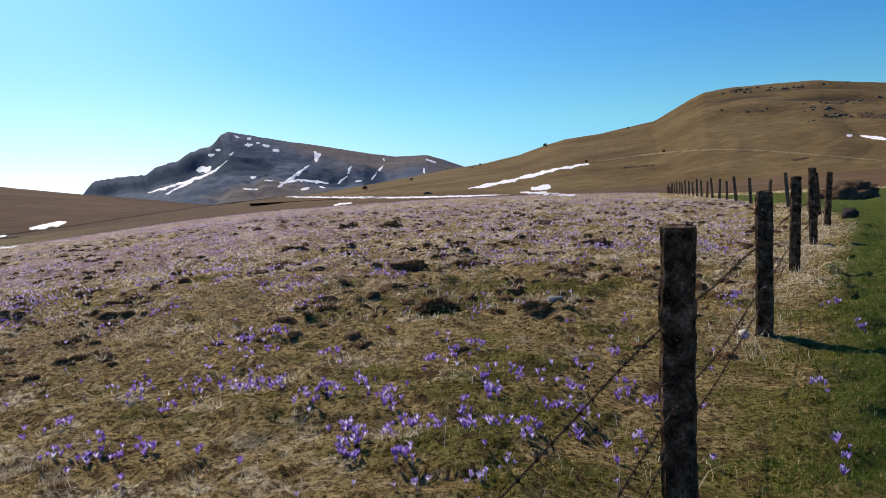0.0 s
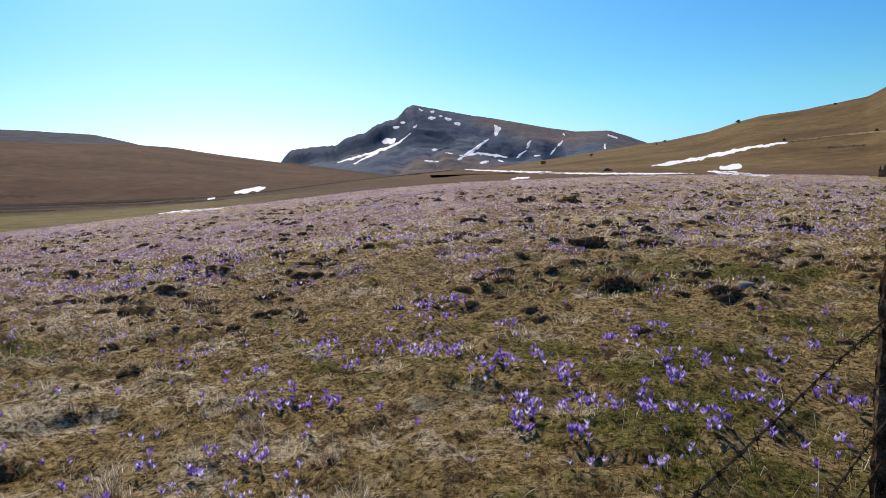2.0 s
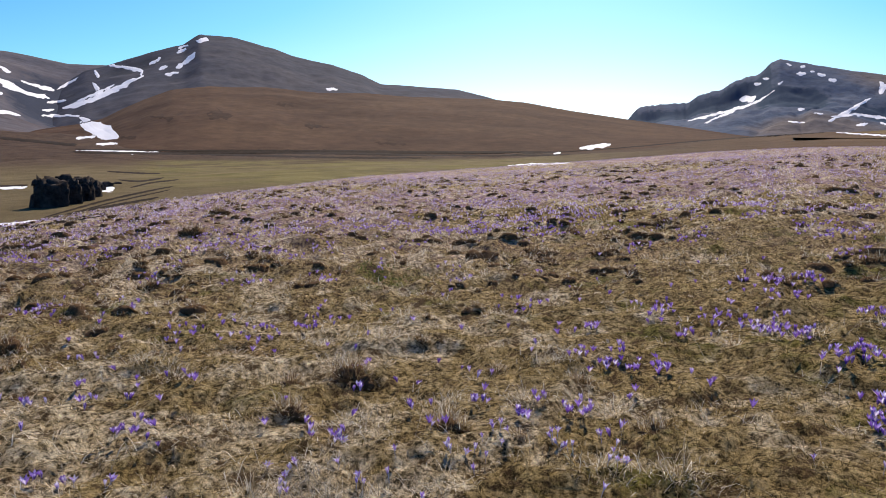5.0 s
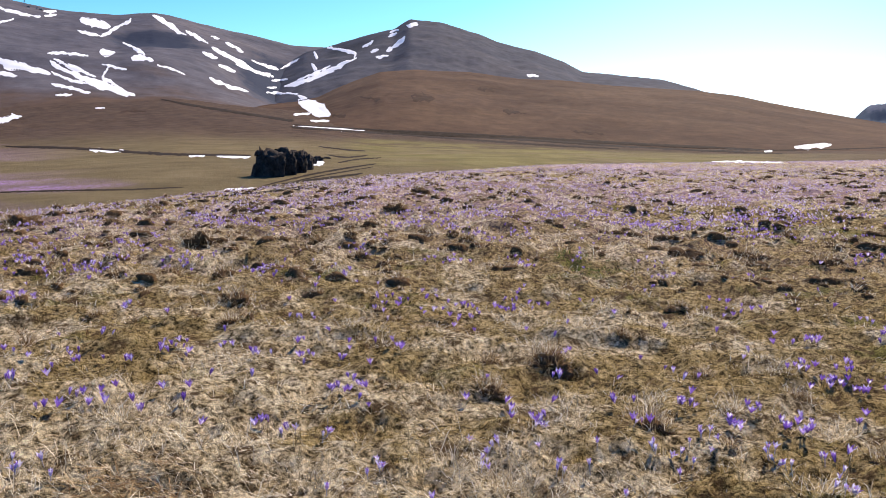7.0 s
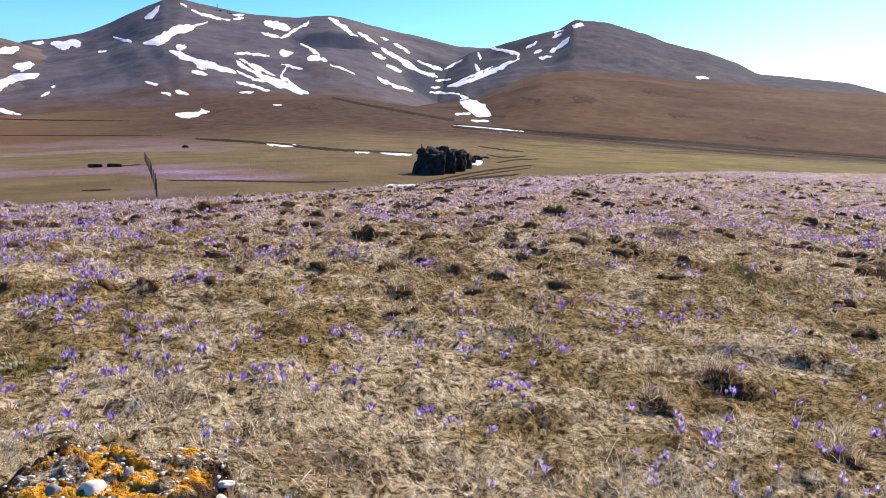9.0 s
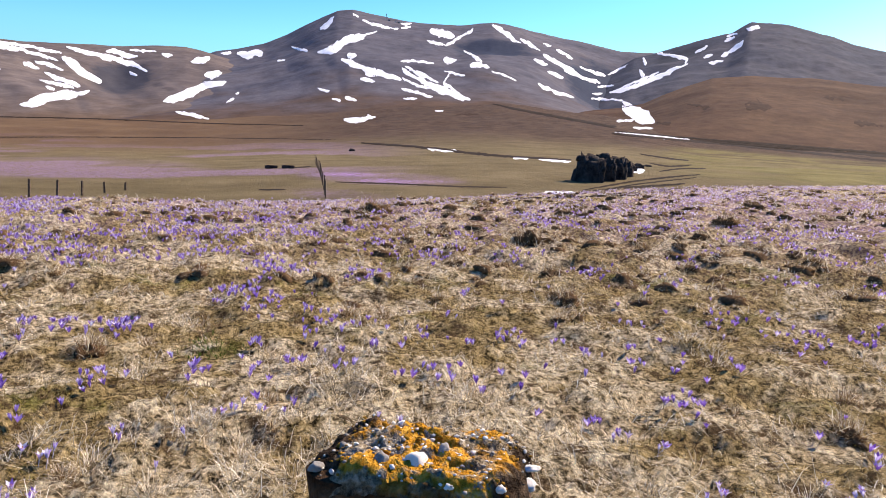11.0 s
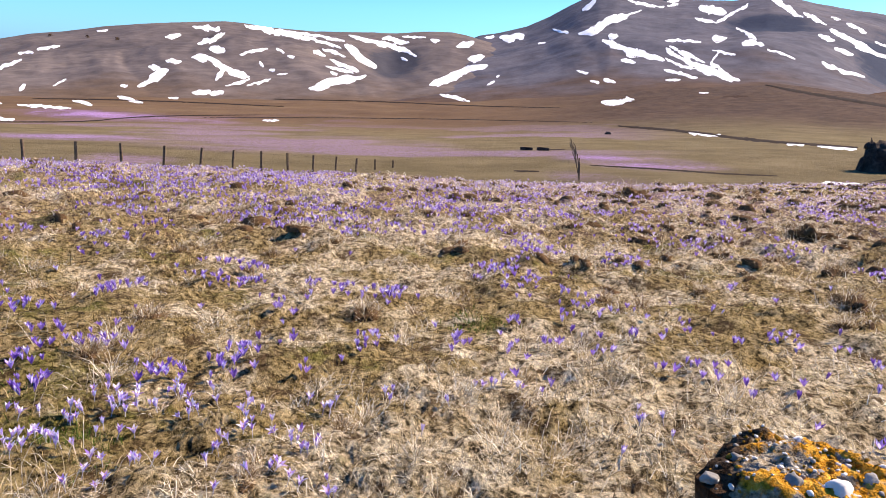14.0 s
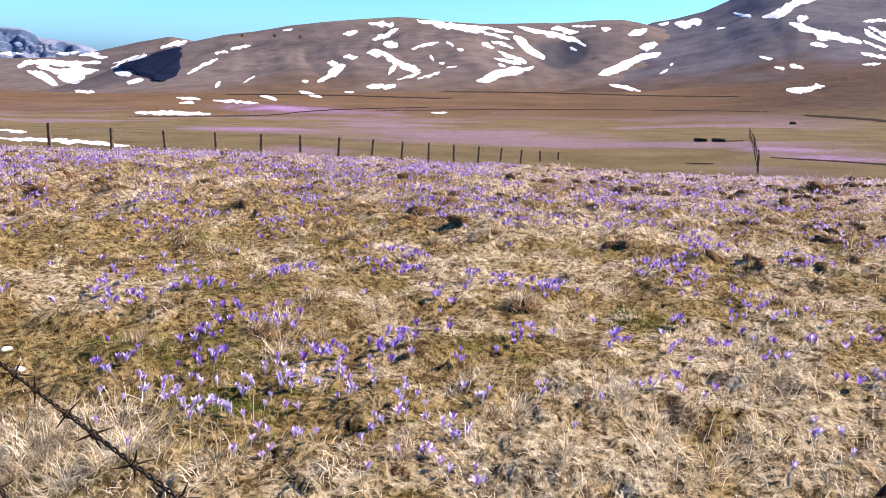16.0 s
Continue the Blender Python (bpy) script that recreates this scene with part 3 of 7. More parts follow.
mountain("far_hill", "far brown hill with snow in its hollow",
         [(142, -1.5), (137, -0.95), (133.7, -0.75), (131.8, -0.4), (130.2, 0.05), (128.5, 0.51), (126.6, 0.94), (125.7, 0.84), (122, 0.2)],
         [(122, -2.9), (132, -3.3), (142, -3.3)], 1750, 2600, RIDGE, 0.15, 59, 1.0, (), 0.9)
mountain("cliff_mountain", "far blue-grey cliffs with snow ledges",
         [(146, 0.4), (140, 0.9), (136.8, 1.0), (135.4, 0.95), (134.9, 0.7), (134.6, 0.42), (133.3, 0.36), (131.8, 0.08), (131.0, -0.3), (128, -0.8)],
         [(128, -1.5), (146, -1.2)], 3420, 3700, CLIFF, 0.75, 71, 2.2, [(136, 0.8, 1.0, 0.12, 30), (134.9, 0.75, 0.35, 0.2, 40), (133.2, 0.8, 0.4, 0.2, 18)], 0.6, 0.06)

# a tree of all faces of the land, to set things down on it
from mathutils.bvhtree import BVHTree
TREES = []
for ob in SURFACES:
    me = ob.data
    co = np.empty(len(me.vertices) * 3, np.float32)
    me.vertices.foreach_get("co", co)
    vi = np.empty(len(me.loops), np.int32)
    me.loops.foreach_get("vertex_index", vi)
    TREES.append(BVHTree.FromPolygons(co.reshape(-1, 3).tolist(), vi.reshape(-1, 4).tolist()))
HUB = Vector((0, 0, EYE))


def at(b, el):
    """The place on the land in the bearing b at the height el, in degrees, and its normal."""
    b, el = radians(b), radians(el)
    way = Vector((-math.sin(b) * math.cos(el), math.cos(b) * math.cos(el), math.sin(el)))
    best = None
    for tree in TREES:
        hit, normal, _, d = tree.ray_cast(HUB, way)
        if hit is not None and (best is None or d < best[2]):
            best = (hit, normal, d)
    return best


def up(x, y):
    """Height of the ground at a place of the plan."""
    hit = TREES[0].ray_cast(Vector((x, y, 60)), Vector((0, 0, -1)))[0]
    return hit.z if hit is not None else 0.0


# ---- snow and tracks lying on the land ----
def strip(points, w, mat, name, rag, lift, cell=0.038, jump=1.8):
    """Bands of w degrees along (bearing, height) points with torn edges, laid on the land. Returns one object a piece."""
    pts = np.array(points, float)
    for _ in range(2):
        if len(pts) > 2:
            cut = np.concatenate([0.75 * pts[:-1] + 0.25 * pts[1:], 0.25 * pts[:-1] + 0.75 * pts[1:]], 1).reshape(-1, 2)
            pts = np.concatenate([pts[:1], cut[1:-1], pts[-1:]])
    cell = min(max(0.028 if w < 0.3 else cell, w * 0.1), 0.11)
    pad = w * 1.2 + cell * 2
    bs = np.arange(pts[:, 0].min() - pad, pts[:, 0].max() + pad, cell)
    es = np.arange(pts[:, 1].min() - pad, pts[:, 1].max() + pad, cell)
    Bq, Eq = np.meshgrid(bs, es)
    wob = w * 1.1 * rag
    Bw = Bq + (fbm(Bq / (w * 2.2) + 5, Eq / (w * 1.6), 3, 31) - 0.5) * wob * 1.4
    Ew = Eq + (fbm(Bq / (w * 2.2), Eq / (w * 1.6) + 9, 3, 37) - 0.5) * wob
    near, along, run, cross = np.full(Bq.shape, 9e9), np.zeros(Bq.shape), 0.0, np.zeros(Bq.shape)
    total = float(np.hypot(*np.diff(pts, axis=0).T).sum())
    for a, b in zip(pts[:-1], pts[1:]):
        ab = b - a
        q = np.clip(((Bw - a[0]) * ab[0] + (Ew - a[1]) * ab[1]) / (ab @ ab), 0, 1)
        d = np.hypot(Bw - a[0] - q * ab[0], Ew - a[1] - q * ab[1])
        along = np.where(d < near, run + q * np.hypot(*ab), along)
        cross = np.where(d < near, ((Bw - a[0]) * ab[1] - (Ew - a[1]) * ab[0]) / np.hypot(*ab), cross)
        near = np.minimum(near, d)
        run += np.hypot(*ab)
    s = along / total
    seed = int(abs(pts[0, 0] * 131 + pts[0, 1] * 71))
    slim = float(np.clip((total / w - 2) / 4, 0, 1)) * min(1.0, rag * 1.4)
    taper = 0.45 - 0.33 * slim + (0.75 + 0.3 * slim) * np.clip(4 * s * (1 - s), 0, 1) ** 0.5
    taper = taper * (1 + rag * 1.3 * (fbm(along / (w * 3.0) + seed * 1.7, cross * 0 + 0.5, 2, 41) - 0.5))
    f1 = fbm(along / (w * 1.5) + seed, cross / (w * 0.6) + 3, 4, 7)
    f2 = fbm(Bq / (w * 0.55), Eq / (w * 0.3), 3, 19)
    F = near / (w * 0.5 * taper) + rag * ((f1 - 0.5) * 3.2 + (f2 - 0.5) * 0.7) - 1.0
    solid = F < 0
    cells = (solid[:-1, :-1] * 1 + solid[1:, 1:] + solid[:-1, 1:] + solid[1:, :-1]) >= 2
    ge, gb = np.gradient(F, cell)
    gg = np.maximum(ge * ge + gb * gb, 1e-3)
    Bq = Bq - np.where(solid, 0, np.clip(F * gb / gg, -0.9 * cell, 0.9 * cell))
    Eq = Eq - np.where(solid, 0, np.clip(F * ge / gg, -0.9 * cell, 0.9 * cell))
    index, verts, far, faces = {}, [], [], []
    for c in zip(*np.nonzero(cells)):
        ids = []
        for n in ((c[0], c[1]), (c[0], c[1] + 1), (c[0] + 1, c[1] + 1), (c[0] + 1, c[1])):
            if n not in index:
                hit = at(Bq[n], Eq[n])
                index[n] = len(verts) if hit else None
                if hit:
                    edge = min(1.0, max(0.15, 1.3 - near[n] / (w * 0.5)))
                    verts.append(tuple(hit[0] + Vector((0, 0, lift * hit[2] * edge))))
                    far.append(hit[2])
            ids.append(index[n])
        if None not in ids and max(far[k] for k in ids) < jump * min(far[k] for k in ids):
            faces.append(ids)
    root = list(range(len(verts)))

    def find(k):
        while root[k] != k:
            root[k] = root[root[k]]
            k = root[k]
        return k

    for f in faces:
        for k in f[1:]:
            root[find(k)] = find(f[0])
    pieces = {}
    for f in faces:
        pieces.setdefault(find(f[0]), []).append(f)
    made = []
    for group in pieces.values():
        if len(group) < 5:
            continue
        used = sorted({k for f in group for k in f})
        back = {k: i for i, k in enumerate(used)}
        made.append(new(name, mesh(name, [verts[k] for k in used], np.array([[back[k] for k in f] for f in group]), mat)))
    return made


def drift(*points, w):
    for ob in strip(points, w * 0.8, SNOW, "snow_patch", 0.6, 0.0004, jump=1.2):
        tagged(ob, "old white snow patch lying on the brown slope", "snow patch", "snow patches")


def track(*points, w):
    for ob in strip(points, w * 0.95, EARTH, "track", 0.25, 0.0006, jump=2.5):
        tagged(ob, "dark bare-earth track across the grass", "track", kind="structure")


drift((20.74, 1.78), (19.31, 2.19), (18.15, 2.42), (16.77, 2.80), (15.85, 3.29), (15.22, 3.76), w=0.19)
drift((19.64, 1.61), (18.56, 2.14), (17.77, 2.34), w=0.17)
drift((17.41, 3.18), (16.43, 3.32), w=0.34)
drift((16.55, 4.23), (16.06, 4.25), w=0.21)
drift((16.00, 4.57), (15.65, 4.55), w=0.19)
drift((14.58, 5.50), (14.30, 5.37), w=0.21)
drift((13.95, 4.81), (13.36, 4.78), w=0.21)
drift((13.71, 5.26), (13.42, 5.24), w=0.15)
drift((13.08, 4.92), (12.85, 4.87), w=0.17)
drift((12.62, 4.74), (12.17, 4.61), w=0.21)
drift((11.99, 4.36), (11.55, 4.27), w=0.23)
drift((15.05, 4.16), (14.72, 4.34), w=0.13)
drift((9.01, 4.07), (8.77, 3.80), (8.95, 3.36), w=0.30)
drift((9.44, 3.06), (10.19, 2.65), (10.85, 2.17), (11.80, 1.66), w=0.21)
drift((11.68, 1.92), (10.44, 2.09), (9.43, 1.94), (8.11, 1.68), w=0.19)
drift((12.77, 2.19), (12.17, 2.13), w=0.13)
drift((13.75, 2.48), (13.29, 2.45), w=0.19)
drift((14.31, 1.68), (13.22, 1.58), w=0.11)
drift((10.20, 1.36), (9.53, 1.47), w=0.19)
drift((8.84, 1.52), (8.40, 1.35), w=0.13)
drift((6.35, 2.82), (6.71, 2.26), w=0.23)
drift((6.72, 2.12), (7.49, 1.64), w=0.17)
drift((6.16, 1.72), (5.66, 1.69), w=0.19)
drift((4.01, 3.26), (3.88, 3.08), w=0.15)
drift((4.05, 2.71), (4.44, 2.32), w=0.17)
drift((4.51, 2.24), (4.97, 1.73), w=0.13)
drift((0.80, 2.98), (0.04, 2.65), w=0.17)
drift((1.01, 2.36), (1.00, 1.94), w=0.11)
drift((79.92, 6.16), (79.18, 6.28), w=0.16)
drift((79.93, 6.40), (79.19, 6.50), w=0.26)
drift((77.91, 6.13), (77.15, 5.95), (76.13, 5.77), w=0.52)
drift((77.98, 5.41), (76.58, 5.14), w=0.21)
drift((76.58, 5.14), (75.76, 5.73), (74.92, 6.21), (74.65, 6.51), w=0.23)
drift((73.37, 6.83), (72.73, 6.58), (71.94, 6.03), (71.16, 5.67), w=0.31)
drift((71.19, 5.96), (70.29, 5.53), (69.69, 5.21), w=0.26)
drift((69.58, 5.76), (68.95, 5.61), w=0.16)
drift((68.57, 5.39), (67.94, 5.19), (67.34, 4.80), w=0.23)
drift((70.07, 4.64), (69.06, 4.29), w=0.36)
drift((69.50, 4.98), (68.61, 4.63), (67.57, 4.02), (66.55, 3.55), (65.20, 3.25), w=0.41)
drift((69.06, 3.81), (67.87, 3.47), w=0.36)
drift((66.76, 4.30), (65.88, 3.95), (64.91, 3.77), w=0.23)
drift((64.79, 3.82), (64.02, 4.27), (63.41, 4.65), w=0.16)
drift((69.65, 2.92), (68.62, 2.46), (66.99, 2.08), w=0.31)
drift((62.38, 5.12), (62.16, 4.67), w=0.23)
drift((62.58, 4.30), (62.30, 3.89), w=0.31)
drift((61.51, 5.51), (60.25, 5.38), (59.38, 5.19), (59.51, 4.86), w=0.26)
drift((59.41, 4.92), (60.56, 4.28), (61.63, 3.69), (62.94, 3.10), (64.53, 2.57), w=0.36)
drift((61.24, 4.25), (62.53, 3.55), (63.64, 3.06), w=0.21)
drift((65.79, 2.08), (63.53, 2.11), w=0.26)
drift((65.71, 2.45), (65.00, 2.50), w=0.16)
drift((65.41, 2.95), (64.24, 3.14), w=0.16)
drift((63.39, 1.93), (62.40, 1.51), (61.15, 0.79), w=0.62)
drift((63.47, 1.59), (62.45, 0.93), (61.21, 0.69), w=0.62)
drift((63.06, 1.78), (62.21, 0.88), (61.38, 0.82), w=0.60)
drift((63.83, 0.64), (62.66, 0.77), w=0.21)
drift((62.60, 0.25), (61.20, 0.30), w=0.18)
drift((63.85, -0.21), (61.60, -0.23), (58.61, -0.36), w=0.21)
drift((75.26, 4.87), (74.40, 4.56), (73.87, 4.16), w=0.23)
drift((74.72, 3.93), (73.34, 3.85), w=0.36)
drift((73.06, 3.56), (72.17, 3.37), (71.27, 3.01), w=0.21)
drift((79.75, 3.83), (78.49, 3.92), (77.35, 3.83), w=0.23)
drift((79.71, 3.34), (78.65, 2.68), (77.22, 2.17), (75.80, 1.77), (74.55, 1.41), w=0.47)
drift((79.47, 3.48), (78.17, 2.96), (76.99, 2.48), w=0.31)
drift((79.66, 2.61), (78.36, 2.13), (77.34, 2.03), w=0.26)
drift((79.61, 1.87), (78.32, 1.64), (77.29, 1.42), w=0.23)
drift((79.43, 1.14), (78.42, 1.26), w=0.18)
drift((76.56, 3.32), (75.03, 3.11), w=0.18)
drift((76.17, 3.18), (76.66, 2.45), (75.83, 2.14), (75.41, 1.67), w=0.21)
drift((76.70, 4.16), (75.75, 4.18), w=0.47)
drift((55.74, 7.32), (55.09, 7.40), w=0.47)
drift((57.11, 6.47), (56.52, 6.82), w=0.21)
drift((57.29, 5.46), (56.50, 5.93), (55.95, 6.57), w=0.31)
drift((58.37, 5.37), (57.80, 5.55), w=0.23)
drift((57.95, 5.03), (57.04, 5.20), w=0.26)
drift((58.95, 5.62), (58.19, 6.14), w=0.18)
drift((57.05, 6.80), (56.34, 7.04), w=0.16)
drift((77.50, -2.43), (75.32, -2.39), w=0.26)
drift((71.10, -2.60), (69.97, -2.56), w=0.16)
drift((69.22, -2.55), (66.85, -2.55), w=0.21)
drift((77.08, 0.43), (76.45, 0.48), w=0.13)
drift((106.74, 2.50), (105.35, 2.43), (104.12, 2.22), (102.77, 1.83), w=0.31)
drift((105.14, 2.67), (103.91, 2.57), (102.55, 2.37), w=0.21)
drift((102.34, 2.73), (100.95, 2.59), (99.41, 2.32), (98.07, 2.03), (97.27, 1.65), w=0.36)
drift((99.86, 2.79), (98.75, 2.66), (97.89, 2.58), w=0.36)
drift((98.41, 2.99), (96.72, 3.03), w=0.18)
drift((96.37, 2.88), (95.75, 2.89), w=0.26)
drift((102.45, 2.09), (101.70, 1.66), (100.94, 1.15), (100.06, 0.65), w=0.52)
drift((104.13, 1.71), (103.09, 1.49), (102.49, 1.29), w=0.26)
drift((104.71, 1.56), (103.88, 1.24), w=0.26)
drift((103.61, 1.04), (102.45, 0.64), (101.38, 0.31), w=0.31)
drift((100.94, 0.07), (102.24, -0.21), (103.52, -0.59), (104.98, -1.10), w=0.57)
drift((103.89, 0.52), (102.88, 0.42), (101.81, 0.16), w=0.23)
drift((103.51, 0.14), (102.99, 0.07), w=0.21)
drift((98.40, 1.53), (97.95, 1.36), w=0.26)
drift((107.35, 1.53), (106.76, 1.26), w=0.26)
drift((106.57, 1.04), (106.07, 1.04), w=0.26)
drift((108.50, 0.50), (108.19, 0.16), w=0.21)
drift((107.77, -0.03), (107.42, 0.05), w=0.21)
drift((107.29, -0.27), (106.49, -0.16), w=0.13)
drift((94.39, 2.54), (93.81, 2.63), (93.27, 2.92), w=0.47)
drift((92.40, 3.30), (91.81, 3.40), w=0.31)
drift((91.45, 3.38), (90.60, 3.39), (89.64, 3.54), w=0.57)
drift((93.55, 1.78), (92.48, 1.93), w=0.47)
drift((96.15, -0.34), (95.27, 0.13), (94.11, 0.77), (92.10, 1.34), w=0.67)
drift((95.44, -0.94), (94.30, -1.10), (93.22, -1.27), w=0.26)
drift((92.06, -0.04), (91.51, 0.29), w=0.18)
drift((91.43, 0.62), (91.19, 0.71), w=0.16)
drift((85.68, 5.54), (85.21, 5.94), (84.75, 6.57), w=0.36)
drift((82.69, 6.45), (81.37, 6.12), (80.11, 6.05), w=0.23)
drift((83.40, 6.80), (83.02, 6.64), w=0.16)
drift((85.85, 3.97), (84.75, 4.30), (83.79, 4.98), (82.33, 5.50), w=0.57)
drift((87.71, 4.18), (86.47, 3.97), w=0.23)
drift((88.64, 3.12), (88.04, 3.26), w=0.16)
drift((82.45, 5.44), (81.60, 5.79), w=0.16)
drift((82.63, 2.39), (81.61, 2.22), w=0.26)
drift((85.71, 1.42), (84.83, 1.31), w=0.21)
drift((84.60, 0.76), (83.99, 0.68), w=0.21)
drift((83.68, 0.95), (82.83, 0.76), w=0.21)
drift((83.71, -0.67), (82.69, -0.63), (81.39, -0.33), w=0.36)
drift((84.08, 3.63), (83.19, 3.33), (82.16, 2.92), (80.89, 2.76), (79.66, 2.53), w=0.47)
drift((83.60, 3.91), (83.10, 3.94), w=0.31)
drift((108.24, -3.58), (107.05, -3.52), w=0.16)
drift((112.96, 2.56), (111.13, 2.51), w=0.36)
drift((110.76, 2.34), (111.61, 1.82), (112.70, 1.34), w=0.41)
drift((113.18, 0.43), (111.84, 0.62), (110.58, -0.29), (109.08, -0.59), w=0.52)
drift((111.84, 1.10), (110.74, 1.20), w=0.47)
drift((110.96, -0.19), (111.44, -0.94), w=0.36)
drift((110.81, -1.33), (109.08, -0.71), w=0.26)
drift((109.31, -1.21), (107.70, -0.65), w=0.23)
drift((114.76, 0.12), (113.79, 0.16), w=0.31)
drift((116.58, -1.65), (115.73, -1.13), (114.52, -0.47), w=0.57)
drift((115.85, -0.29), (115.25, -0.39), w=0.41)
drift((117.66, -1.72), (117.23, -1.65), w=0.26)
drift((113.04, -1.91), (110.93, -1.73), w=0.41)
drift((109.86, 0.90), (108.88, 1.24), (107.89, 1.48), w=0.26)
drift((114.77, 1.71), (113.80, 1.95), w=0.26)
drift((119.03, 1.78), (118.33, 1.87), w=0.16)
drift((109.54, 2.92), (108.18, 2.76), (106.45, 2.67), (104.75, 2.59), w=0.41)
drift((125.58, -1.54), (124.56, -0.92), (123.47, -0.41), w=0.26)
drift((123.64, -0.01), (122.85, 0.08), w=0.23)
drift((122.62, 0.32), (121.25, 0.62), w=0.23)
drift((123.72, -2.39), (123.37, -1.96), w=0.23)
drift((121.77, -1.97), (120.95, -1.47), w=0.13)
drift((130.11, -1.16), (129.06, -0.78), (128.20, -0.34), w=0.26)
drift((127.22, 0.20), (126.25, 0.47), (125.48, 0.67), w=0.31)
drift((129.45, -2.24), (128.50, -2.03), w=0.36)
drift((130.24, -1.65), (129.21, -1.68), w=0.31)
drift((132.73, -2.89), (131.54, -2.93), w=0.21)
drift((126.31, -3.17), (124.76, -3.24), w=0.21)
drift((126.21, -3.52), (125.17, -3.49), w=0.21)
drift((123.87, -3.29), (122.04, -3.33), (120.76, -3.36), w=0.23)
drift((120.64, -2.83), (119.51, -3.08), w=0.31)
drift((129.05, -4.27), (126.68, -4.22), (124.06, -4.24), w=0.26)
drift((117.91, -2.42), (116.22, -2.80), w=0.23)
drift((114.63, -2.34), (113.97, -2.32), w=0.16)
drift((-2.17, 0.56), (-5.83, 0.98), (-9.08, 1.62), (-11.22, 1.75), w=0.25)
drift((-6.06, 0.03), (-8.92, -0.33), (-10.07, -0.46), w=0.25)
drift((-6.87, 0.23), (-8.34, 0.29), w=0.38)
drift((11.36, 0.90), (6.63, 0.54), (1.59, 0.19), (-5.17, -0.07), w=0.13)
drift((7.96, 0.04), (6.53, 0.15), w=0.17)
drift((-28.95, 2.16), (-30.41, 1.80), w=0.25)
drift((-28.14, 2.28), (-28.50, 2.24), w=0.17)
drift((46.90, 4.21), (46.03, 4.20), w=0.21)
drift((33.55, -1.38), (28.88, -1.16), w=0.17)
drift((28.28, -0.10), (26.08, 0.16), w=0.34)
drift((30.13, -0.49), (29.66, -0.43), w=0.17)
drift((68.73, -5.00), (66.35, -4.83), w=0.30)
drift((135.98, -1.45), (134.79, -1.04), (133.09, -1.19), (131.00, -0.96), w=0.42)
drift((135.32, -1.71), (133.87, -2.49), w=0.55)
drift((133.64, -2.01), (132.14, -1.77), w=0.51)
drift((133.74, -0.53), (132.33, -0.36), w=0.25)
drift((132.34, -0.54), (131.10, -0.41), w=0.21)
drift((130.43, -1.34), (128.18, -0.35), w=0.21)
drift((130.16, -1.63), (129.53, -1.68), w=0.34)
drift((129.38, -2.27), (128.54, -1.94), w=0.34)
drift((129.00, -4.24), (126.61, -4.15), (124.08, -4.28), w=0.21)
drift((132.66, -2.93), (131.52, -2.94), w=0.17)
drift((136.89, -0.64), (135.60, -0.62), w=0.21)
drift((137.32, -6.04), (133.37, -6.17), (129.51, -6.55), w=0.30)
drift((137.27, -5.47), (135.67, -5.61), w=0.17)
drift((135.96, -0.01), (135.59, -0.06), w=0.25)
track((63.87, -0.10), (57.15, -0.21), (47.70, -0.43), (37.42, -0.65), (29.00, -0.59), w=0.13)
track((63.89, -0.32), (55.36, -0.46), (46.51, -0.76), (39.94, -0.79), w=0.13)
track((33.21, -0.55), (26.92, -0.23), (18.83, 0.52), (12.04, 0.91), w=0.07)
drift((134.9, -1.4), (133.4, -1.7), (131.2, -1.5), w=0.5)
drift((133.6, -1.95), (132.9, -2.15), (132.2, -1.95), w=0.5)
drift((130.3, -1.05), (129.3, -0.68), (128.2, -0.3), w=0.2)
drift((127.3, 0.12), (126.5, 0.34), (125.8, 0.5), w=0.16)
drift((131.6, -0.6), (130.6, -0.62), w=0.25)
track((56.35, -0.20), (47.96, -0.25), (39.75, -0.37), (30.21, -0.38), w=0.17)
track((53.83, -0.42), (43.81, -0.39), (33.90, -0.45), w=0.13)
track((71.95, 1.08), (67.76, 0.59), (63.78, 0.21), w=0.17)
track((67.35, -5.05), (63.72, -4.26), (58.77, -3.47), w=0.17)
track((66.95, -5.25), (62.90, -4.52), (58.34, -3.70), w=0.13)
track((107.52, -2.03), (100.44, -1.72), (93.19, -1.60), (86.41, -1.29), w=0.06)
track((112.29, -3.61), (106.98, -3.31), (97.74, -2.82), (84.26, -2.18), w=0.045)
track((72.84, 1.24), (69.21, 0.77), (63.85, 0.13), w=0.13)
track((64.03, -0.24), (58.71, -0.40), (52.50, -0.40), w=0.17)
track((82.40, -2.29), (77.51, -2.27), (73.32, -2.56), (66.86, -2.43), w=0.17)
track((129.41, -4.51), (120.28, -4.30), (116.65, -3.70), (108.37, -3.20), w=0.06)
track((123.00, -2.83), (116.65, -2.61), (106.73, -2.51), w=0.07)
track((82.91, -7.19), (79.60, -6.76), (74.26, -6.00), (62.07, -4.62), w=0.13)
# Shaded flank of the ridge end, painted as dark blue patches on the slope.
RIDGE_SHADE = plain_material("dark blue ridge shade", (0.004, 0.007, 0.02), (0.014, 0.018, 0.042), 0.03, 0.9, 0.1, 1.5)
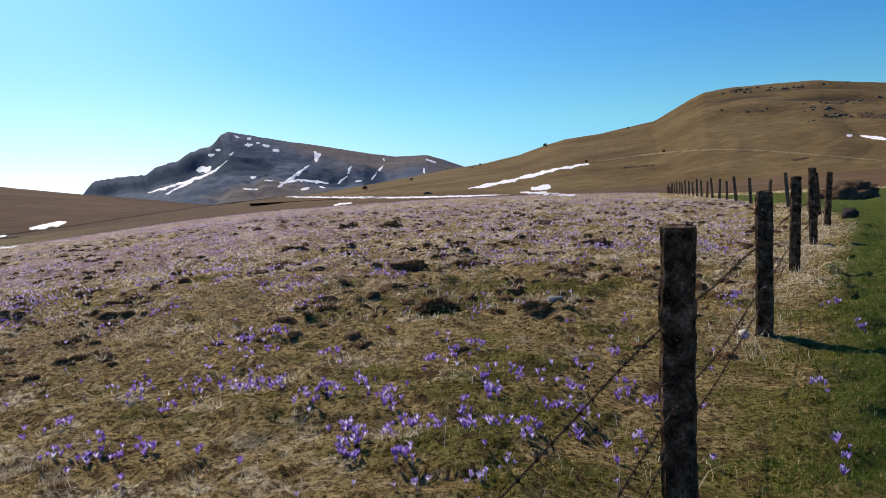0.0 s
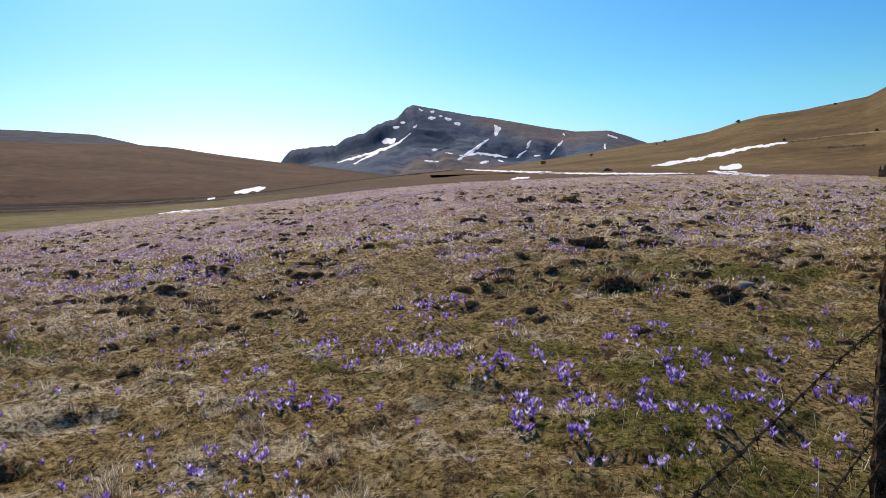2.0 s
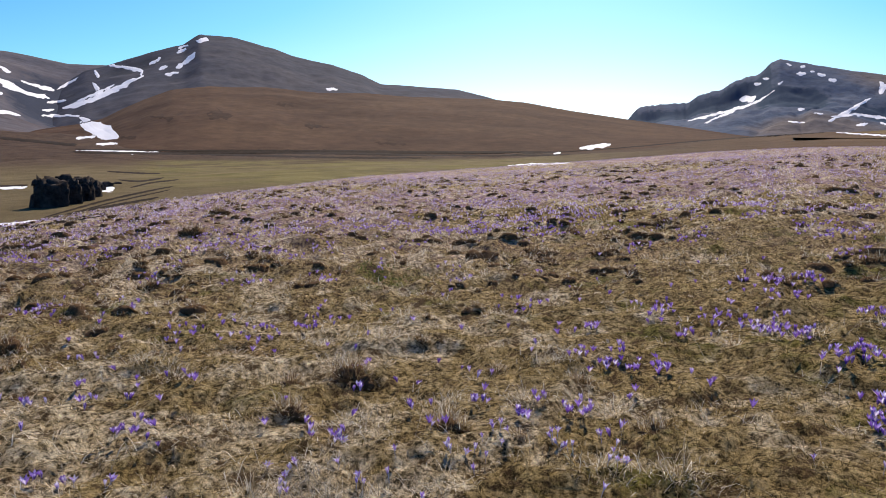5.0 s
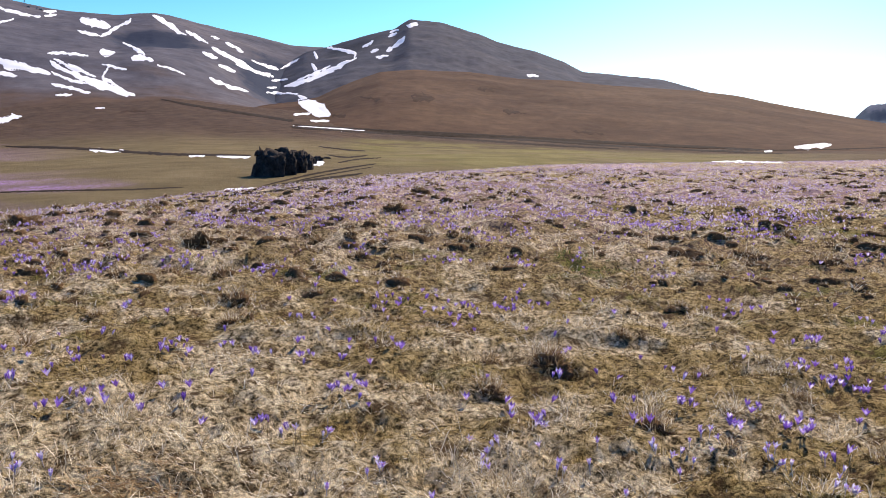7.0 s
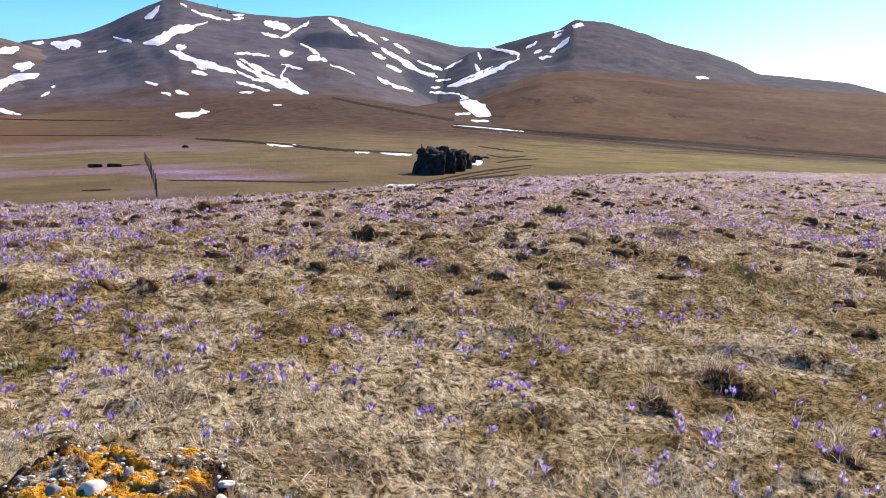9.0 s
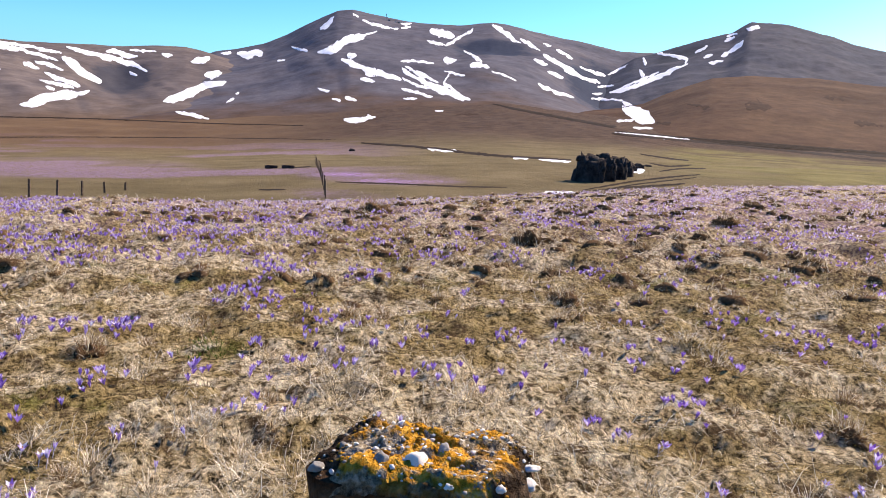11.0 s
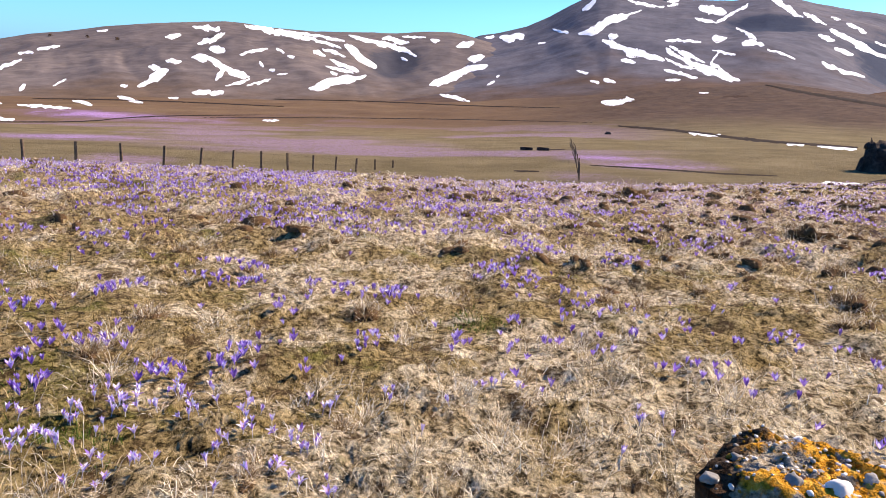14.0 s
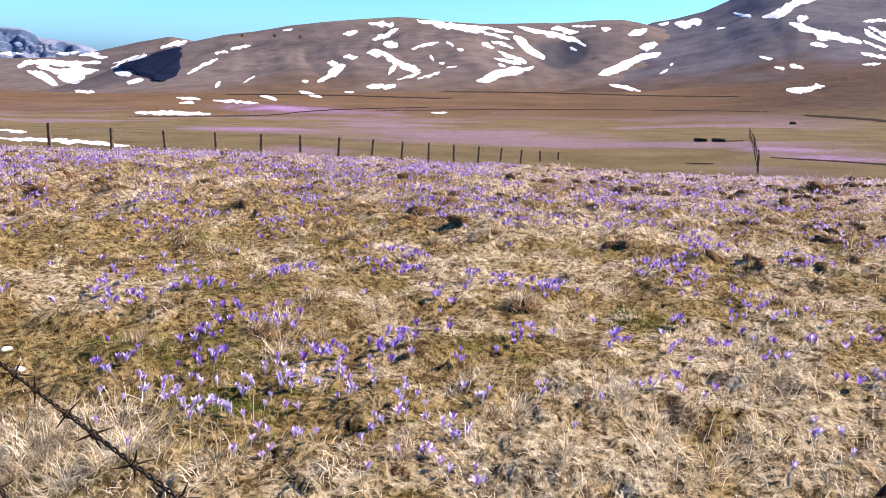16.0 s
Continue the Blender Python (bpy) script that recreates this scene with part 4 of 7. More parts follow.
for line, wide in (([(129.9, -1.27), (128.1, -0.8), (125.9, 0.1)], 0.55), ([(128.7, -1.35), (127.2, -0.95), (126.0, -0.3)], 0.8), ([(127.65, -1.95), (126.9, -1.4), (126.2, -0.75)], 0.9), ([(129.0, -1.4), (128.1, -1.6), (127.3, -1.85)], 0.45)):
    for ob in strip(line, wide, RIDGE_SHADE, "crag", 0.3, 0.0025, jump=1.06):
        tagged(ob, "dark blue patch painting the shade on the steep end of the ridge", "crag", "crags")


# One dark brown paints both the ledge rock and the hill shadow below.
LEDGE = plain_material("brown ledge rock and shadow", (0.04, 0.026, 0.016), (0.13, 0.09, 0.06), 0.5, 0.95, 1.5, 0.3)


def ledge(*points, w):
    for ob in strip(points, w * 0.7, LEDGE, "rock_ledge", 1.5, 0.001):
        tagged(ob, "dark broken rock ledge on the grassy hill, its shadow in the colour", "rock ledge", "ledges on the hill")


def heather(*points, w):
    for ob in strip(points, w, HEATHER, "heather_patch", 1.2, 0.0003):
        tagged(ob, "dark low heather patch on the brown hill", "heather", "heather patches")


WORN = plain_material("worn pale footpath", (0.16, 0.12, 0.07), (0.26, 0.2, 0.12), 0.5, 0.95)
for ob in strip([(-11.1, 1.8), (-15.5, 2.18), (-20.5, 2.12), (-25.5, 1.33), (-30.4, 0.38)], 0.085, WORN, "footpath", 0.5, 0.0007):
    tagged(ob, "pale worn footpath across the brown hill", "path", kind="structure")
heather((55.4, 2.35), (53.6, 2.25), w=0.35)
heather((59.0, 2.2), (57.6, 1.95), w=0.28)
heather((48.5, 1.6), (46.8, 1.45), w=0.22)
heather((43.4, 0.35), (41.0, 0.2), w=0.16)
heather((61.0, 0.8), (60.0, 0.7), w=0.2)
heather((50.5, 3.1), (49.2, 3.0), w=0.14)
heather((75.5, 0.3), (73.9, 0.4), w=0.12)
ledge((-20.8, 6.04), (-23.1, 6.02), w=0.16)
ledge((-26.6, 4.6), (-28.3, 4.35), w=0.14)
ledge((-27.0, 3.62), (-28.8, 3.6), (-30.9, 3.15), w=0.3)
ledge((-21.7, 4.5), (-23.4, 4.4), w=0.12)
ledge((-24.8, 0.95), (-25.8, 1.0), w=0.16)
ledge((-13.2, 1.3), (-15.9, 1.3), w=0.1)


# ---- building blocks ----
def part(name, me, parent=None, label="", place=None):
    ob = new(name, me)
    if parent is not None:
        ob.parent = parent
    if place is not None:
        ob.matrix_basis = place
    if label:
        ob["label"] = label
    return ob


def thing(name, place, label, category, group=""):
    ob = new(name)
    ob.empty_display_size = 0.1
    ob.matrix_basis = place
    return tagged(ob, label, category, group)


def lump(size, seed, rough=0.25, level=2, mat=None, flat=0.0, cells=1.0, box=1.0):
    """A stone-like lump, its base at z = 0 or below."""
    bm = bmesh.new()
    bmesh.ops.create_icosphere(bm, subdivisions=level, radius=1.0)
    shift = Vector((seed * 3.1, seed * 1.7, seed * 0.9))
    for v in bm.verts:
        d = v.co.normalized()
        k = 1 + rough * (noise.noise(d * 1.3 * cells + shift) + 0.6 * noise.noise(d * 3.1 * cells + shift) + 0.35 * noise.noise(d * 7 * cells + shift))
        d = Vector([math.copysign(abs(c) ** box, c) for c in d])
        v.co = Vector((d.x * k * size[0], d.y * k * size[1], max(d.z * k, -0.35 + flat) * size[2]))
    me = bpy.data.meshes.new("lump")
    bm.to_mesh(me)
    bm.free()
    for p in me.polygons:
        p.use_smooth = level > 1
    me.materials.append(mat)
    return me


def hill_rock(b, el, size, seed):
    hit = at(b, el)
    if hit is None:
        return
    p = hit[0]
    ob = new("hill_rock", lump((size * 1.3, size, size * 0.8), seed, 0.3, 2, HILLROCK, 0.0, 1.5, 0.7))
    ob.matrix_basis = pose(p.x, p.y, p.z - size * 0.1, 0, 0, seed * 37)
    tagged(ob, "weathered grey rock on the rim of the grassy hill", "rock", "rocks on the hill")


HILLROCK = plain_material("grey hill rock", (0.07, 0.046, 0.03), (0.3, 0.22, 0.15), 0.6, 0.95, 2.0, 0.3, 0.8)
rocky = random.Random(21)
for k in range(26):
    u = rocky.random()
    hill_rock(-20.4 - 8.5 * u, 5.98 - 0.25 * u + rocky.uniform(-0.12, 0.05), rocky.uniform(0.6, 1.9), k)
for k in range(30):
    hill_rock(rocky.uniform(-30.5, -25.5), rocky.choice((4.5, 4.2, 3.65, 3.5)) + rocky.uniform(-0.12, 0.12), rocky.uniform(0.6, 1.8), k + 40)
for k in range(8):
    hill_rock(-22.5 + rocky.uniform(-1, 1), 4.5 + rocky.uniform(-0.1, 0.1), rocky.uniform(0.5, 1.2), k + 80)


def prism(points, height, mat, bevel=0.0, taper=1.0, levels=1, wear=0.0, seed=0, sub=1):
    """An upright shaft on a plan outline, with levels along its height, worn at random."""
    ring = []
    for k in range(len(points)):
        a, b = Vector(points[k]), Vector(points[(k + 1) % len(points)])
        for j in range(sub):
            ring.append(a.lerp(b, j / sub))
    bm = bmesh.new()
    rows = []
    for i in range(levels + 1):
        s = i / levels
        row = []
        for c in ring:
            k = 1 + (taper - 1) * s
            p = Vector((c[0] * k, c[1] * k, height * s))
            w = wear * (noise.noise(Vector((p.x * 14, p.y * 14, p.z * 9 + seed))) + 0.7 * noise.noise(Vector((p.x * 45, p.y * 45, p.z * 34 + seed))))
            n = Vector((c[0], c[1], 0)).normalized()
            row.append(bm.verts.new(p + n * w))
        rows.append(row)
    m = len(ring)
    for i in range(levels):
        for k in range(m):
            bm.faces.new((rows[i][k], rows[i][(k + 1) % m], rows[i + 1][(k + 1) % m], rows[i + 1][k]))
    inner = [bm.verts.new(v.co * 1 + Vector((-v.co.x * 0.45, -v.co.y * 0.45, wear * 0.8 + 0.012 * noise.noise(v.co * 30)))) for v in rows[-1]]
    for k in range(m):
        bm.faces.new((rows[-1][k], rows[-1][(k + 1) % m], inner[(k + 1) % m], inner[k]))
    bm.faces.new(inner)
    bm.faces.new(rows[0][::-1])
    me = bpy.data.meshes.new("shaft")
    bm.normal_update()
    bm.to_mesh(me)
    bm.free()
    me.materials.append(mat)
    return me


def square(w, d, cut=0.18):
    a, b, c = w / 2, d / 2, min(w, d) * cut
    return [(-a + c, -b), (a - c, -b), (a, -b + c), (a, b - c), (a - c, b), (-a + c, b), (-a, b - c), (-a, -b + c)]


def tube(points, radius, sides=5):
    pts = np.asarray(points, float)
    t = np.gradient(pts, axis=0)
    t /= np.maximum(np.linalg.norm(t, axis=1, keepdims=True), 1e-9)
    ref = np.where(np.abs(t[:, 2:3]) < 0.9, np.array([[0, 0, 1.0]]), np.array([[1.0, 0, 0]]))
    u = np.cross(t, ref)
    u /= np.linalg.norm(u, axis=1, keepdims=True)
    v = np.cross(t, u)
    a = np.linspace(0, 2 * np.pi, sides, endpoint=False)
    rad_ = np.broadcast_to(np.asarray(radius, float), (len(pts),))[:, None, None]
    ring = pts[:, None] + rad_ * (np.cos(a)[None, :, None] * u[:, None] + np.sin(a)[None, :, None] * v[:, None])
    i = np.arange(len(pts) * sides).reshape(len(pts), sides)
    j = np.roll(i, -1, axis=1)
    return ring.reshape(-1, 3), np.stack([i[:-1], j[:-1], j[1:], i[1:]], -1).reshape(-1, 4)


def joined(pieces):
    verts, faces, base = [], [], 0
    for v, f in pieces:
        verts.append(v), faces.append(np.asarray(f) + base)
        base += len(v)
    return np.concatenate(verts), np.concatenate(faces)


# ---- the old fence beside the path ----
FENCE = [(-2.25, -3.4, 1.12), (-0.652, -0.075, 1.117), (0.9, 3.08, 1.2), (2.67, 6.4, 1.21), (4.6, 10.0, 1.24), (6.5, 13.35, 1.26), (8.8, 17.4, 1.22), (10.7, 21.6, 1.2)]
TOPS = {2: 1.175, 3: 1.218, 4: 1.31, 5: 1.43}
LEANS = [(1, -1), (0, 0), (2.6, 1), (2, 0), (3, 1), (1, -2), (4, 0), (-2, 0)]


def stone_post(x, y, height, width, lean, seed, label):
    z = up(x, y) - 0.08
    ob = thing("fence_post", pose(x, y, z, lean[1], lean[0], -26 + 5 * math.sin(seed)), label, "fence post", "posts of the old fence")
    part("shaft", prism(square(width, width * 0.92), height + 0.08, CONCRETE, levels=40, wear=0.011, seed=seed * 7.7, sub=3, taper=0.95), ob)
    rnd = random.Random(seed)
    for k in range(9):
        a = rnd.uniform(0, 6.28)
        h = rnd.uniform(0.3, 1.0) * height
        r = width * 0.47
        part("pebble", lump((rnd.uniform(0.006, 0.013),) * 3, seed + k, 0.2, 1, PEBBLE if k % 2 else GREY_PEBBLE), ob, place=pose(math.cos(a) * r, math.sin(a) * r * 0.92, h, 90, 0, rnd.uniform(0, 90)))
    return ob


for k, (x, y, h) in enumerate(FENCE):
    if k == 1:
        continue
    h = TOPS[k] - up(x, y) if TOPS.get(k) else h
    stone_post(x, y, h, 0.132, LEANS[k], k + 2, "weathered concrete fence post with rough pebbled sides")

# the lichened post top close to the path
x0, y0, h0 = FENCE[1]
z0 = up(x0, y0) - 0.08
near_post = thing("fence_post", pose(x0 + 0.0045, y0 + 0.002, z0, 0, 0, -30), "broken concrete fence post crusted with orange lichen and white pebbles", "fence post", "posts of the old fence")
TOP = h0 - z0


def crown_height(u, v):
    """Height of the worn top at u, v in -1..1."""
    p = Vector((u * 2.1 + 3, v * 2.1, 0.7))
    return TOP - 0.004 + 0.005 * noise.noise(p) + 0.0035 * noise.noise(p * 2.7) + 0.0028 * noise.noise(p * 7) + 0.0012 * noise.noise(p * 17) - 0.025 * max(0.0, abs(u) - 0.75) - 0.03 * max(0.0, abs(v) - 0.75) - 0.003 * min(1.0, max(0.0, (-v - 0.35) * 3.5)) - 0.003 * min(1.0, max(0.0, u * 0.6 - v * 0.9 - 0.55))


def near_post_meshes():
    W, D = 0.04, 0.059
    prof = square(2 * W, 2 * D, 0.16)
    shaft = prism(prof, TOP - 0.017, CONCRETE, levels=60, wear=0.006, seed=3.3, sub=6)
    part("shaft", shaft, near_post)
    n = 46
    g = np.linspace(-1, 1, n)
    verts = []
    for v in g:
        for u in g:
            q = (abs(u) ** 5 + abs(v) ** 5) ** 0.2
            k = 1.0 if q < 1e-6 else max(abs(u), abs(v)) / q
            wob = 1 + 0.05 * noise.noise(Vector((u * 3, v * 3, 5)))
            uu, vv = u * k * wob, v * k * wob
            z = crown_height(u, v)
            if max(abs(u), abs(v)) > 0.999:
                z -= 0.008
            verts.append((uu * W * 1.02, vv * D * 1.02, z))
    m, nn, l, b = material("lichen crust", 0.95)
    big = noise_tex(nn, l, 34.0, 5, 0.6)
    fine = noise_tex(nn, l, 160.0, 5, 0.7)
    stone = ramp(nn, l, fine, [(0.3, (0.05, 0.045, 0.04)), (0.55, (0.24, 0.22, 0.18)), (0.75, (0.5, 0.47, 0.4))])
    lichen = ramp(nn, l, fine, [(0.3, (0.09, 0.04, 0.006)), (0.46, (0.55, 0.24, 0.02)), (0.68, (0.8, 0.46, 0.09))])
    pale = ramp(nn, l, fine, [(0.34, (0.04, 0.028, 0.018)), (0.5, (0.3, 0.235, 0.15)), (0.7, (0.7, 0.62, 0.48))])
    col = mix(nn, l, ramp(nn, l, big, [(0.45, (0.0,)), (0.52, (1.0,))]), pale, lichen)
    col = mix(nn, l, ramp(nn, l, noise_tex(nn, l, 60.0, 4, 0.6), [(0.57, (0.0,)), (0.61, (1.0,))]), col, stone)
    # Rim darkened to near-black concrete, painting in the shaded front of the post.
    col = mix(nn, l, attribute(nn, "rim"), col, ramp(nn, l, fine, [(0.4, (0.02, 0.012, 0.007)), (0.7, (0.13, 0.09, 0.06))]))
    l.new(col, b.inputs["Base Color"])
    bump(nn, l, b, fine, 1.0, 0.007)
    rim = [smooth(0.74, 0.88, max(abs(u) * 0.84, abs(v), v * -1.1) + 0.12 * noise.noise(Vector((u * 4, v * 4, 9)))) for v in g for u in g]
    part("lichen_crust", mesh("crust", verts, grid_faces(n, n), m, [("rim", rim)]), near_post, "orange and olive lichen crust")
    rnd = random.Random(8)
    spots = [(0.52, 0.02, 0.0066, 0.0075, 0.0070, PEBBLE), (0.62, -0.3, 0.0055, 0.0055, 0.0070, STONE), (-0.8, -0.42, 0.0035, 0.0045, 0.0028, PEBBLE), (-0.3, 0.28, 0.0030, 0.0035, 0.0033, PEBBLE),
             (-0.35, -0.62, 0.0030, 0.0030, 0.0039, STONE), (-0.3, 0.98, 0.0055, 0.0070, 0.0033, PEBBLE), (-0.05, 1.0, 0.0055, 0.0060, 0.0039, PEBBLE), (0.8, 0.85, 0.0035, 0.0030, 0.0033, PEBBLE),
             (0.15, -0.15, 0.0040, 0.0040, 0.0028, GREY_PEBBLE), (0.1, 0.2, 0.0040, 0.0050, 0.0028, STONE), (0.15, -0.78, 0.0050, 0.0060, 0.0044, STONE), (0.75, -0.9, 0.0060, 0.0070, 0.0044, STONE)]
    for k in range(420):
        s = rnd.uniform(0.0007, 0.0019) if k % 14 else rnd.uniform(0.0018, 0.003)
        spots.append((rnd.uniform(-0.95, 0.95), rnd.uniform(-0.95, 0.95), s * rnd.uniform(0.8, 1.4), s, s * 0.8, rnd.choice((PEBBLE, PEBBLE, PEBBLE, STONE, LICHEN, LICHEN, LICHEN, LICHEN))))
    for k, (u, v, sx, sy, sz, mt) in enumerate(spots):
        part("pebble" if mt is not LICHEN else "lichen_tuft", lump((sx * 0.8, sy * 0.8, sz * 0.7), k * 1.3, 0.32, 3 if k < 12 else 2, mt), near_post,
             place=pose(u * W, v * D, crown_height(u, v) - sz * 0.3, rnd.uniform(-25, 25), rnd.uniform(-25, 25), rnd.uniform(0, 180)))


near_post_meshes()

# barbed wire: three strands

def barb_mesh():
    pieces = []
    a = np.linspace(0, 4 * np.pi, 12)
    pieces.append(tube(np.stack([np.linspace(-0.007, 0.007, 12), np.cos(a) * 0.0044, np.sin(a) * 0.0044], -1), 0.0018, 3))
    for way in ((0.3, 0.9, 0.5), (-0.3, -0.9, -0.4), (0.35, -0.4, 0.9), (-0.3, 0.5, -0.85)):
        w = np.array(way) / np.linalg.norm(way)
        pieces.append(tube(np.stack([w * 0.002, w * 0.013, w * 0.024]), [0.0017, 0.0015, 0.0005], 3))
    v, f = joined(pieces)
    return mesh("barb", v, f, RUST)


BARB = barb_mesh()


def strand_path(height, sag, side, first, last):
    pts = []
    for k in range(first, last):
        (xa, ya, ha), (xb, yb, hb) = FENCE[k], FENCE[k + 1]
        za, zb = up(xa, ya) + height(k), up(xb, yb) + height(k + 1)
        n = 60
        for i in range(n + (k == last - 1)):
            s = i / n
            pts.append((xa + (xb - xa) * s + side * 0.07, ya + (yb - ya) * s - side * 0.035, za + (zb - za) * s - sag * 4 * s * (1 - s) + 0.008 * math.sin(9 * s + k)))
    return np.array(pts)


def resample(pts, step):
    d = np.concatenate([[0], np.cumsum(np.linalg.norm(np.diff(pts, axis=0), axis=1))])
    q = np.arange(0, d[-1], step)
    return np.stack([np.interp(q, d, pts[:, k]) for k in range(3)], -1)


def barbed_wire(height, sag, side, seed):
    near = resample(strand_path(height, sag, side, 0, 3), 0.006)
    away = resample(strand_path(height, sag, side, 3, 7), 0.08)
    ob = thing("barbed_wire", Matrix(), "rusty twisted barbed wire strung between the fence posts", "barbed wire", "strands of barbed wire")
    t = np.gradient(near, axis=0)
    t /= np.linalg.norm(t, axis=1, keepdims=True)
    u = np.cross(t, [0, 0, 1.0])
    v = np.cross(t, u)
    ph = np.arange(len(near)) * 0.006 / 0.045 * 2 * np.pi
    for sign in (0, np.pi):
        off = (np.cos(ph + sign)[:, None] * u + np.sin(ph + sign)[:, None] * v) * 0.002
        vv, ff = tube(near + off, 0.0017, 4)
        part("wire", mesh("wire", vv, ff, RUST), ob)
    vv, ff = tube(away, 0.0034, 4)
    part("wire", mesh("wire", vv, ff, RUST), ob)
    rnd = random.Random(seed)
    i = 8
    while i < len(near) - 2:
        way = Vector(t[i])
        m = Matrix.Translation(near[i]) @ way.to_track_quat("X", "Z").to_matrix().to_4x4() @ Matrix.Rotation(rnd.uniform(0, 6), 4, "X")
        part("barb", BARB, ob, place=m)
        i += rnd.randint(14, 20)
    for i in range(1, len(away), 2):
        part("barb", BARB, ob, place=Matrix.Translation(away[i]) @ Matrix.Rotation(rnd.uniform(0, 6), 4, "X"))


barbed_wire(lambda k: (0.84, 0.82)[k] if k < 2 else 0.79, 0.02, 0.0, 1)
barbed_wire(lambda k: (0.75, 0.6)[k] if k < 2 else 0.47, 0.035, 0.4, 2)
barbed_wire(lambda k: 0.34 if k < 2 else 0.26, 0.03, -0.2, 3)
# loose end of wire wound round the second post
xw, yw, hw = FENCE[2]
a = np.linspace(0, 15, 90)
vv, ff = tube(np.stack([xw + 0.085 * np.cos(a), yw + 0.085 * np.sin(a), up(xw, yw) + 0.25 + a * 0.03 + 0.02 * np.sin(a * 2.3)], -1), 0.002, 4)
tagged(new("loose_wire", mesh("loose_wire", vv, ff, RUST)), "loose rusty wire wound round the concrete post", "wire")


# ---- distant posts ----
def slim_post(x, y, height, width, seed, label, group, name="fence_post"):
    rnd = random.Random(seed)
    ob = thing(name, pose(x, y, up(x, y) - 0.15, rnd.uniform(-3, 3), rnd.uniform(-5, 6), rnd.uniform(0, 90)), label, "fence post", group)
    part("shaft", prism(square(width, width), height + 0.15, POST, levels=5, wear=0.006, seed=seed, taper=0.9), ob)
    return ob


line = np.array([(11.6, 24.0), (12.6, 28.0), (14.4, 37.3), (19.1, 56.9), (25.0, 82.0), (31, 104), (42, 140)])
d = np.concatenate([[0], np.cumsum(np.hypot(*np.diff(line, axis=0).T))])
far_line = []
for k, q in enumerate(np.arange(0, 116, 3.3)):
    x, y = np.interp(q, d, line[:, 0]), np.interp(q, d, line[:, 1])
    slim_post(x, y, 1.15 + 0.12 * math.sin(k * 2.1), 0.13, k, "grey weathered post of the fence running up to the rise", "posts along the rise")
    far_line.append((x, y, up(x, y) + 0.8))
for dz in (0, -0.35):
    vv, ff = tube(np.array(far_line) + np.array([0, 0, dz]), 0.004, 4)
    tagged(new("fence_wire", mesh("fence_wire", vv, ff, RUST)), "thin rusty wire between the weathered posts", "wire", "wires along the rise")

ridge_line = []
a0, a1 = np.array([-21.73, -21.24]), np.array([-48.42, -9.89])
for k in range(-2, 16):
    x, y = a0 + (a1 - a0) * k / 13
    level = 1.28 - math.hypot(x + 0.33, y + 0.22) * math.tan(radians(float(np.interp(bearing(x, y), [101, 120.4, 126.7, 130.5, 134.4], [5.95, 5.52, 5.44, 5.29, 4.99]))))
    slim_post(x, y, level - up(x, y), 0.12, k + 60, "dark slim fence post at the edge of the flower field", "posts at the field edge")
    ridge_line.append((x, y, level - 0.12))
for dz in (0, -0.4):
    vv, ff = tube(np.array(ridge_line) + np.array([0, 0, dz]), 0.0016, 4)
    tagged(new("fence_wire", mesh("fence_wire", vv, ff, RUST)), "thin wire between slim dark posts", "wire", "wires at the field edge")

def pasture_fence(ends, count, seed, tall=1.1, thick=0.1):
    pen = []
    for k, u in enumerate(np.linspace(0, 1, count)):
        x, y = ends[0][0] + (ends[1][0] - ends[0][0]) * u ** 1.4, ends[0][1] + (ends[1][1] - ends[0][1]) * u ** 1.4
        slim_post(x, y, tall, thick, k + seed, "thin dark post of a pasture fence in the valley", "posts in the valley")
        pen.append((x, y, up(x, y) + tall * 0.85))
    for drop in (0, tall * 0.4):
        vv, ff = tube(np.array(pen) - np.array([0, 0, drop]), 0.008, 4)
        tagged(new("fence_wire", mesh("fence_wire", vv, ff, RUST)), "wire of the pasture fence in the valley", "wire", "wires in the valley")


pasture_fence(((-46.2, 4.05), (-106, 7.9)), 12, 90, 1.0, 0.07)
# Faint wire line of a second pasture fence, added as a strip on the ground.
track((84.3, -5.3), (78.4, -5.11), (75.1, -5.05), (71.5, -4.83), w=0.1)
track((89.8, -6.15), (87.9, -6.05), w=0.1)
track((87.9, -4.5), (86.0, -4.25), w=0.08)


def lone_boulder(b, el):
    hit = at(b, el)[0]
    ob = thing("boulder", pose(hit.x, hit.y, up(hit.x, hit.y) - 0.1, 0, 0, b), "lone dark boulder on the green pasture", "rock")
    part("boulder", lump((0.6, 0.45, 0.6), 3.7, 0.25, 3, ROCK, 0.1, 1.4, 0.7), ob)


lone_boulder(83.05, -2.93)


def trough(b, el, length):
    hit = at(b, el)[0]
    ob = thing("water_trough", pose(hit.x, hit.y, up(hit.x, hit.y), 0, 0, b + 4), "long dark water trough on the pasture", "trough", "troughs in the valley")
    for side in (-0.4, 0.4):
        part("side", prism(square(length, 0.1), 0.32, ROCK), ob, place=pose(0, side, 0))
    for end in (-1, 1):
        part("end", prism(square(0.1, 0.7), 0.32, ROCK), ob, place=pose(end * (length / 2 - 0.06), 0, 0))
    part("floor", prism(square(length - 0.2, 0.7), 0.15, ROCK), ob)


trough(88.9, -4.55, 1.35)
trough(87.7, -4.48, 1.35)


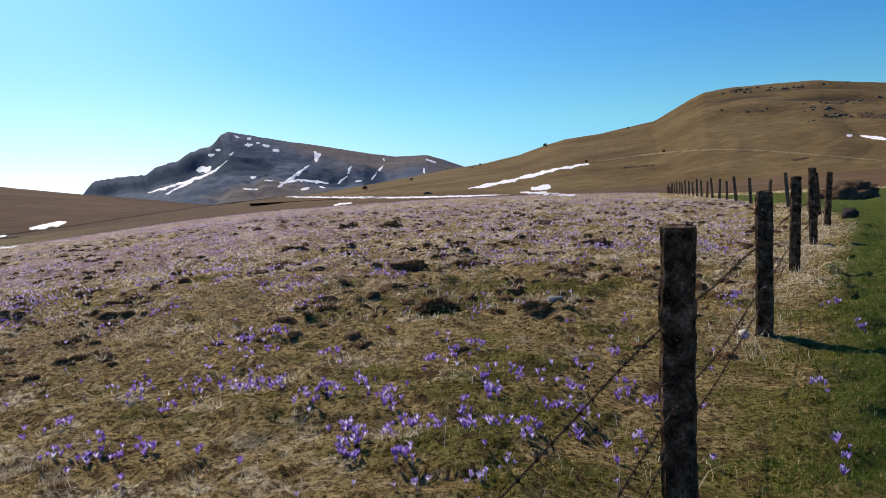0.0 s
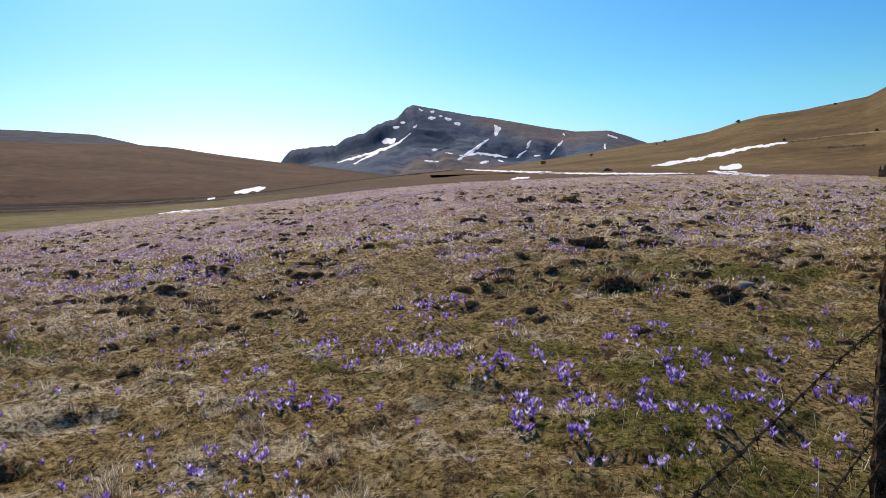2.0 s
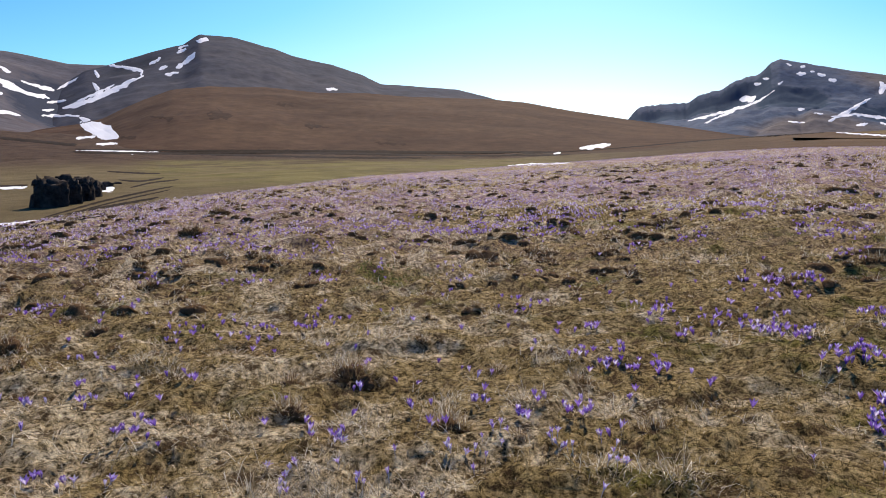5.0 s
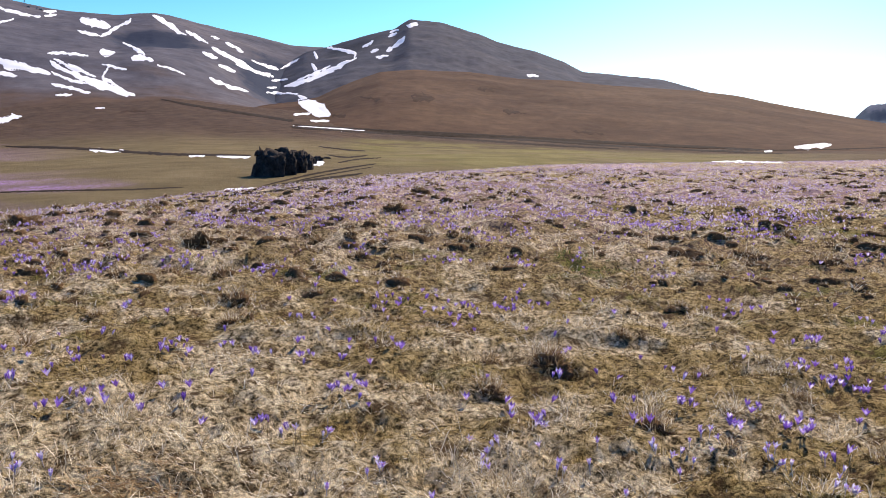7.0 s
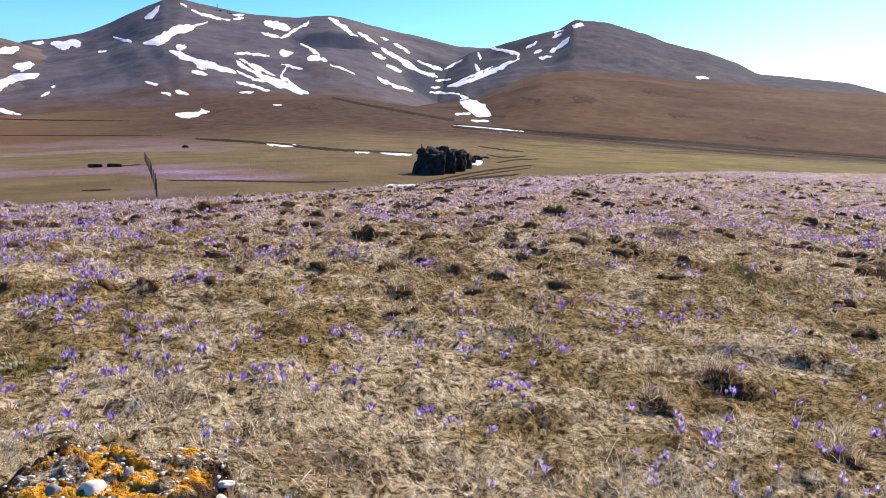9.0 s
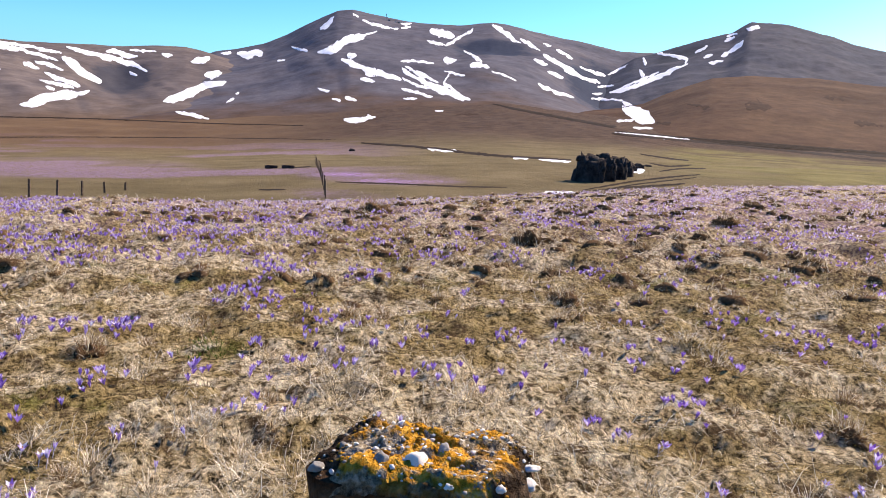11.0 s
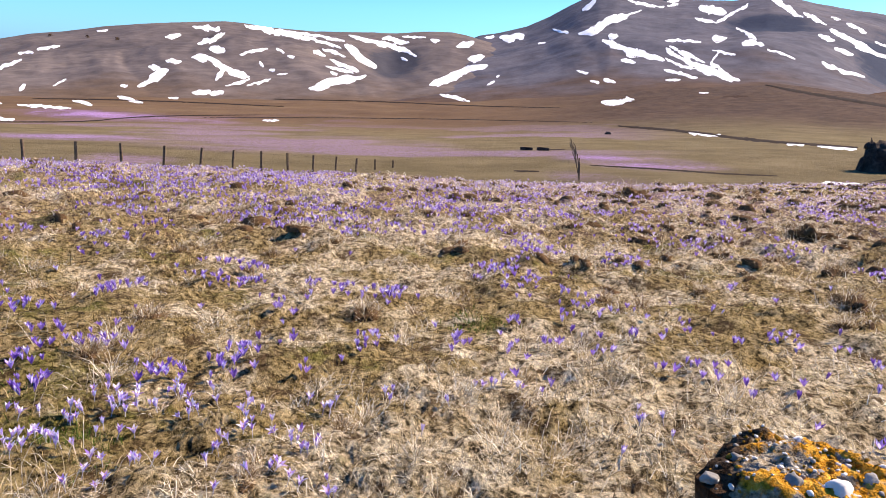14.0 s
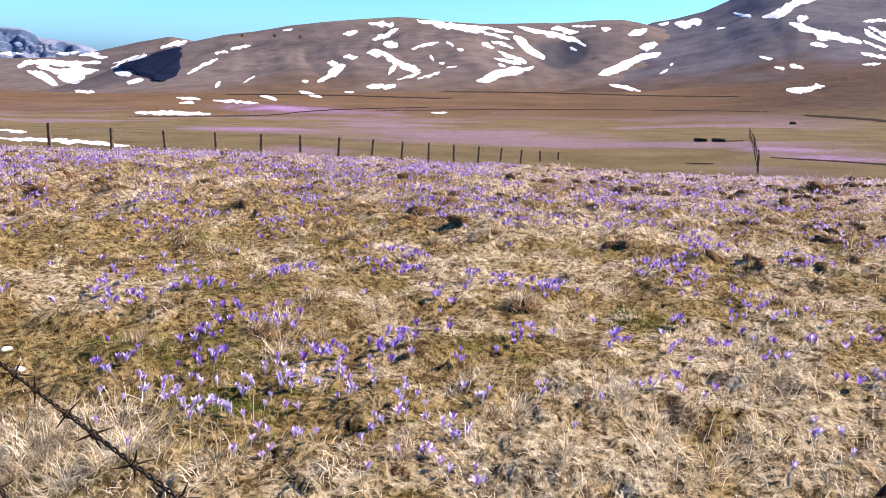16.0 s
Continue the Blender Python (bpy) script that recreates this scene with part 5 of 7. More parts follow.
# ---- rocks ----
def outcrop():
    base = at(64.3, -3.55)[0]
    ob = thing("rock_outcrop", pose(base.x, base.y, up(base.x, base.y) - 0.5, 0, 0, 64), "dark jagged basalt outcrop rising from the pasture", "rock")
    R0 = math.hypot(base.x, base.y)
    u = R0 / 57.3
    rnd = random.Random(5)
    blocks = [(65.7, -3.9, 0.98, 2.4, 0.75), (64.7, -3.72, 0.95, 2.35, 0.8), (63.8, -3.55, 0.85, 2.15, 0.8), (63.1, -3.3, 0.7, 1.75, 0.7), (62.7, -2.9, 0.55, 1.05, 0.6), (62.1, -2.65, 0.5, 0.75, 0.5), (61.4, -2.45, 0.4, 0.45, 0.5)]
    for k, (b, el, w, h, deep) in enumerate(blocks):
        q = at(b, el)[0]
        q = Vector((q.x, q.y, up(q.x, q.y) - 0.25))
        part("block", lump((w * u, deep * u, h * u * 0.8), k * 5.3 + 1, 0.24, 4, ROCK, 0.1, 2.2, 0.52), ob, place=ob.matrix_basis.inverted() @ pose(q.x, q.y, q.z, rnd.uniform(-4, 4), rnd.uniform(-3, 3) + (9 if k == 0 else 0), b + rnd.uniform(-12, 12)))
        for j in range(4):
            s = w * rnd.uniform(0.16, 0.34) * u
            part("block", lump((s, s * 0.8, s * 1.1), k * 3.1 + j * 7.7, 0.22, 3, ROCK, 0.1, 1.6, 0.5), ob,
                 place=ob.matrix_basis.inverted() @ pose(q.x + rnd.uniform(-0.5, 0.5) * u, q.y + rnd.uniform(-0.5, 0.5) * u, q.z + rnd.uniform(0.15, 0.75) * h * u, rnd.uniform(-20, 20), rnd.uniform(-20, 20), rnd.uniform(0, 360)))
    return base


outcrop()
track((66.0, -4.6), (64.2, -4.1), (62.4, -3.62), (60.0, -3.1), (57.8, -2.72), w=0.11)
track((65.6, -4.78), (63.0, -4.0), (60.5, -3.45), (58.0, -2.95), w=0.08)
track((61.3, -2.2), (60.0, -2.35), (58.4, -2.1), w=0.1)
track((60.6, -2.75), (59.2, -2.4), (57.4, -2.25), w=0.09)
track((62.0, -1.6), (60.0, -1.75), (58.6, -1.8), w=0.1)
drift((62.9, -2.98), (62.3, -2.85), (61.7, -2.8), w=0.45)


def stone(x, y, size, seed, mat, label, name="stone"):
    ob = new(name, lump(size, seed, 0.22, 3, mat))
    ob.matrix_basis = pose(x, y, up(x, y) + size[2] * 0.1, 0, 0, seed * 50)
    tagged(ob, label, "stone")


stone(1.11, 7.9, (0.13, 0.08, 0.04), 1, GREY_PEBBLE, "flat grey stone lying in the short grass")
stone(2.5, 6.42, (0.05, 0.045, 0.06), 2, PEBBLE, "pale stone at the foot of a fence post")
stone(-2.7, -2.87, (0.025, 0.018, 0.012), 3, PEBBLE, "pale stone in the grass by the wire")
stone(-2.62, -2.72, (0.02, 0.02, 0.015), 4, PEBBLE, "small pale stone in the grass by the wire")
hit = at(-28.2, -3.1)[0]
stone(hit.x, hit.y, (0.25, 0.2, 0.22), 5, ROCK, "black boulder on the green grass by the fence", "boulder")


def brush_pile():
    hit = at(-28.4, -1.85)[0]
    k = math.hypot(hit.x, hit.y) / 57.3
    ob = thing("brush_pile", pose(hit.x, hit.y, up(hit.x, hit.y) - 0.1, 0, 0, -28), "dark heap of earth and bare brushwood", "brush pile")
    part("mound", lump((1.9 * k, 1.6 * k, 1.25 * k), 4, 0.3, 4, BRUSH, 0.2), ob)
    part("mound", lump((1.1 * k, 1.2 * k, 0.9 * k), 6, 0.3, 4, BRUSH, 0.2), ob, place=pose(-1.7 * k, 0.4, 0))
    rnd = random.Random(4)
    for j in range(150):
        a, s = rnd.uniform(0, 6.28), rnd.uniform(0.1, 0.95)
        p = np.array([math.cos(a) * 1.7 * k * s, math.sin(a) * 1.4 * k * s, 1.1 * k * math.sqrt(1 - s * s * 0.8)])
        w = np.array([rnd.uniform(-1, 1), rnd.uniform(-1, 1), rnd.uniform(0.2, 1)])
        vv, ff = tube(np.stack([p, p + w * 0.2 * k, p + w * 0.35 * k + np.array([0, 0, -0.06])]), [0.014, 0.01, 0.004], 4)
        part("twig", mesh("twig", vv, ff, BRUSH), ob)


brush_pile()


def car():
    hit = at(0.85, 0.33)[0]
    z = max(hit.z, up(hit.x, hit.y))
    ob = thing("car", pose(hit.x, hit.y, z, 0, 0, 3), "small dark car parked on the far road", "car")
    part("body", prism(square(4.2, 1.7, 0.12), 0.6, CARPAINT, levels=2), ob, place=pose(0, 0, 0.35))
    part("cabin", prism(square(2.3, 1.5, 0.12), 0.6, GLASS, taper=0.8), ob, place=pose(-0.2, 0, 0.95))
    for sx in (-1.3, 1.3):
        for sy in (-0.75, 0.75):
            vv, ff = tube(np.array([(0, -0.1, 0), (0, 0.1, 0)]), 0.33, 12)
            part("wheel", mesh("wheel", vv, ff, TYRE), ob, place=pose(sx, sy, 0.33))


car()


def mast(b, el, height):
    hit = at(b, el)
    if hit is None:
        return
    p = hit[0]
    ob = thing("radio_mast", pose(p.x, p.y, p.z - 1, 0, 0, b), "thin radio mast on the summit", "mast", "masts on the summit")
    for sx, sy in ((-1, -1), (1, -1), (1, 1), (-1, 1)):
        vv, ff = tube(np.array([(sx * 1.2, sy * 1.2, 0), (sx * 0.3, sy * 0.3, height)]), 0.35, 4)
        part("leg", mesh("leg", vv, ff, METAL), ob)
    for z in np.linspace(height * 0.2, height * 0.9, 4):
        part("platform", prism(square(2.6, 2.6), 0.5, METAL), ob, place=pose(0, 0, z))
    part("hut", prism(square(6, 4), 3, STONE), ob, place=pose(7, 0, 0))


mast(81.0, 6.6, 16)
mast(80.3, 6.5, 7)


def bush(b, el, size):
    hit = at(b, el)
    if hit is None:
        return
    p = hit[0]
    ob = thing("bush", pose(p.x, p.y, p.z), "small dark juniper bush on the hillside", "bush", "bushes on the hills")
    size *= 0.62
    rnd = random.Random(int(abs(b) * 97))
    pieces = []
    for k in range(60):
        a, s, h = rnd.uniform(0, 6.28), rnd.uniform(0, 1) ** 0.6, rnd.uniform(0.05, 1)
        c = np.array([math.cos(a) * s * size * (1.1 - 0.5 * h), math.sin(a) * s * size * (1.1 - 0.5 * h), h * size * 1.1])
        w = np.array([rnd.uniform(-1, 1), rnd.uniform(-1, 1), rnd.uniform(0.2, 1.2)]) * size * 0.3
        pieces.append(tube(np.stack([c, c + w * 0.6, c + w]), [size * 0.13, size * 0.1, size * 0.02], 4))
    vv, ff = joined(pieces)
    part("foliage", mesh("foliage", vv, ff, BRUSH), ob)
    vv, ff = tube(np.array([(0, 0, -0.3), (0.05, 0, size * 0.5)]), size * 0.07, 5)
    part("stem", mesh("stem", vv, ff, BRUSH), ob)


for b, el, s in ((-8.1, 3.28, 4.5), (-3.2, 2.25, 3), (-14.1, 4.08, 2.5), (-2.6, 2.1, 2), (-20.5, 4.7, 2.0), (-16.5, 2.2, 2), (-11, 1.9, 2), (2, 1.5, 3), (5.5, 1.05, 4), (121.8, 1.2, 6), (119.6, 1.3, 6), (117.8, 1.3, 6)):
    bush(b, el, s)


# ---- grass ----
rng = np.random.default_rng(12)


def blades(x, y, z, length, width, lean, heading, droop=0.35):
    """Arched tapering blades: root, middle and tip. Angles in radians, lean from upright."""
    n = len(x)
    hx, hy = np.cos(heading), np.sin(heading)
    out, rise = np.sin(lean), np.cos(lean)
    mid = np.stack([x + hx * out * length * 0.55, y + hy * out * length * 0.55, z + rise * length * 0.6], -1)
    out2, rise2 = np.sin(lean + droop), np.cos(lean + droop)
    tip = mid + np.stack([hx * out2, hy * out2, rise2], -1) * (length * 0.5)[:, None]
    turn = heading + rng.normal(0, 0.5, n) + np.pi / 2
    s = np.stack([np.cos(turn), np.sin(turn), np.zeros(n)], -1) * (width * 0.5)[:, None]
    root = np.stack([x, y, z - 0.004], -1)
    v = np.stack([root - s, root + s, mid + s * 0.85, mid - s * 0.85, tip], 1).reshape(-1, 3)
    b = (np.arange(n) * 5)[:, None]
    return v, b + np.array([[0, 1, 2, 3]]), b + np.array([[3, 2, 4]])


def scatter(n, r0, r1, b0, b1, power=1.0):
    """n places between two distances and two bearings, thinning outwards as 1 / r ** power."""
    u = rng.random(n)
    p = 2 - power
    r = (r0 ** p + (r1 ** p - r0 ** p) * u) ** (1 / p) if abs(p) > 1e-6 else r0 * (r1 / r0) ** u
    b = np.radians(rng.uniform(b0, b1, n))
    return -np.sin(b) * r, np.cos(b) * r


def lay(name, label, mat, x, y, length, width, lean, heading, droop=0.35, sink=0.0):
    z = land(x, y)[0] - sink
    v, quads, tris = blades(x, y, z, length, width, lean, heading, droop)
    return tagged(new(name, mesh(name, v, [quads, tris], mat, shade=False)), label, "grass", kind="stuff")


def inside(x, y):
    r, rc = np.hypot(x, y), land(x, y, False)[1]
    return (r < rc * 1.05)


# matted dry grass close by, combed by the wind in patches
x, y = scatter(230000, 1.15, 13, -42, 146, 1.2)
dry = dryness(x, y)
side = fence_side(x, y)
clump = smooth(0.42, 0.55, fbm(x * 5.5, y * 5.5, 3, 63))
keep = (rng.random(len(x)) < (smooth(0.47, 0.57, dry) * 0.95 + 0.05) * (0.1 + 0.9 * clump)) & ((side < 0.5) | (y < 4) | (rng.random(len(x)) < 0.2)) & (np.hypot(x - x0, y - y0) > 0.1)
x, y, dry, clump = x[keep], y[keep], dry[keep], clump[keep]
comb = (fbm(x * 0.8, y * 0.8, 2, 77) - 0.5) * 14
r = np.hypot(x, y)
lay("dry_grass", "pale straw-coloured matted dry grass", STRAW, x, y, rng.uniform(0.025, 0.08, len(x)) * (0.7 + 0.6 * smooth(0.4, 0.7, dry)) * (0.75 + 0.5 * clump), rng.uniform(0.0018, 0.0042, len(x)) * (0.4 + r * 0.17),
    np.clip(rng.normal(1.25, 0.28, len(x)), 0.1, 1.6), comb + rng.normal(0, 1.3, len(x)))
# mossy green turf between
x, y = scatter(130000, 1.15, 12, -42, 146, 1.2)
dry = dryness(x, y)
keep = rng.random(len(x)) < smooth(0.6, 0.47, dry) * 0.95 + 0.05
x, y = x[keep], y[keep]
r = np.hypot(x, y)
lay("turf", "short mossy olive-green turf", TURF, x, y, rng.uniform(0.016, 0.05, len(x)), rng.uniform(0.0018, 0.0042, len(x)) * (0.4 + r * 0.17),
    np.clip(rng.normal(1.0, 0.4, len(x)), 0.1, 1.5), rng.uniform(0, 6.28, len(x)))
# fresh grass on the path's side of the fence
x, y = scatter(42000, 3.5, 30, -46, -12, 1.3)
keep = fence_side(x, y) > 0.3
x, y = x[keep], y[keep]
r = np.hypot(x, y)
lay("green_grass", "short fresh green grass beside the fence", LAWN, x, y, rng.uniform(0.02, 0.06, len(x)), rng.uniform(0.002, 0.004, len(x)) * (0.7 + r * 0.1),
    np.clip(rng.normal(0.8, 0.4, len(x)), 0.1, 1.5), rng.uniform(0, 6.28, len(x)))
# green shoots in the fresh patches
for gx, gy, wide in GREENS:
    k = int(2600 * wide)
    x, y = gx + rng.normal(0, wide * 0.6, k), gy + rng.normal(0, wide * 0.5, k)
    keep = fbm(x * 5, y * 5, 3, 71) > 0.47
    x, y = x[keep], y[keep]
    lay("green_grass", "low patch of fresh green shoots in the dry grass", LAWN, x, y, rng.uniform(0.015, 0.05, len(x)), rng.uniform(0.002, 0.004, len(x)) * (0.5 + 0.13 * math.hypot(gx, gy)),
        np.clip(rng.normal(0.9, 0.4, len(x)), 0.1, 1.5), rng.uniform(0, 6.28, len(x)))
# coarser tufts farther out
x, y = scatter(23000, 7, 60, -25, 142, 0.9)
keep = inside(x, y) & (fence_side(x, y) < 0.3) & (dryness(x, y) > 0.49)
x, y = x[keep], y[keep]
n = len(x)
r = np.hypot(x, y)
reps = 7
hx = np.repeat(x, reps) + rng.normal(0, 0.03, n * reps)
hy = np.repeat(y, reps) + rng.normal(0, 0.03, n * reps)
rr = np.repeat(r, reps)
lay("dry_grass", "bleached dry grass tufts across the field", STRAW, hx, hy, rng.uniform(0.06, 0.15, n * reps), (0.002 + rr * 0.00028) * rng.uniform(0.7, 1.3, n * reps),
    np.clip(rng.normal(0.85, 0.35, n * reps), 0.05, 1.5), rng.uniform(0, 6.28, n * reps), 0.5)
# tall pale stalks
x, y = scatter(600, 1.3, 9, -30, 144, 1.3)
keep = fence_side(x, y) < 0.2
x, y = x[keep], y[keep]
lay("grass_stalks", "thin bleached grass stalks", STRAW, x, y, rng.uniform(0.08, 0.26, len(x)), rng.uniform(0.0012, 0.002, len(x)), rng.uniform(0.1, 1.2, len(x)), rng.uniform(0, 6.28, len(x)), 0.2)
# long bleached grass along the fence foot
q = rng.uniform(-1.6, 22, 7000)
fx = np.interp(q, [-3.4, -0.08, 3.1, 6.4, 10.0, 13.3, 17.4, 26], [-2.25, -0.65, 0.9, 2.67, 4.6, 6.5, 8.8, 12.3])
x, y = fx - 0.12 + rng.normal(0, 0.22, len(q)), q
keep = (np.hypot(x, y) > 1.7) & (vnoise(x * 1.5, y * 1.5, 7) > 0.45) & ((y > 5) | (y < 0.5) | (rng.random(len(x)) < 0.2))
x, y = x[keep], y[keep]
lay("dry_grass", "long bleached grass along the foot of the fence", STRAW, x, y, rng.uniform(0.05, 0.17, len(x)), rng.uniform(0.002, 0.004, len(x)) * (0.7 + 0.06 * np.hypot(x, y)),
    np.clip(rng.normal(0.8, 0.35, len(x)), 0.05, 1.5), rng.uniform(0, 6.28, len(x)), 0.6)


HUMUS = plain_material("tussock root mat", (0.062, 0.034, 0.016), (0.165, 0.098, 0.05), 25.0, 0.95, 80.0, 0.01)


def tussock(x, y, radius, height, n=300):
    z = up(x, y)
    ob = thing("grass_tussock", pose(x, y, z - 0.03), "brown grass tussock with a bleached ragged crown", "tussock", "large tussocks")
    part("mound", lump((radius * 0.85, radius * 0.6, height * 0.55), x * 3 + y, 0.7, 4, HUMUS, 0.2, 1.6), ob)
    far_ = 0.6 + 0.07 * math.hypot(x, y)
    back = math.atan2(y, x)
    for name, mat, m, spread, lift in (("skirt", DARKTUFT, n, 1.1, 0.5), ("crown", STRAW, n if math.hypot(x, y) < 7 else n // 3, 1.15, 0.6)):
        a, s = rng.uniform(0, 6.28, m), np.sqrt(rng.random(m)) * spread
        if name == "crown":
            a = back + rng.normal(0, 1.15, m)
        px, py = np.cos(a) * s * radius * 0.95, np.sin(a) * s * radius * 0.75
        pz = height * lift * np.sqrt(np.maximum(1 - s * s, 0.02))
        v, quads, tris = blades(px, py, pz, rng.uniform(0.35, 1.2, m) * (0.04 + radius * 0.5), rng.uniform(0.0016, 0.0034, m) * far_, np.clip(0.45 + s * 0.75 + rng.normal(0, 0.35, m), 0, 1.7),
                                a + rng.normal(0, 1.2, m), 0.5)
        part(name, mesh(name, v, [quads, tris], mat, shade=False), ob)


tussock(-0.10, 7.70, 0.23, 0.17)
tussock(0.87, 7.63, 0.17, 0.13)
tussock(0.58, 6.06, 0.08, 0.06)
tussock(-0.57, 11.55, 0.34, 0.26)
tussock(0.38, 11.80, 0.26, 0.20)
tussock(-1.29, 8.16, 0.15, 0.12)
tussock(-3.02, 24.54, 0.40, 0.30)
tussock(-0.78, 4.93, 0.05, 0.03)
tussock(2.82, 13.78, 0.26, 0.20)
tussock(-0.83, 7.22, 0.08, 0.06)
tussock(-1.55, 22.90, 0.40, 0.30)
tussock(-2.82, 13.26, 0.20, 0.15)
tussock(2.74, 20.72, 0.39, 0.29)
tussock(-2.23, 2.83, 0.13, 0.09)
tussock(-1.87, 2.91, 0.04, 0.03)
tussock(-2.60, 3.78, 0.07, 0.05)
tussock(-2.03, 3.77, 0.08, 0.06)
tussock(-1.37, 3.27, 0.10, 0.07)
tussock(-4.02, 8.03, 0.15, 0.11)
tussock(-5.00, 8.12, 0.14, 0.11)
tussock(-5.71, 7.83, 0.13, 0.10)
tussock(-3.71, 5.11, 0.05, 0.04)
tussock(-3.16, 6.61, 0.08, 0.06)
tussock(-4.39, 10.84, 0.22, 0.16)
tussock(-5.63, 10.30, 0.17, 0.13)
tussock(-5.86, 12.62, 0.21, 0.15)
tussock(-6.94, 7.34, 0.10, 0.08)
tussock(-3.38, 3.99, 0.06, 0.04)
tussock(-1.52, 4.78, 0.08, 0.06)
tussock(-11.49, 7.57, 0.28, 0.21)
tussock(-3.25, 3.19, 0.19, 0.14)
tussock(-7.03, 2.68, 0.17, 0.13)
tussock(-10.37, 8.81, 0.15, 0.11)
tussock(-7.21, 5.74, 0.10, 0.08)
tussock(-3.54, 2.98, 0.09, 0.07)
tussock(-3.08, 2.56, 0.11, 0.08)
tussock(-3.38, 2.17, 0.05, 0.03)
tussock(-5.12, 1.97, 0.10, 0.08)
tussock(-5.76, 2.27, 0.18, 0.14)
tussock(-7.05, 4.08, 0.12, 0.09)
tussock(-15.17, 10.77, 0.34, 0.26)
tussock(-14.05, 13.06, 0.28, 0.21)
tussock(-8.40, 4.38, 0.13, 0.09)
tussock(-9.26, 3.23, 0.29, 0.22)
tussock(-5.55, 0.51, 0.09, 0.07)
tussock(-5.48, 0.76, 0.10, 0.08)
tussock(-6.38, 0.56, 0.07, 0.05)
tussock(-7.63, 1.85, 0.13, 0.10)
tussock(-7.49, 2.31, 0.14, 0.11)
tussock(-14.17, 2.00, 0.40, 0.30)
tussock(-12.87, 3.13, 0.19, 0.15)
tussock(-9.06, -0.63, 0.17, 0.12)
tussock(-3.67, -0.09, 0.05, 0.04)
tussock(-3.25, -0.07, 0.04, 0.03)
tussock(-5.98, 1.28, 0.07, 0.05)
tussock(-8.96, 0.58, 0.13, 0.10)
tussock(-6.47, 0.14, 0.09, 0.06)
tussock(-10.38, 1.77, 0.17, 0.13)
tussock(-7.14, 2.00, 0.09, 0.07)
tussock(-8.39, -0.19, 0.12, 0.09)
tussock(-6.54, 1.16, 0.07, 0.05)
tussock(-8.48, -4.61, 0.15, 0.11)
tussock(-7.53, -2.98, 0.14, 0.10)
tussock(-5.02, -1.48, 0.07, 0.05)
tussock(-5.34, -1.99, 0.08, 0.06)
tussock(-3.98, -2.04, 0.11, 0.08)
tussock(-3.37, -2.02, 0.07, 0.05)
tussock(-3.43, -1.75, 0.06, 0.04)
tussock(-4.50, -0.99, 0.12, 0.09)
tussock(-4.72, -0.76, 0.06, 0.05)
tussock(-2.94, -0.79, 0.04, 0.03)
tussock(-2.98, -2.44, 0.06, 0.05)
tussock(-2.58, -1.00, 0.04, 0.03)
tussock(-2.46, -1.00, 0.05, 0.04)
tussock(-4.54, -3.03, 0.07, 0.05)
tussock(-5.92, -2.72, 0.07, 0.06)
tussock(-5.04, -3.63, 0.07, 0.05)
tussock(-6.23, -2.10, 0.08, 0.06)
tussock(-6.59, -1.66, 0.09, 0.07)
tussock(-7.55, -1.43, 0.10, 0.07)
tussock(-6.12, -3.84, 0.07, 0.05)
tussock(-4.45, -3.70, 0.07, 0.05)
# trodden mats of dead stems
for px, py in ((-2.88, 0.68), (-4.25, 3.13)):
    k = 240
    a, s = rng.uniform(0, 6.28, k), np.sqrt(rng.random(k)) * 0.2
    for mat, m, wide in ((DARKTUFT, k, 0.004), (STRAW, k // 3, 0.003)):
        lay("dead_stems", "flat mat of dead broken stems", mat, px + np.cos(a[:m]) * s[:m], py + np.sin(a[:m]) * s[:m], rng.uniform(0.06, 0.2, m), wide * rng.uniform(0.6, 1.3, m),
            np.clip(rng.normal(1.45, 0.12, m), 1.0, 1.6), rng.normal(0.6, 0.6, m) + np.pi * rng.integers(0, 2, m), 0.1)
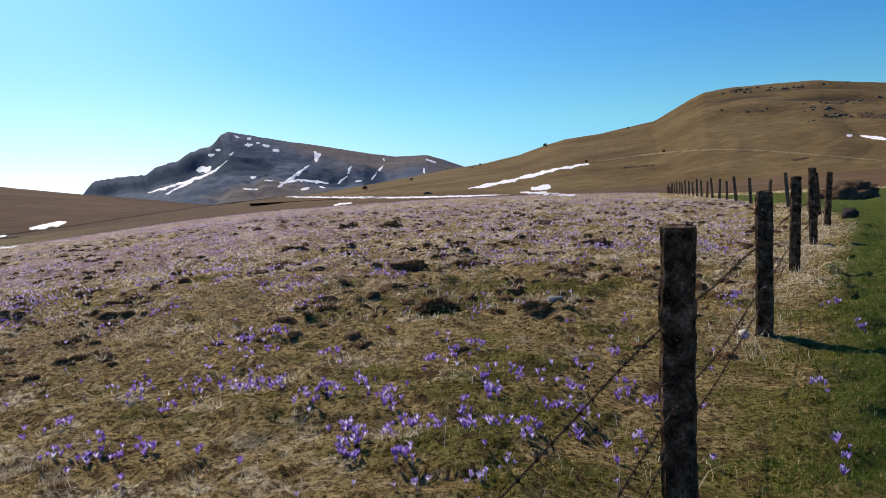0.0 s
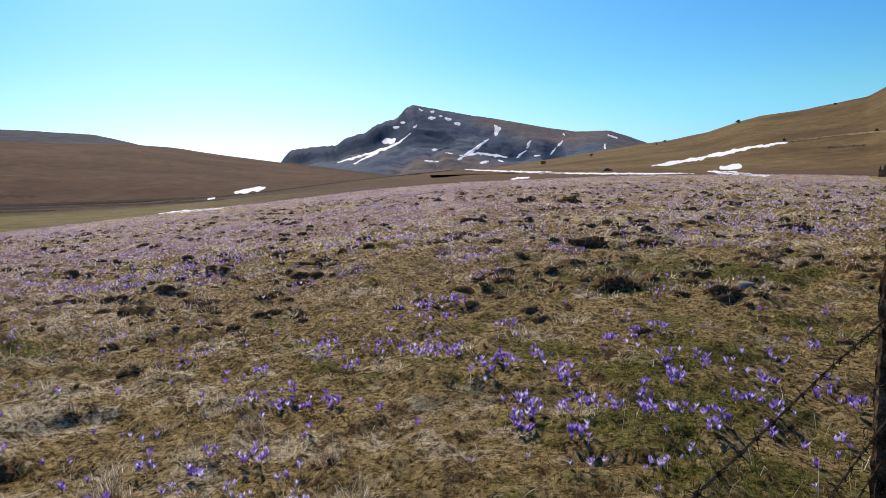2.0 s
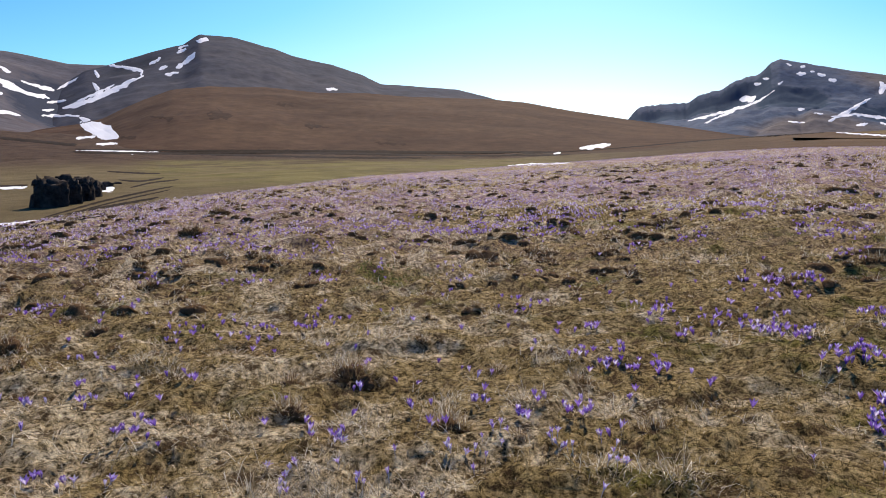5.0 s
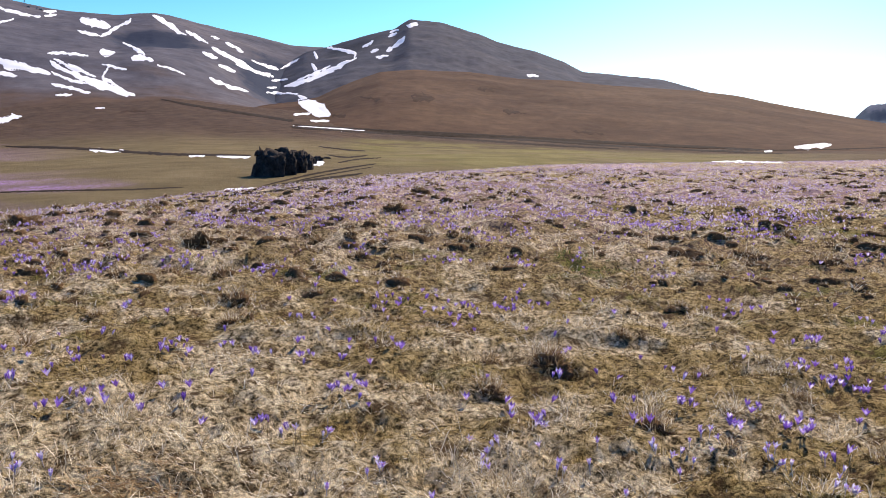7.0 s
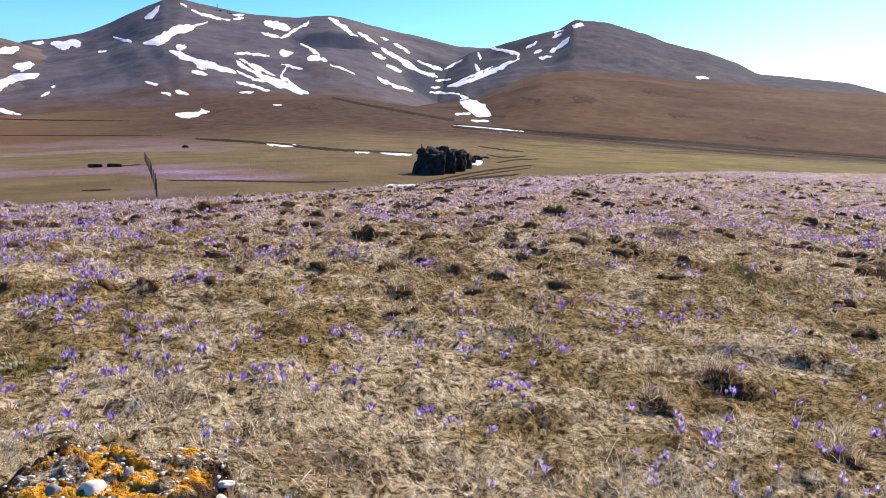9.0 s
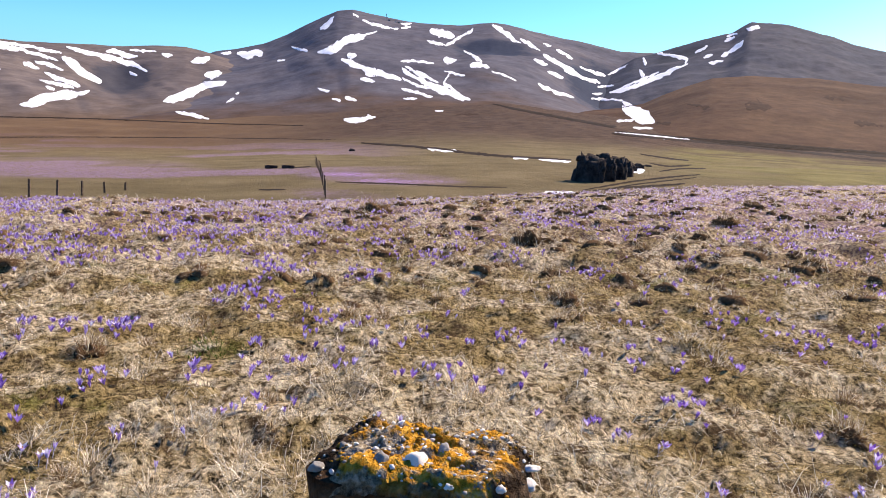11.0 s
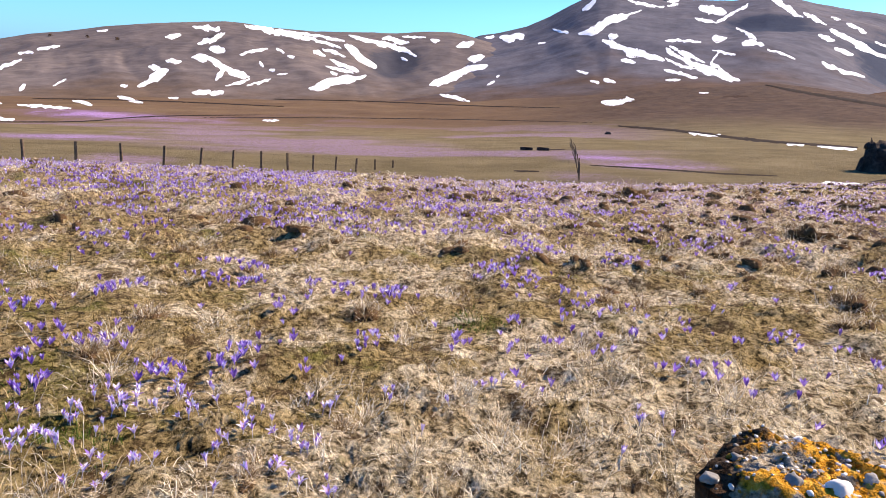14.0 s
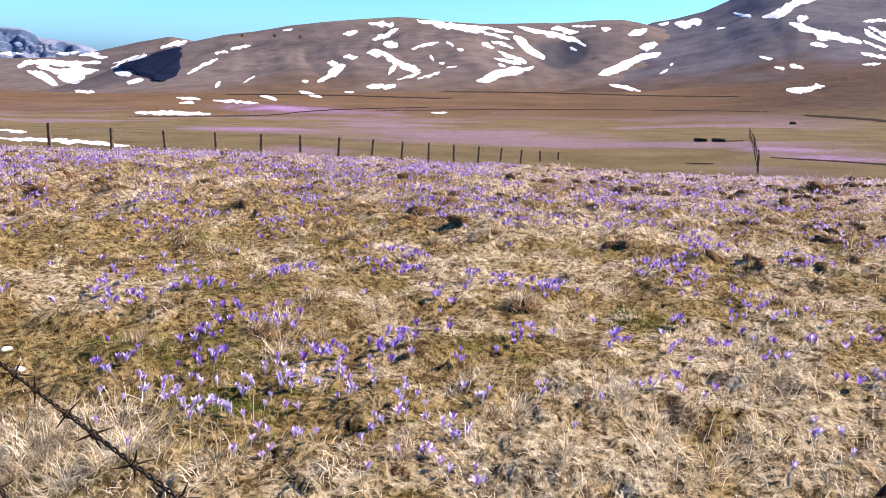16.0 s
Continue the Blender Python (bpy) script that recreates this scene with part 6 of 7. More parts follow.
# low brown hummocks all over the field, each a root mound with hanging blades
def hummocks(count, r0, r1, power, low, high, label):
    x, y = scatter(count, r0, r1, -26, 142, power)
    thick = 0.55 * fbm(x * 0.4, y * 0.4, 3, 55) + 0.45 * vnoise(x * 1.6, y * 1.6, 57)
    keep = inside(x, y) & (fence_side(x, y) < -0.2) & (thick > 0.48 - 0.035 * smooth(50, 62, bearing(x, y)) + 0.14 * smooth(92, 110, bearing(x, y))) & (np.hypot(x - x0, y - y0) > 1.2)
    x, y = x[keep], y[keep]
    n, m = len(x), 9
    size = (low + (high - low) * rng.random(n) ** 2) * (0.6 + 0.4 * smooth(6, 10, np.hypot(x, y)))
    a = np.linspace(0, 2 * np.pi, m, endpoint=False)[None] + rng.uniform(0, 6.28, n)[:, None]
    ground_z = land(x, y)[0]
    long_way, stretch = rng.uniform(0, 3.14, n), rng.uniform(0.55, 0.95, n)
    rings = []
    for s, h in ((1.15, -0.25), (0.85, 0.26), (0.45, 0.42)):
        k = size[:, None] * s * rng.uniform(0.5, 1.4, (n, m))
        u, w = np.cos(a) * k * 1.2, np.sin(a) * k * stretch[:, None]
        c, q = np.cos(long_way)[:, None], np.sin(long_way)[:, None]
        rings.append(np.stack([x[:, None] + c * u - q * w, y[:, None] + q * u + c * w, size[:, None] * h * rng.uniform(0.7, 1.25, (n, m))], -1))
    top = np.stack([x + rng.normal(0, 0.2, n) * size, y, size * rng.uniform(0.35, 0.55, n)], -1)[:, None]
    v = np.concatenate(rings + [top], 1)
    v[..., 2] += ground_z[:, None]
    i = np.arange(m)
    j = (i + 1) % m
    quads = np.concatenate([np.stack([i + q * m, j + q * m, j + q * m + m, i + q * m + m], -1) for q in (0, 1)])
    tris = np.stack([i + 2 * m, j + 2 * m, np.full(m, 3 * m)], -1)
    base = (np.arange(n) * (3 * m + 1))[:, None, None]
    tagged(new("hummocks", mesh("hummocks", v.reshape(-1, 3), [(base + quads).reshape(-1, 4), (base + tris).reshape(-1, 3)], HUMUS)), label, "hummocks", kind="stuff")
    for reps, mat, what in ((28, DARKTUFT, "brown"), (16, STRAW, "bleached")):
        a, s = rng.uniform(0, 6.28, n * reps), np.sqrt(rng.random(n * reps)) * (1.1 if mat is DARKTUFT else 0.8)
        if mat is STRAW:
            a = np.repeat(np.arctan2(y, x), reps) + rng.normal(0, 1.1, n * reps)
        sz = np.repeat(size, reps)
        px, py = np.repeat(x, reps) + np.cos(a) * s * sz, np.repeat(y, reps) + np.sin(a) * s * sz * 0.8
        pz = np.repeat(ground_z, reps) + sz * 0.42 * np.sqrt(np.maximum(1 - s * s, 0.02)) - 0.004
        vv, qq, tt = blades(px, py, pz, (0.02 + sz * rng.uniform(0.5, 1.2, n * reps)), (0.002 + np.hypot(px, py) * 0.00035) * rng.uniform(0.7, 1.3, n * reps), np.clip(0.8 + s * 0.6 + rng.normal(0, 0.3, n * reps), 0.1, 1.7), a + rng.normal(0, 0.8, n * reps), 0.6)
        tagged(new("hummock_grass", mesh("hummock_grass", vv, [qq, tt], mat, shade=False)), what + " grass hanging over the hummocks", "grass", kind="stuff")


hummocks(11500, 5.5, 42, 0.85, 0.04, 0.14, "brown hummocks between the crocuses")
# ragged bursts of long bleached grass
def straw_burst(px, py, k=260):
    a = rng.uniform(0, 6.28, k)
    s = np.abs(rng.normal(0, 0.13, k))
    x, y = px + np.cos(a) * s, py + np.sin(a) * s * 0.7
    lay("straw_tuft", "tall ragged burst of bleached straw grass", STRAW, x, y, rng.uniform(0.03, 0.09, k) + 0.08 * rng.random(k) ** 3, rng.uniform(0.0014, 0.0032, k) * (0.8 + 0.08 * math.hypot(px, py)),
        np.clip(rng.normal(1.05, 0.35, k), 0.1, 1.5), a + rng.normal(0, 1.3, k), 0.5)


straw_burst(-2.17, -2.25, 420)
straw_burst(-2.13, -2.04, 420)
straw_burst(-2.06, -1.82, 420)
straw_burst(-1.99, -2.09, 420)
straw_burst(-2.12, -1.77, 420)
straw_burst(-1.98, -1.88, 420)
straw_burst(-2.07, -2.09, 420)
straw_burst(-2.22, -2.01, 420)
straw_burst(-1.88, 7.11)
straw_burst(-0.57, 5.46)
straw_burst(-1.17, 5.17)
straw_burst(-0.77, 5.76)
straw_burst(-0.44, 6.14)
straw_burst(1.35, 8.25)
straw_burst(-0.32, 3.89)
straw_burst(4.03, 10.36)
straw_burst(2.28, 11.21)
straw_burst(-2.31, 4.01)
straw_burst(-1.68, 3.47)
straw_burst(-3.62, 3.86)
straw_burst(-3.29, 4.83)
straw_burst(-1.39, 2.77)
straw_burst(-1.10, 2.83)
straw_burst(-3.93, 4.45)
straw_burst(-2.44, 3.11)
straw_burst(-2.06, 3.27)
straw_burst(-3.50, 3.34)
straw_burst(-2.35, 1.77)
straw_burst(-2.23, 1.89)
straw_burst(-2.13, 1.98)
straw_burst(-4.11, 2.55)
straw_burst(-5.71, 2.16)
straw_burst(-3.96, 3.63)
straw_burst(-2.57, 1.28)
straw_burst(-4.43, 2.53)
straw_burst(-3.26, -0.36)
straw_burst(-2.86, 0.00)
straw_burst(-3.12, -0.20)
straw_burst(-3.81, 0.82)
straw_burst(-3.50, 0.82)
straw_burst(-4.28, 0.20)
straw_burst(-5.26, -0.54)
straw_burst(-7.62, 0.09)
straw_burst(-3.74, 0.32)
straw_burst(-6.34, -2.75)
straw_burst(-3.66, -2.06)
straw_burst(-3.95, -1.68)
straw_burst(-5.05, -3.36)
straw_burst(-3.17, -1.83)
straw_burst(-4.15, -0.71)
straw_burst(-2.66, -0.47)
straw_burst(-2.27, -1.91)
straw_burst(-2.19, -1.77)
straw_burst(-2.23, -1.52)
straw_burst(-3.20, -0.95)
straw_burst(-3.04, -0.72)
# many smaller tussocks, joined
x, y = scatter(7000, 5.0, 75, -22, 142, 1.05)
keep = inside(x, y) & (fence_side(x, y) < 0.2) & (fbm(x * 0.3, y * 0.3, 2, 33) > 0.42)
x, y = x[keep], y[keep]
n, reps = len(x), 18
size = rng.uniform(0.045, 0.13, n) * (0.8 + 0.5 * smooth(5, 20, np.hypot(x, y)))
a, s = rng.uniform(0, 6.28, n * reps), np.sqrt(rng.random(n * reps))
sz = np.repeat(size, reps)
px, py = np.repeat(x, reps) + np.cos(a) * s * sz * 0.7, np.repeat(y, reps) + np.sin(a) * s * sz * 0.6
z = np.repeat(land(x, y)[0], reps) + sz * 0.35 * np.sqrt(1 - s * s) - 0.01
v, quads, tris = blades(px, py, z, sz * rng.uniform(0.5, 1.0, n * reps), (0.003 + np.hypot(px, py) * 0.0004) * rng.uniform(0.7, 1.3, n * reps), np.clip(0.55 + s * 0.9 + rng.normal(0, 0.2, n * reps), 0, 1.7), a + rng.normal(0, 0.7, n * reps), 0.5)
pale = np.repeat(vnoise(x * 0.9, y * 0.9, 91) + rng.normal(0, 0.12, n) > 0.5, reps)
for mat, sel, label in ((DARKTUFT, ~pale, "small brown grass tussocks all over the field"), (STRAW, pale, "small bleached grass tussocks all over the field")):
    k = int(sel.sum())
    tagged(new("small_tussocks", mesh("small_tussocks", v.reshape(-1, 5, 3)[sel].reshape(-1, 3), [quads[:k], tris[:k]], mat, shade=False)), label, "tussocks", kind="stuff")


# ---- crocuses ----
def petal(length, width, flare, tilt, turn, cup, segments=3):
    """One pointed petal rising from the throat, bowed outwards."""
    rows = []
    for i in range(segments + 1):
        s = i / segments
        w = width * math.sin(math.pi * (0.12 + 0.86 * s) ** 0.85) * 0.5
        lean = tilt + flare * s * s
        rows.append((0.003 + math.sin(lean) * length * s, w, math.cos(lean * 0.8) * length * s))
    c, q = math.cos(turn), math.sin(turn)
    verts = []
    for out, w, z in rows:
        for k in (-1, 0, 1):
            o = out - (abs(k) * cup * w)
            verts.append((c * o - q * k * w, q * o + c * k * w, z))
    return np.array(verts), grid_faces(segments + 1, 3)


def blossom_mesh(seed, open_):
    rnd = random.Random(seed)
    pieces = []
    for k in range(6):
        inner = k % 2
        pieces.append(petal(rnd.uniform(0.032, 0.04), rnd.uniform(0.014, 0.018), open_ * rnd.uniform(0.7, 1.2), 0.2 + open_ * 0.4 + 0.07 * (1 - inner), k * math.pi / 3 + rnd.uniform(-0.12, 0.12), 0.35))
    v, f = joined(pieces)
    return mesh("blossom", v, f, PETAL)


BLOSSOMS = [blossom_mesh(k, o) for k, o in enumerate((0.02, 0.06, 0.12, 0.2, 0.3, 0.42))]
vv, ff = tube(np.array([(0, 0, -0.05), (0.001, 0, -0.02), (0, 0, 0.004)]), [0.0016, 0.0018, 0.003], 5)
TUBE = mesh("tube", vv, ff, STEM)
vv, ff = tube(np.array([(0, 0, 0.0), (0, 0, 0.015), (0.001, 0, 0.024)]), [0.0008, 0.001, 0.0018], 4)
STYLE = mesh("stigma", vv, ff, STIGMA)

BEDS = []


def bed(x, y, radius, count):
    """A clump of crocuses around a place of the plan."""
    k = int(count * (1 + 0.5 * float(smooth(5, 8, math.hypot(x, y)))) * (1.3 + 0.9 * float(smooth(32, 12, bearing(x, y)))) + 0.5)
    a, s = rng.uniform(0, 6.28, k), rng.random(k) ** 0.7
    far_, side_ = np.cos(a) * s * radius * 2.2, np.sin(a) * s * radius * 1.1
    d = math.hypot(x, y)
    BEDS.append(np.stack([x + (x * far_ - y * side_) / d, y + (y * far_ + x * side_) / d], -1))


bed(-1.34, 5.22, 0.14, 8)
bed(-1.17, 5.17, 0.09, 4)
bed(-1.76, 6.60, 0.32, 16)
bed(-1.56, 6.83, 0.12, 6)
bed(-0.78, 4.73, 0.11, 8)
bed(-0.85, 4.42, 0.08, 5)
bed(-0.57, 4.02, 0.11, 8)
bed(-0.53, 3.77, 0.09, 8)
bed(-0.42, 4.49, 0.12, 10)
bed(-0.58, 4.88, 0.09, 6)
bed(-0.35, 3.98, 0.05, 4)
bed(-0.23, 4.04, 0.07, 6)
bed(-0.25, 3.56, 0.06, 5)
bed(-0.10, 4.11, 0.05, 3)
bed(0.05, 4.23, 0.05, 3)
bed(0.07, 3.95, 0.05, 5)
bed(0.23, 4.53, 0.07, 9)
bed(0.23, 3.89, 0.07, 4)
bed(0.25, 4.90, 0.09, 4)
bed(0.01, 5.63, 0.15, 8)
bed(-0.14, 5.50, 0.07, 4)
bed(0.23, 5.77, 0.10, 4)
bed(0.41, 4.81, 0.06, 4)
bed(0.58, 4.86, 0.05, 2)
bed(0.53, 4.27, 0.08, 4)
bed(0.38, 3.70, 0.07, 6)
bed(0.65, 4.21, 0.09, 5)
bed(0.64, 3.93, 0.05, 3)
bed(0.75, 4.70, 0.05, 3)
bed(0.91, 5.17, 0.05, 2)
bed(1.25, 5.71, 0.08, 4)
bed(1.66, 7.03, 0.05, 2)
bed(1.09, 4.73, 0.11, 6)
bed(1.18, 4.54, 0.08, 5)
bed(0.96, 3.90, 0.05, 2)
bed(0.08, 3.27, 0.05, 4)
bed(-0.18, 3.26, 0.05, 2)
bed(0.23, 3.43, 0.05, 2)
bed(-2.09, 10.47, 0.46, 22)
bed(-1.55, 8.44, 0.22, 8)
bed(1.00, 12.88, 0.33, 16)
bed(-0.78, 10.67, 0.27, 14)
bed(-0.92, 5.89, 0.10, 5)
bed(0.38, 7.57, 0.10, 3)
bed(4.63, 12.60, 0.34, 16)
bed(3.00, 7.90, 0.15, 6)
bed(4.70, 13.59, 0.25, 8)
bed(4.24, 15.36, 0.27, 8)
bed(1.90, 3.71, 0.05, 2)
bed(1.84, 3.52, 0.05, 1)
bed(1.69, 3.29, 0.05, 1)
bed(2.35, 4.84, 0.07, 3)
bed(3.41, 6.28, 0.06, 3)
bed(3.66, 7.24, 0.08, 3)
bed(-3.00, 3.33, 0.05, 1)
bed(-7.45, 9.62, 0.57, 36)
bed(-10.01, 14.32, 0.59, 14)
bed(-5.84, 9.64, 0.38, 14)
bed(-6.07, 10.29, 0.41, 10)
bed(-6.79, 7.71, 0.31, 8)
bed(-4.88, 6.43, 0.14, 5)
bed(-5.67, 6.03, 0.07, 3)
bed(-2.21, 3.08, 0.05, 5)
bed(-1.97, 3.06, 0.05, 6)
bed(-2.01, 3.29, 0.05, 3)
bed(-2.24, 2.77, 0.05, 3)
bed(-2.01, 2.61, 0.05, 3)
bed(-1.91, 2.75, 0.08, 6)
bed(-1.68, 2.85, 0.05, 3)
bed(-1.60, 2.85, 0.05, 3)
bed(-1.40, 2.88, 0.06, 5)
bed(-1.80, 3.33, 0.08, 8)
bed(-2.42, 2.79, 0.05, 2)
bed(-2.48, 4.82, 0.06, 4)
bed(-2.15, 4.13, 0.12, 10)
bed(-1.99, 4.18, 0.12, 10)
bed(-1.74, 4.20, 0.08, 8)
bed(-1.51, 3.06, 0.05, 3)
bed(-1.68, 3.61, 0.05, 2)
bed(-3.43, 5.29, 0.14, 6)
bed(-1.36, 3.94, 0.05, 2)
bed(-2.27, 5.39, 0.15, 9)
bed(-1.83, 5.49, 0.15, 8)
bed(-1.48, 5.26, 0.14, 8)
bed(-1.89, 4.96, 0.09, 4)
bed(-2.82, 4.89, 0.05, 1)
bed(-2.89, 3.40, 0.05, 1)
bed(-3.54, 9.60, 0.26, 8)
bed(-7.30, 13.85, 0.53, 12)
bed(-3.88, 8.68, 0.16, 6)
bed(-3.34, 1.88, 0.12, 9)
bed(-2.55, 2.42, 0.05, 5)
bed(-2.46, 2.35, 0.05, 3)
bed(-2.44, 1.99, 0.08, 8)
bed(-2.11, 2.11, 0.05, 3)
bed(-2.53, 1.50, 0.05, 3)
bed(-2.94, 1.50, 0.05, 2)
bed(-3.13, 1.42, 0.05, 2)
bed(-3.27, 1.39, 0.05, 2)
bed(-4.28, 1.77, 0.05, 3)
bed(-4.14, 1.95, 0.12, 7)
bed(-3.99, 2.23, 0.05, 3)
bed(-3.80, 2.47, 0.05, 3)
bed(-4.55, 1.72, 0.05, 2)
bed(-4.49, 3.41, 0.24, 16)
bed(-4.54, 4.04, 0.21, 12)
bed(-5.04, 3.20, 0.20, 8)
bed(-6.87, 2.96, 0.19, 16)
bed(-9.68, 4.80, 0.37, 16)
bed(-7.49, 6.34, 0.25, 10)
bed(-7.53, 6.96, 0.26, 10)
bed(-3.03, 3.06, 0.05, 3)
bed(-3.30, 3.34, 0.08, 4)
bed(-7.71, 4.62, 0.31, 10)
bed(-6.34, 4.74, 0.20, 6)
bed(-8.35, 6.46, 0.36, 12)
bed(-13.91, 7.58, 0.81, 20)
bed(-14.66, 11.76, 0.96, 20)
bed(-5.75, 5.30, 0.17, 6)
bed(-4.88, 2.33, 0.05, 2)
bed(-5.98, 3.38, 0.12, 4)
bed(-2.77, 2.44, 0.05, 2)
bed(-11.23, -0.04, 0.47, 20)
bed(-9.23, -1.11, 0.19, 10)
bed(-7.05, 0.73, 0.15, 10)
bed(-9.08, 1.29, 0.19, 10)
bed(-11.01, 1.15, 0.28, 12)
bed(-9.79, 2.61, 0.26, 12)
bed(-8.06, 2.60, 0.21, 14)
bed(-25.40, 3.85, 1.31, 24)
bed(-5.21, 0.27, 0.11, 10)
bed(-5.70, -0.25, 0.24, 24)
bed(-5.62, -0.02, 0.09, 8)
bed(-6.57, -0.04, 0.14, 10)
bed(-6.80, 0.95, 0.12, 8)
bed(-4.07, -0.41, 0.05, 6)
bed(-4.48, -0.15, 0.08, 4)
bed(-4.22, 0.07, 0.05, 4)
bed(-4.13, -0.14, 0.05, 3)
bed(-4.66, 0.20, 0.05, 2)
bed(-5.00, 0.50, 0.11, 6)
bed(-4.81, 0.90, 0.05, 3)
bed(-4.03, 0.33, 0.07, 4)
bed(-4.32, 0.50, 0.05, 3)
bed(-3.82, 0.57, 0.05, 2)
bed(-3.88, 0.73, 0.05, 2)
bed(-3.77, 0.78, 0.05, 4)
bed(-3.57, 0.90, 0.05, 2)
bed(-4.68, 1.42, 0.10, 10)
bed(-4.61, 1.13, 0.05, 3)
bed(-5.01, 1.10, 0.05, 2)
bed(-6.09, 1.52, 0.05, 3)
bed(-3.84, 1.10, 0.05, 1)
bed(-3.64, 1.12, 0.05, 1)
bed(-3.42, 1.11, 0.05, 1)
bed(-3.43, -0.10, 0.05, 2)
bed(-3.43, -0.17, 0.05, 2)
bed(-3.44, -0.28, 0.05, 2)
bed(-3.56, -0.01, 0.05, 1)
bed(-3.20, 0.34, 0.05, 3)
bed(-9.48, 0.35, 0.24, 10)
bed(-8.20, 1.74, 0.14, 6)
bed(-11.53, -0.92, 0.39, 14)
bed(-2.51, -1.77, 0.08, 10)
bed(-2.84, -2.05, 0.12, 10)
bed(-2.57, -1.99, 0.08, 6)
bed(-2.75, -1.74, 0.05, 5)
bed(-2.83, -1.62, 0.11, 16)
bed(-3.11, -1.59, 0.12, 14)
bed(-3.09, -1.48, 0.05, 5)
bed(-3.19, -1.37, 0.09, 6)
bed(-3.35, -1.41, 0.06, 6)
bed(-3.48, -1.35, 0.08, 8)
bed(-2.87, -1.34, 0.05, 4)
bed(-2.74, -1.10, 0.05, 3)
bed(-2.61, -1.17, 0.05, 2)
bed(-3.01, -1.16, 0.05, 2)
bed(-2.88, -1.11, 0.05, 2)
bed(-2.75, -0.92, 0.05, 3)
bed(-2.72, -0.83, 0.05, 3)
bed(-2.98, -0.84, 0.05, 3)
bed(-3.47, -1.06, 0.05, 2)
bed(-3.81, -0.90, 0.06, 5)
bed(-3.97, -0.83, 0.05, 4)
bed(-3.30, -0.65, 0.05, 2)
bed(-2.96, -0.49, 0.05, 1)
bed(-5.11, -0.85, 0.13, 10)
bed(-4.84, -0.97, 0.12, 10)
bed(-5.26, -1.30, 0.09, 6)
bed(-5.18, -1.50, 0.05, 6)
bed(-4.39, -1.44, 0.08, 6)
bed(-5.20, -2.06, 0.23, 20)
bed(-4.95, -2.04, 0.09, 8)
bed(-5.19, -1.89, 0.09, 8)
bed(-4.60, -2.49, 0.15, 14)
bed(-4.43, -2.53, 0.08, 6)
bed(-3.52, -2.06, 0.13, 12)
bed(-3.48, -2.32, 0.10, 8)
bed(-3.90, -2.75, 0.14, 14)
bed(-4.43, -3.35, 0.14, 8)
bed(-5.58, -4.36, 0.23, 14)
bed(-6.01, -3.41, 0.23, 12)
bed(-3.87, -3.33, 0.13, 10)
bed(-3.57, -2.88, 0.11, 8)
bed(-3.19, -2.23, 0.10, 6)
bed(-2.81, -2.33, 0.05, 3)
bed(-3.33, -2.91, 0.05, 4)
bed(-2.59, -2.30, 0.05, 4)
bed(-7.46, -2.33, 0.32, 26)
bed(-8.69, -2.36, 0.30, 20)
bed(-7.38, -1.74, 0.19, 12)
bed(-8.01, -3.00, 0.28, 16)
bed(-7.29, -3.76, 0.20, 10)
bed(-8.55, -6.34, 0.35, 14)
bed(-6.93, -5.33, 0.29, 12)
bed(-2.35, -1.44, 0.05, 3)
bed(-2.43, -1.33, 0.05, 3)
bed(-2.49, -1.58, 0.05, 3)
bed(-2.59, -2.07, 0.05, 4)
bed(-2.53, -0.88, 0.05, 2)
bed(-2.49, -0.71, 0.05, 2)
bed(-3.03, -2.05, 0.05, 4)
bed(-3.85, -1.27, 0.05, 4)
bed(-9.77, -5.93, 0.57, 14)
bed(-9.86, -4.48, 0.45, 12)
bed(-10.53, -2.44, 0.45, 14)
bed(-10.41, -8.88, 0.57, 14)
near_beds = np.concatenate(BEDS)
near_beds = near_beds[np.hypot(near_beds[:, 0] - x0, near_beds[:, 1] - y0) > 0.35]
loose = np.stack(scatter(380, 1.9, 9, -28, 142, 0.8), -1)
loose = loose[(fence_side(loose[:, 0], loose[:, 1]) < 0.1)]
both = np.concatenate([near_beds, loose])
order = np.argsort(np.hypot(both[:, 0], both[:, 1]))
both = both[order]
SINGLE = 290
zs = land(both[:, 0], both[:, 1])[0]
for k in range(min(SINGLE, len(both))):
    px, py = both[k]
    ob = thing("crocus", pose(px, py, zs[k] + rng.uniform(0.012, 0.034), rng.normal(0, 12), rng.normal(0, 12), rng.uniform(0, 360)), "violet crocus with a pale stem in dry grass", "crocus", "crocuses close by")
    ob.scale = (rng.uniform(0.6, 0.9),) * 3
    part("blossom", BLOSSOMS[k % 6], ob)
    part("stem", TUBE, ob, "whitish stem")
    part("stigma", STYLE, ob)


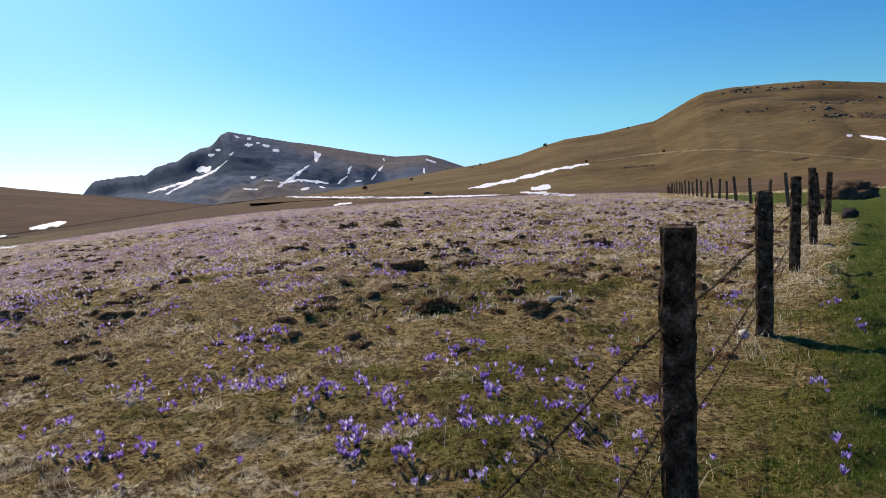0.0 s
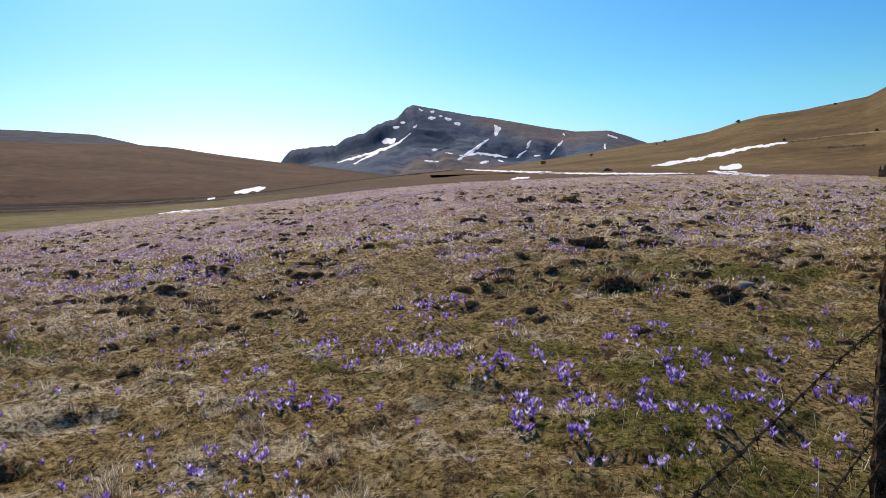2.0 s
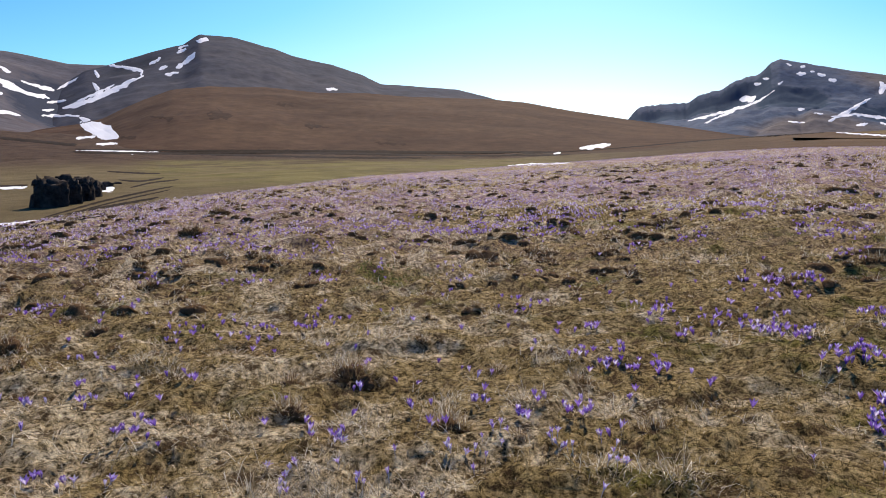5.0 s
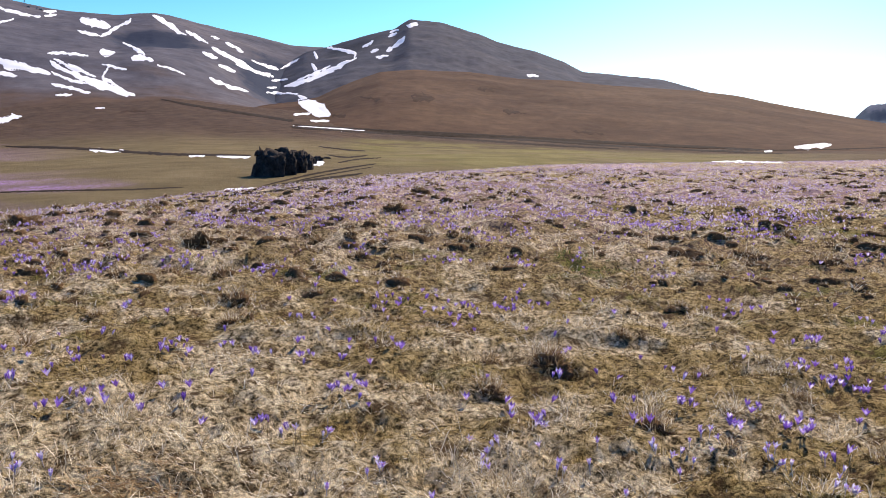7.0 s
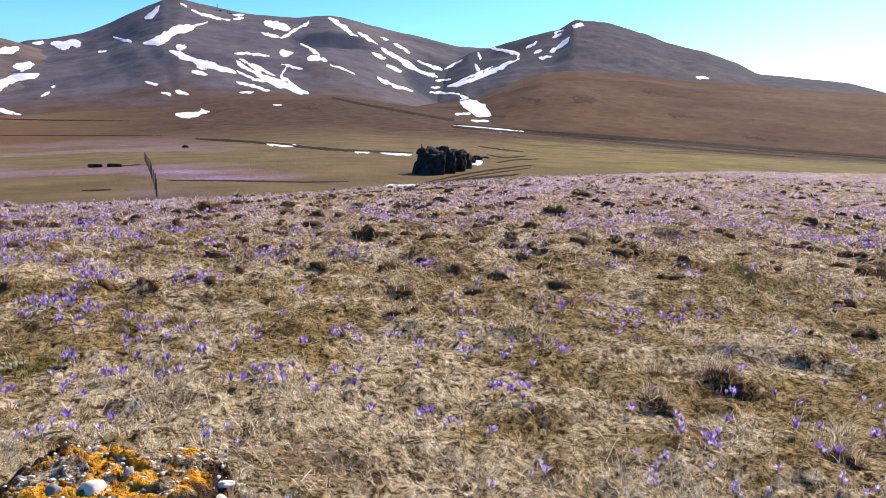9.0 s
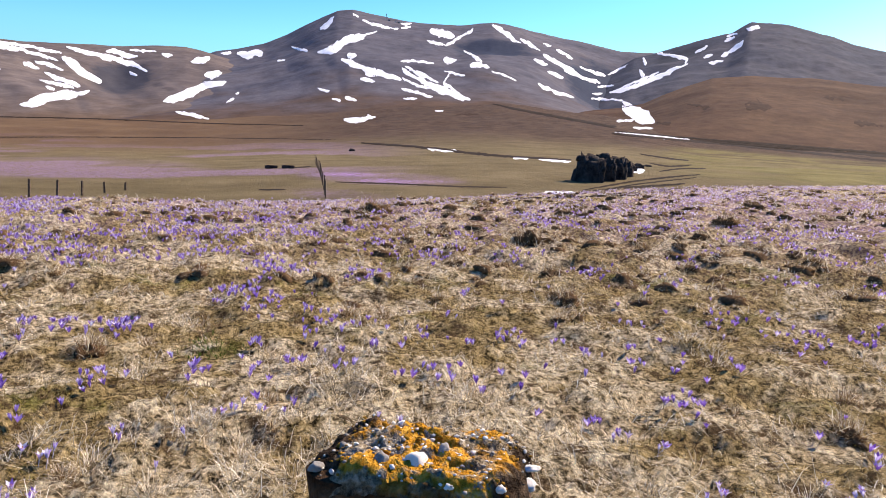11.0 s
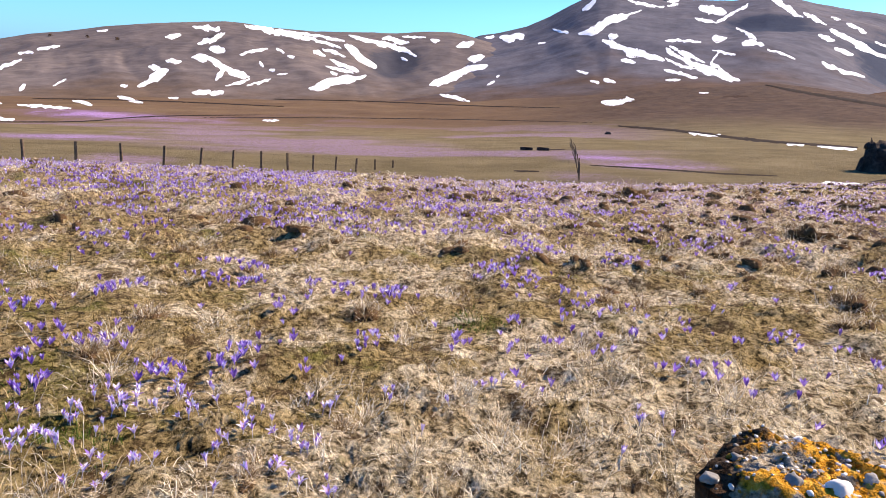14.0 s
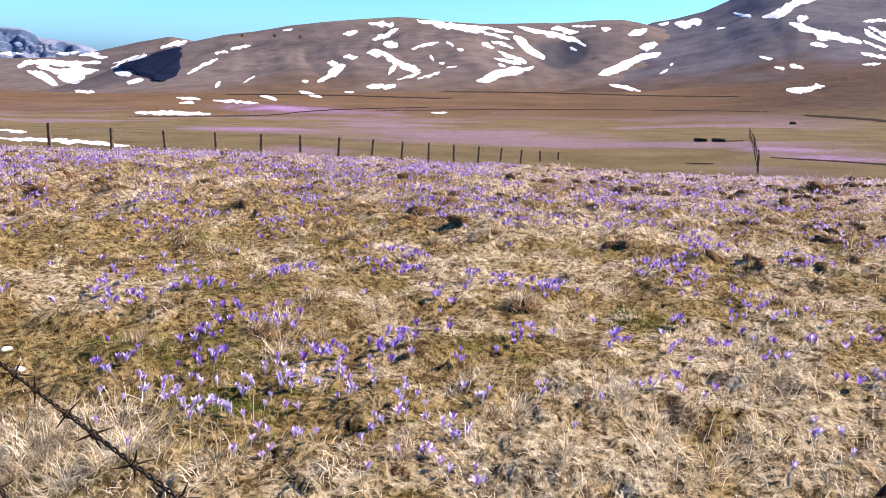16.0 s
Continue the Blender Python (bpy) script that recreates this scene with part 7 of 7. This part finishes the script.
def crocus_field(places, detail, size, name, label, mat=None):
    """Many blossoms as one mesh: pointed petals standing in a cup."""
    n = len(places)
    z = land(places[:, 0], places[:, 1])[0] + rng.uniform(0.012, 0.04, n)
    turn0, open_ = rng.uniform(0, 6.28, n), rng.uniform(0.15, 0.55, n)
    lean_x, lean_y = rng.normal(0, 0.2, n), rng.normal(0, 0.2, n)
    size = size * rng.uniform(0.8, 1.25, n)
    vs, fs = [], []
    for k in range(detail):
        a = turn0 + k * 2 * np.pi / detail
        c, q = np.cos(a), np.sin(a)
        w = size * (0.19 if detail > 4 else 0.3)
        out1, out2 = size * np.sin(open_) * 0.55, size * np.sin(open_ * 1.25)
        z1, z2 = size * np.cos(open_) * 0.6, size * np.cos(open_)
        root = np.stack([0 * c, 0 * c, 0 * c], -1)
        left = np.stack([c * out1 - q * w, q * out1 + c * w, z1], -1)
        right = np.stack([c * out1 + q * w, q * out1 - c * w, z1], -1)
        tip = np.stack([c * out2, q * out2, z2], -1)
        vs.append(np.stack([root, left, tip, right], 1))
        fs.append(np.arange(4)[None, :] + 4 * k)
    v = np.concatenate(vs, 1)
    v[..., 0] += v[..., 2] * lean_x[:, None]
    v[..., 1] += v[..., 2] * lean_y[:, None]
    v += np.stack([places[:, 0], places[:, 1], z], -1)[:, None]
    f = (np.arange(n) * 4 * detail)[:, None, None] + np.concatenate(fs, 0)[None]
    ob = new(name, mesh(name, v.reshape(-1, 3), f.reshape(-1, 4), mat or PETAL, shade=False))
    return tagged(ob, label, "crocuses", kind="stuff")


crocus_field(both[SINGLE:], 6, 0.04, "crocuses", "violet crocuses in loose clumps in the dry grass")


def blooming(n, r0, r1, b0, b1, power, cut, seed):
    x, y = scatter(n, r0, r1, b0, b1, power)
    p = 0.45 * fbm(x * 0.42, y * 0.42, 3, seed) + 0.55 * fbm(x * 1.8, y * 1.8, 3, seed + 3)
    keep = inside(x, y) & (rng.random(n) < (0.06 + 0.94 * smooth(cut + 0.02, cut + 0.1, p))) & (fence_side(x, y) < 0.1) & (np.hypot(x, y) > 10 - 3.5 * smooth(66, 84, bearing(x, y)) + 2 * vnoise(x, y, 3))
    return np.stack([x[keep], y[keep]], -1)


crocus_field(blooming(20000, 6.0, 14, -15, 142, 0.5, 0.48, 81), 5, 0.04, "crocuses", "drifts of violet crocuses in the middle of the field", PETAL)
crocus_field(blooming(95000, 13, 46, -22, 142, 0.7, 0.44, 81), 3, 0.046, "crocuses", "carpet of violet crocuses towards the field edge", PALE_PETAL)
crocus_field(blooming(17000, 11, 46, 102, 142, 0.7, 0.42, 91), 3, 0.046, "crocuses", "dense violet crocus carpet above the snow", PETAL)
crocus_field(blooming(50000, 40, 110, -16, 55, 0.7, 0.43, 81), 3, 0.05, "crocuses", "far lilac carpet of crocuses", PALE_PETAL)
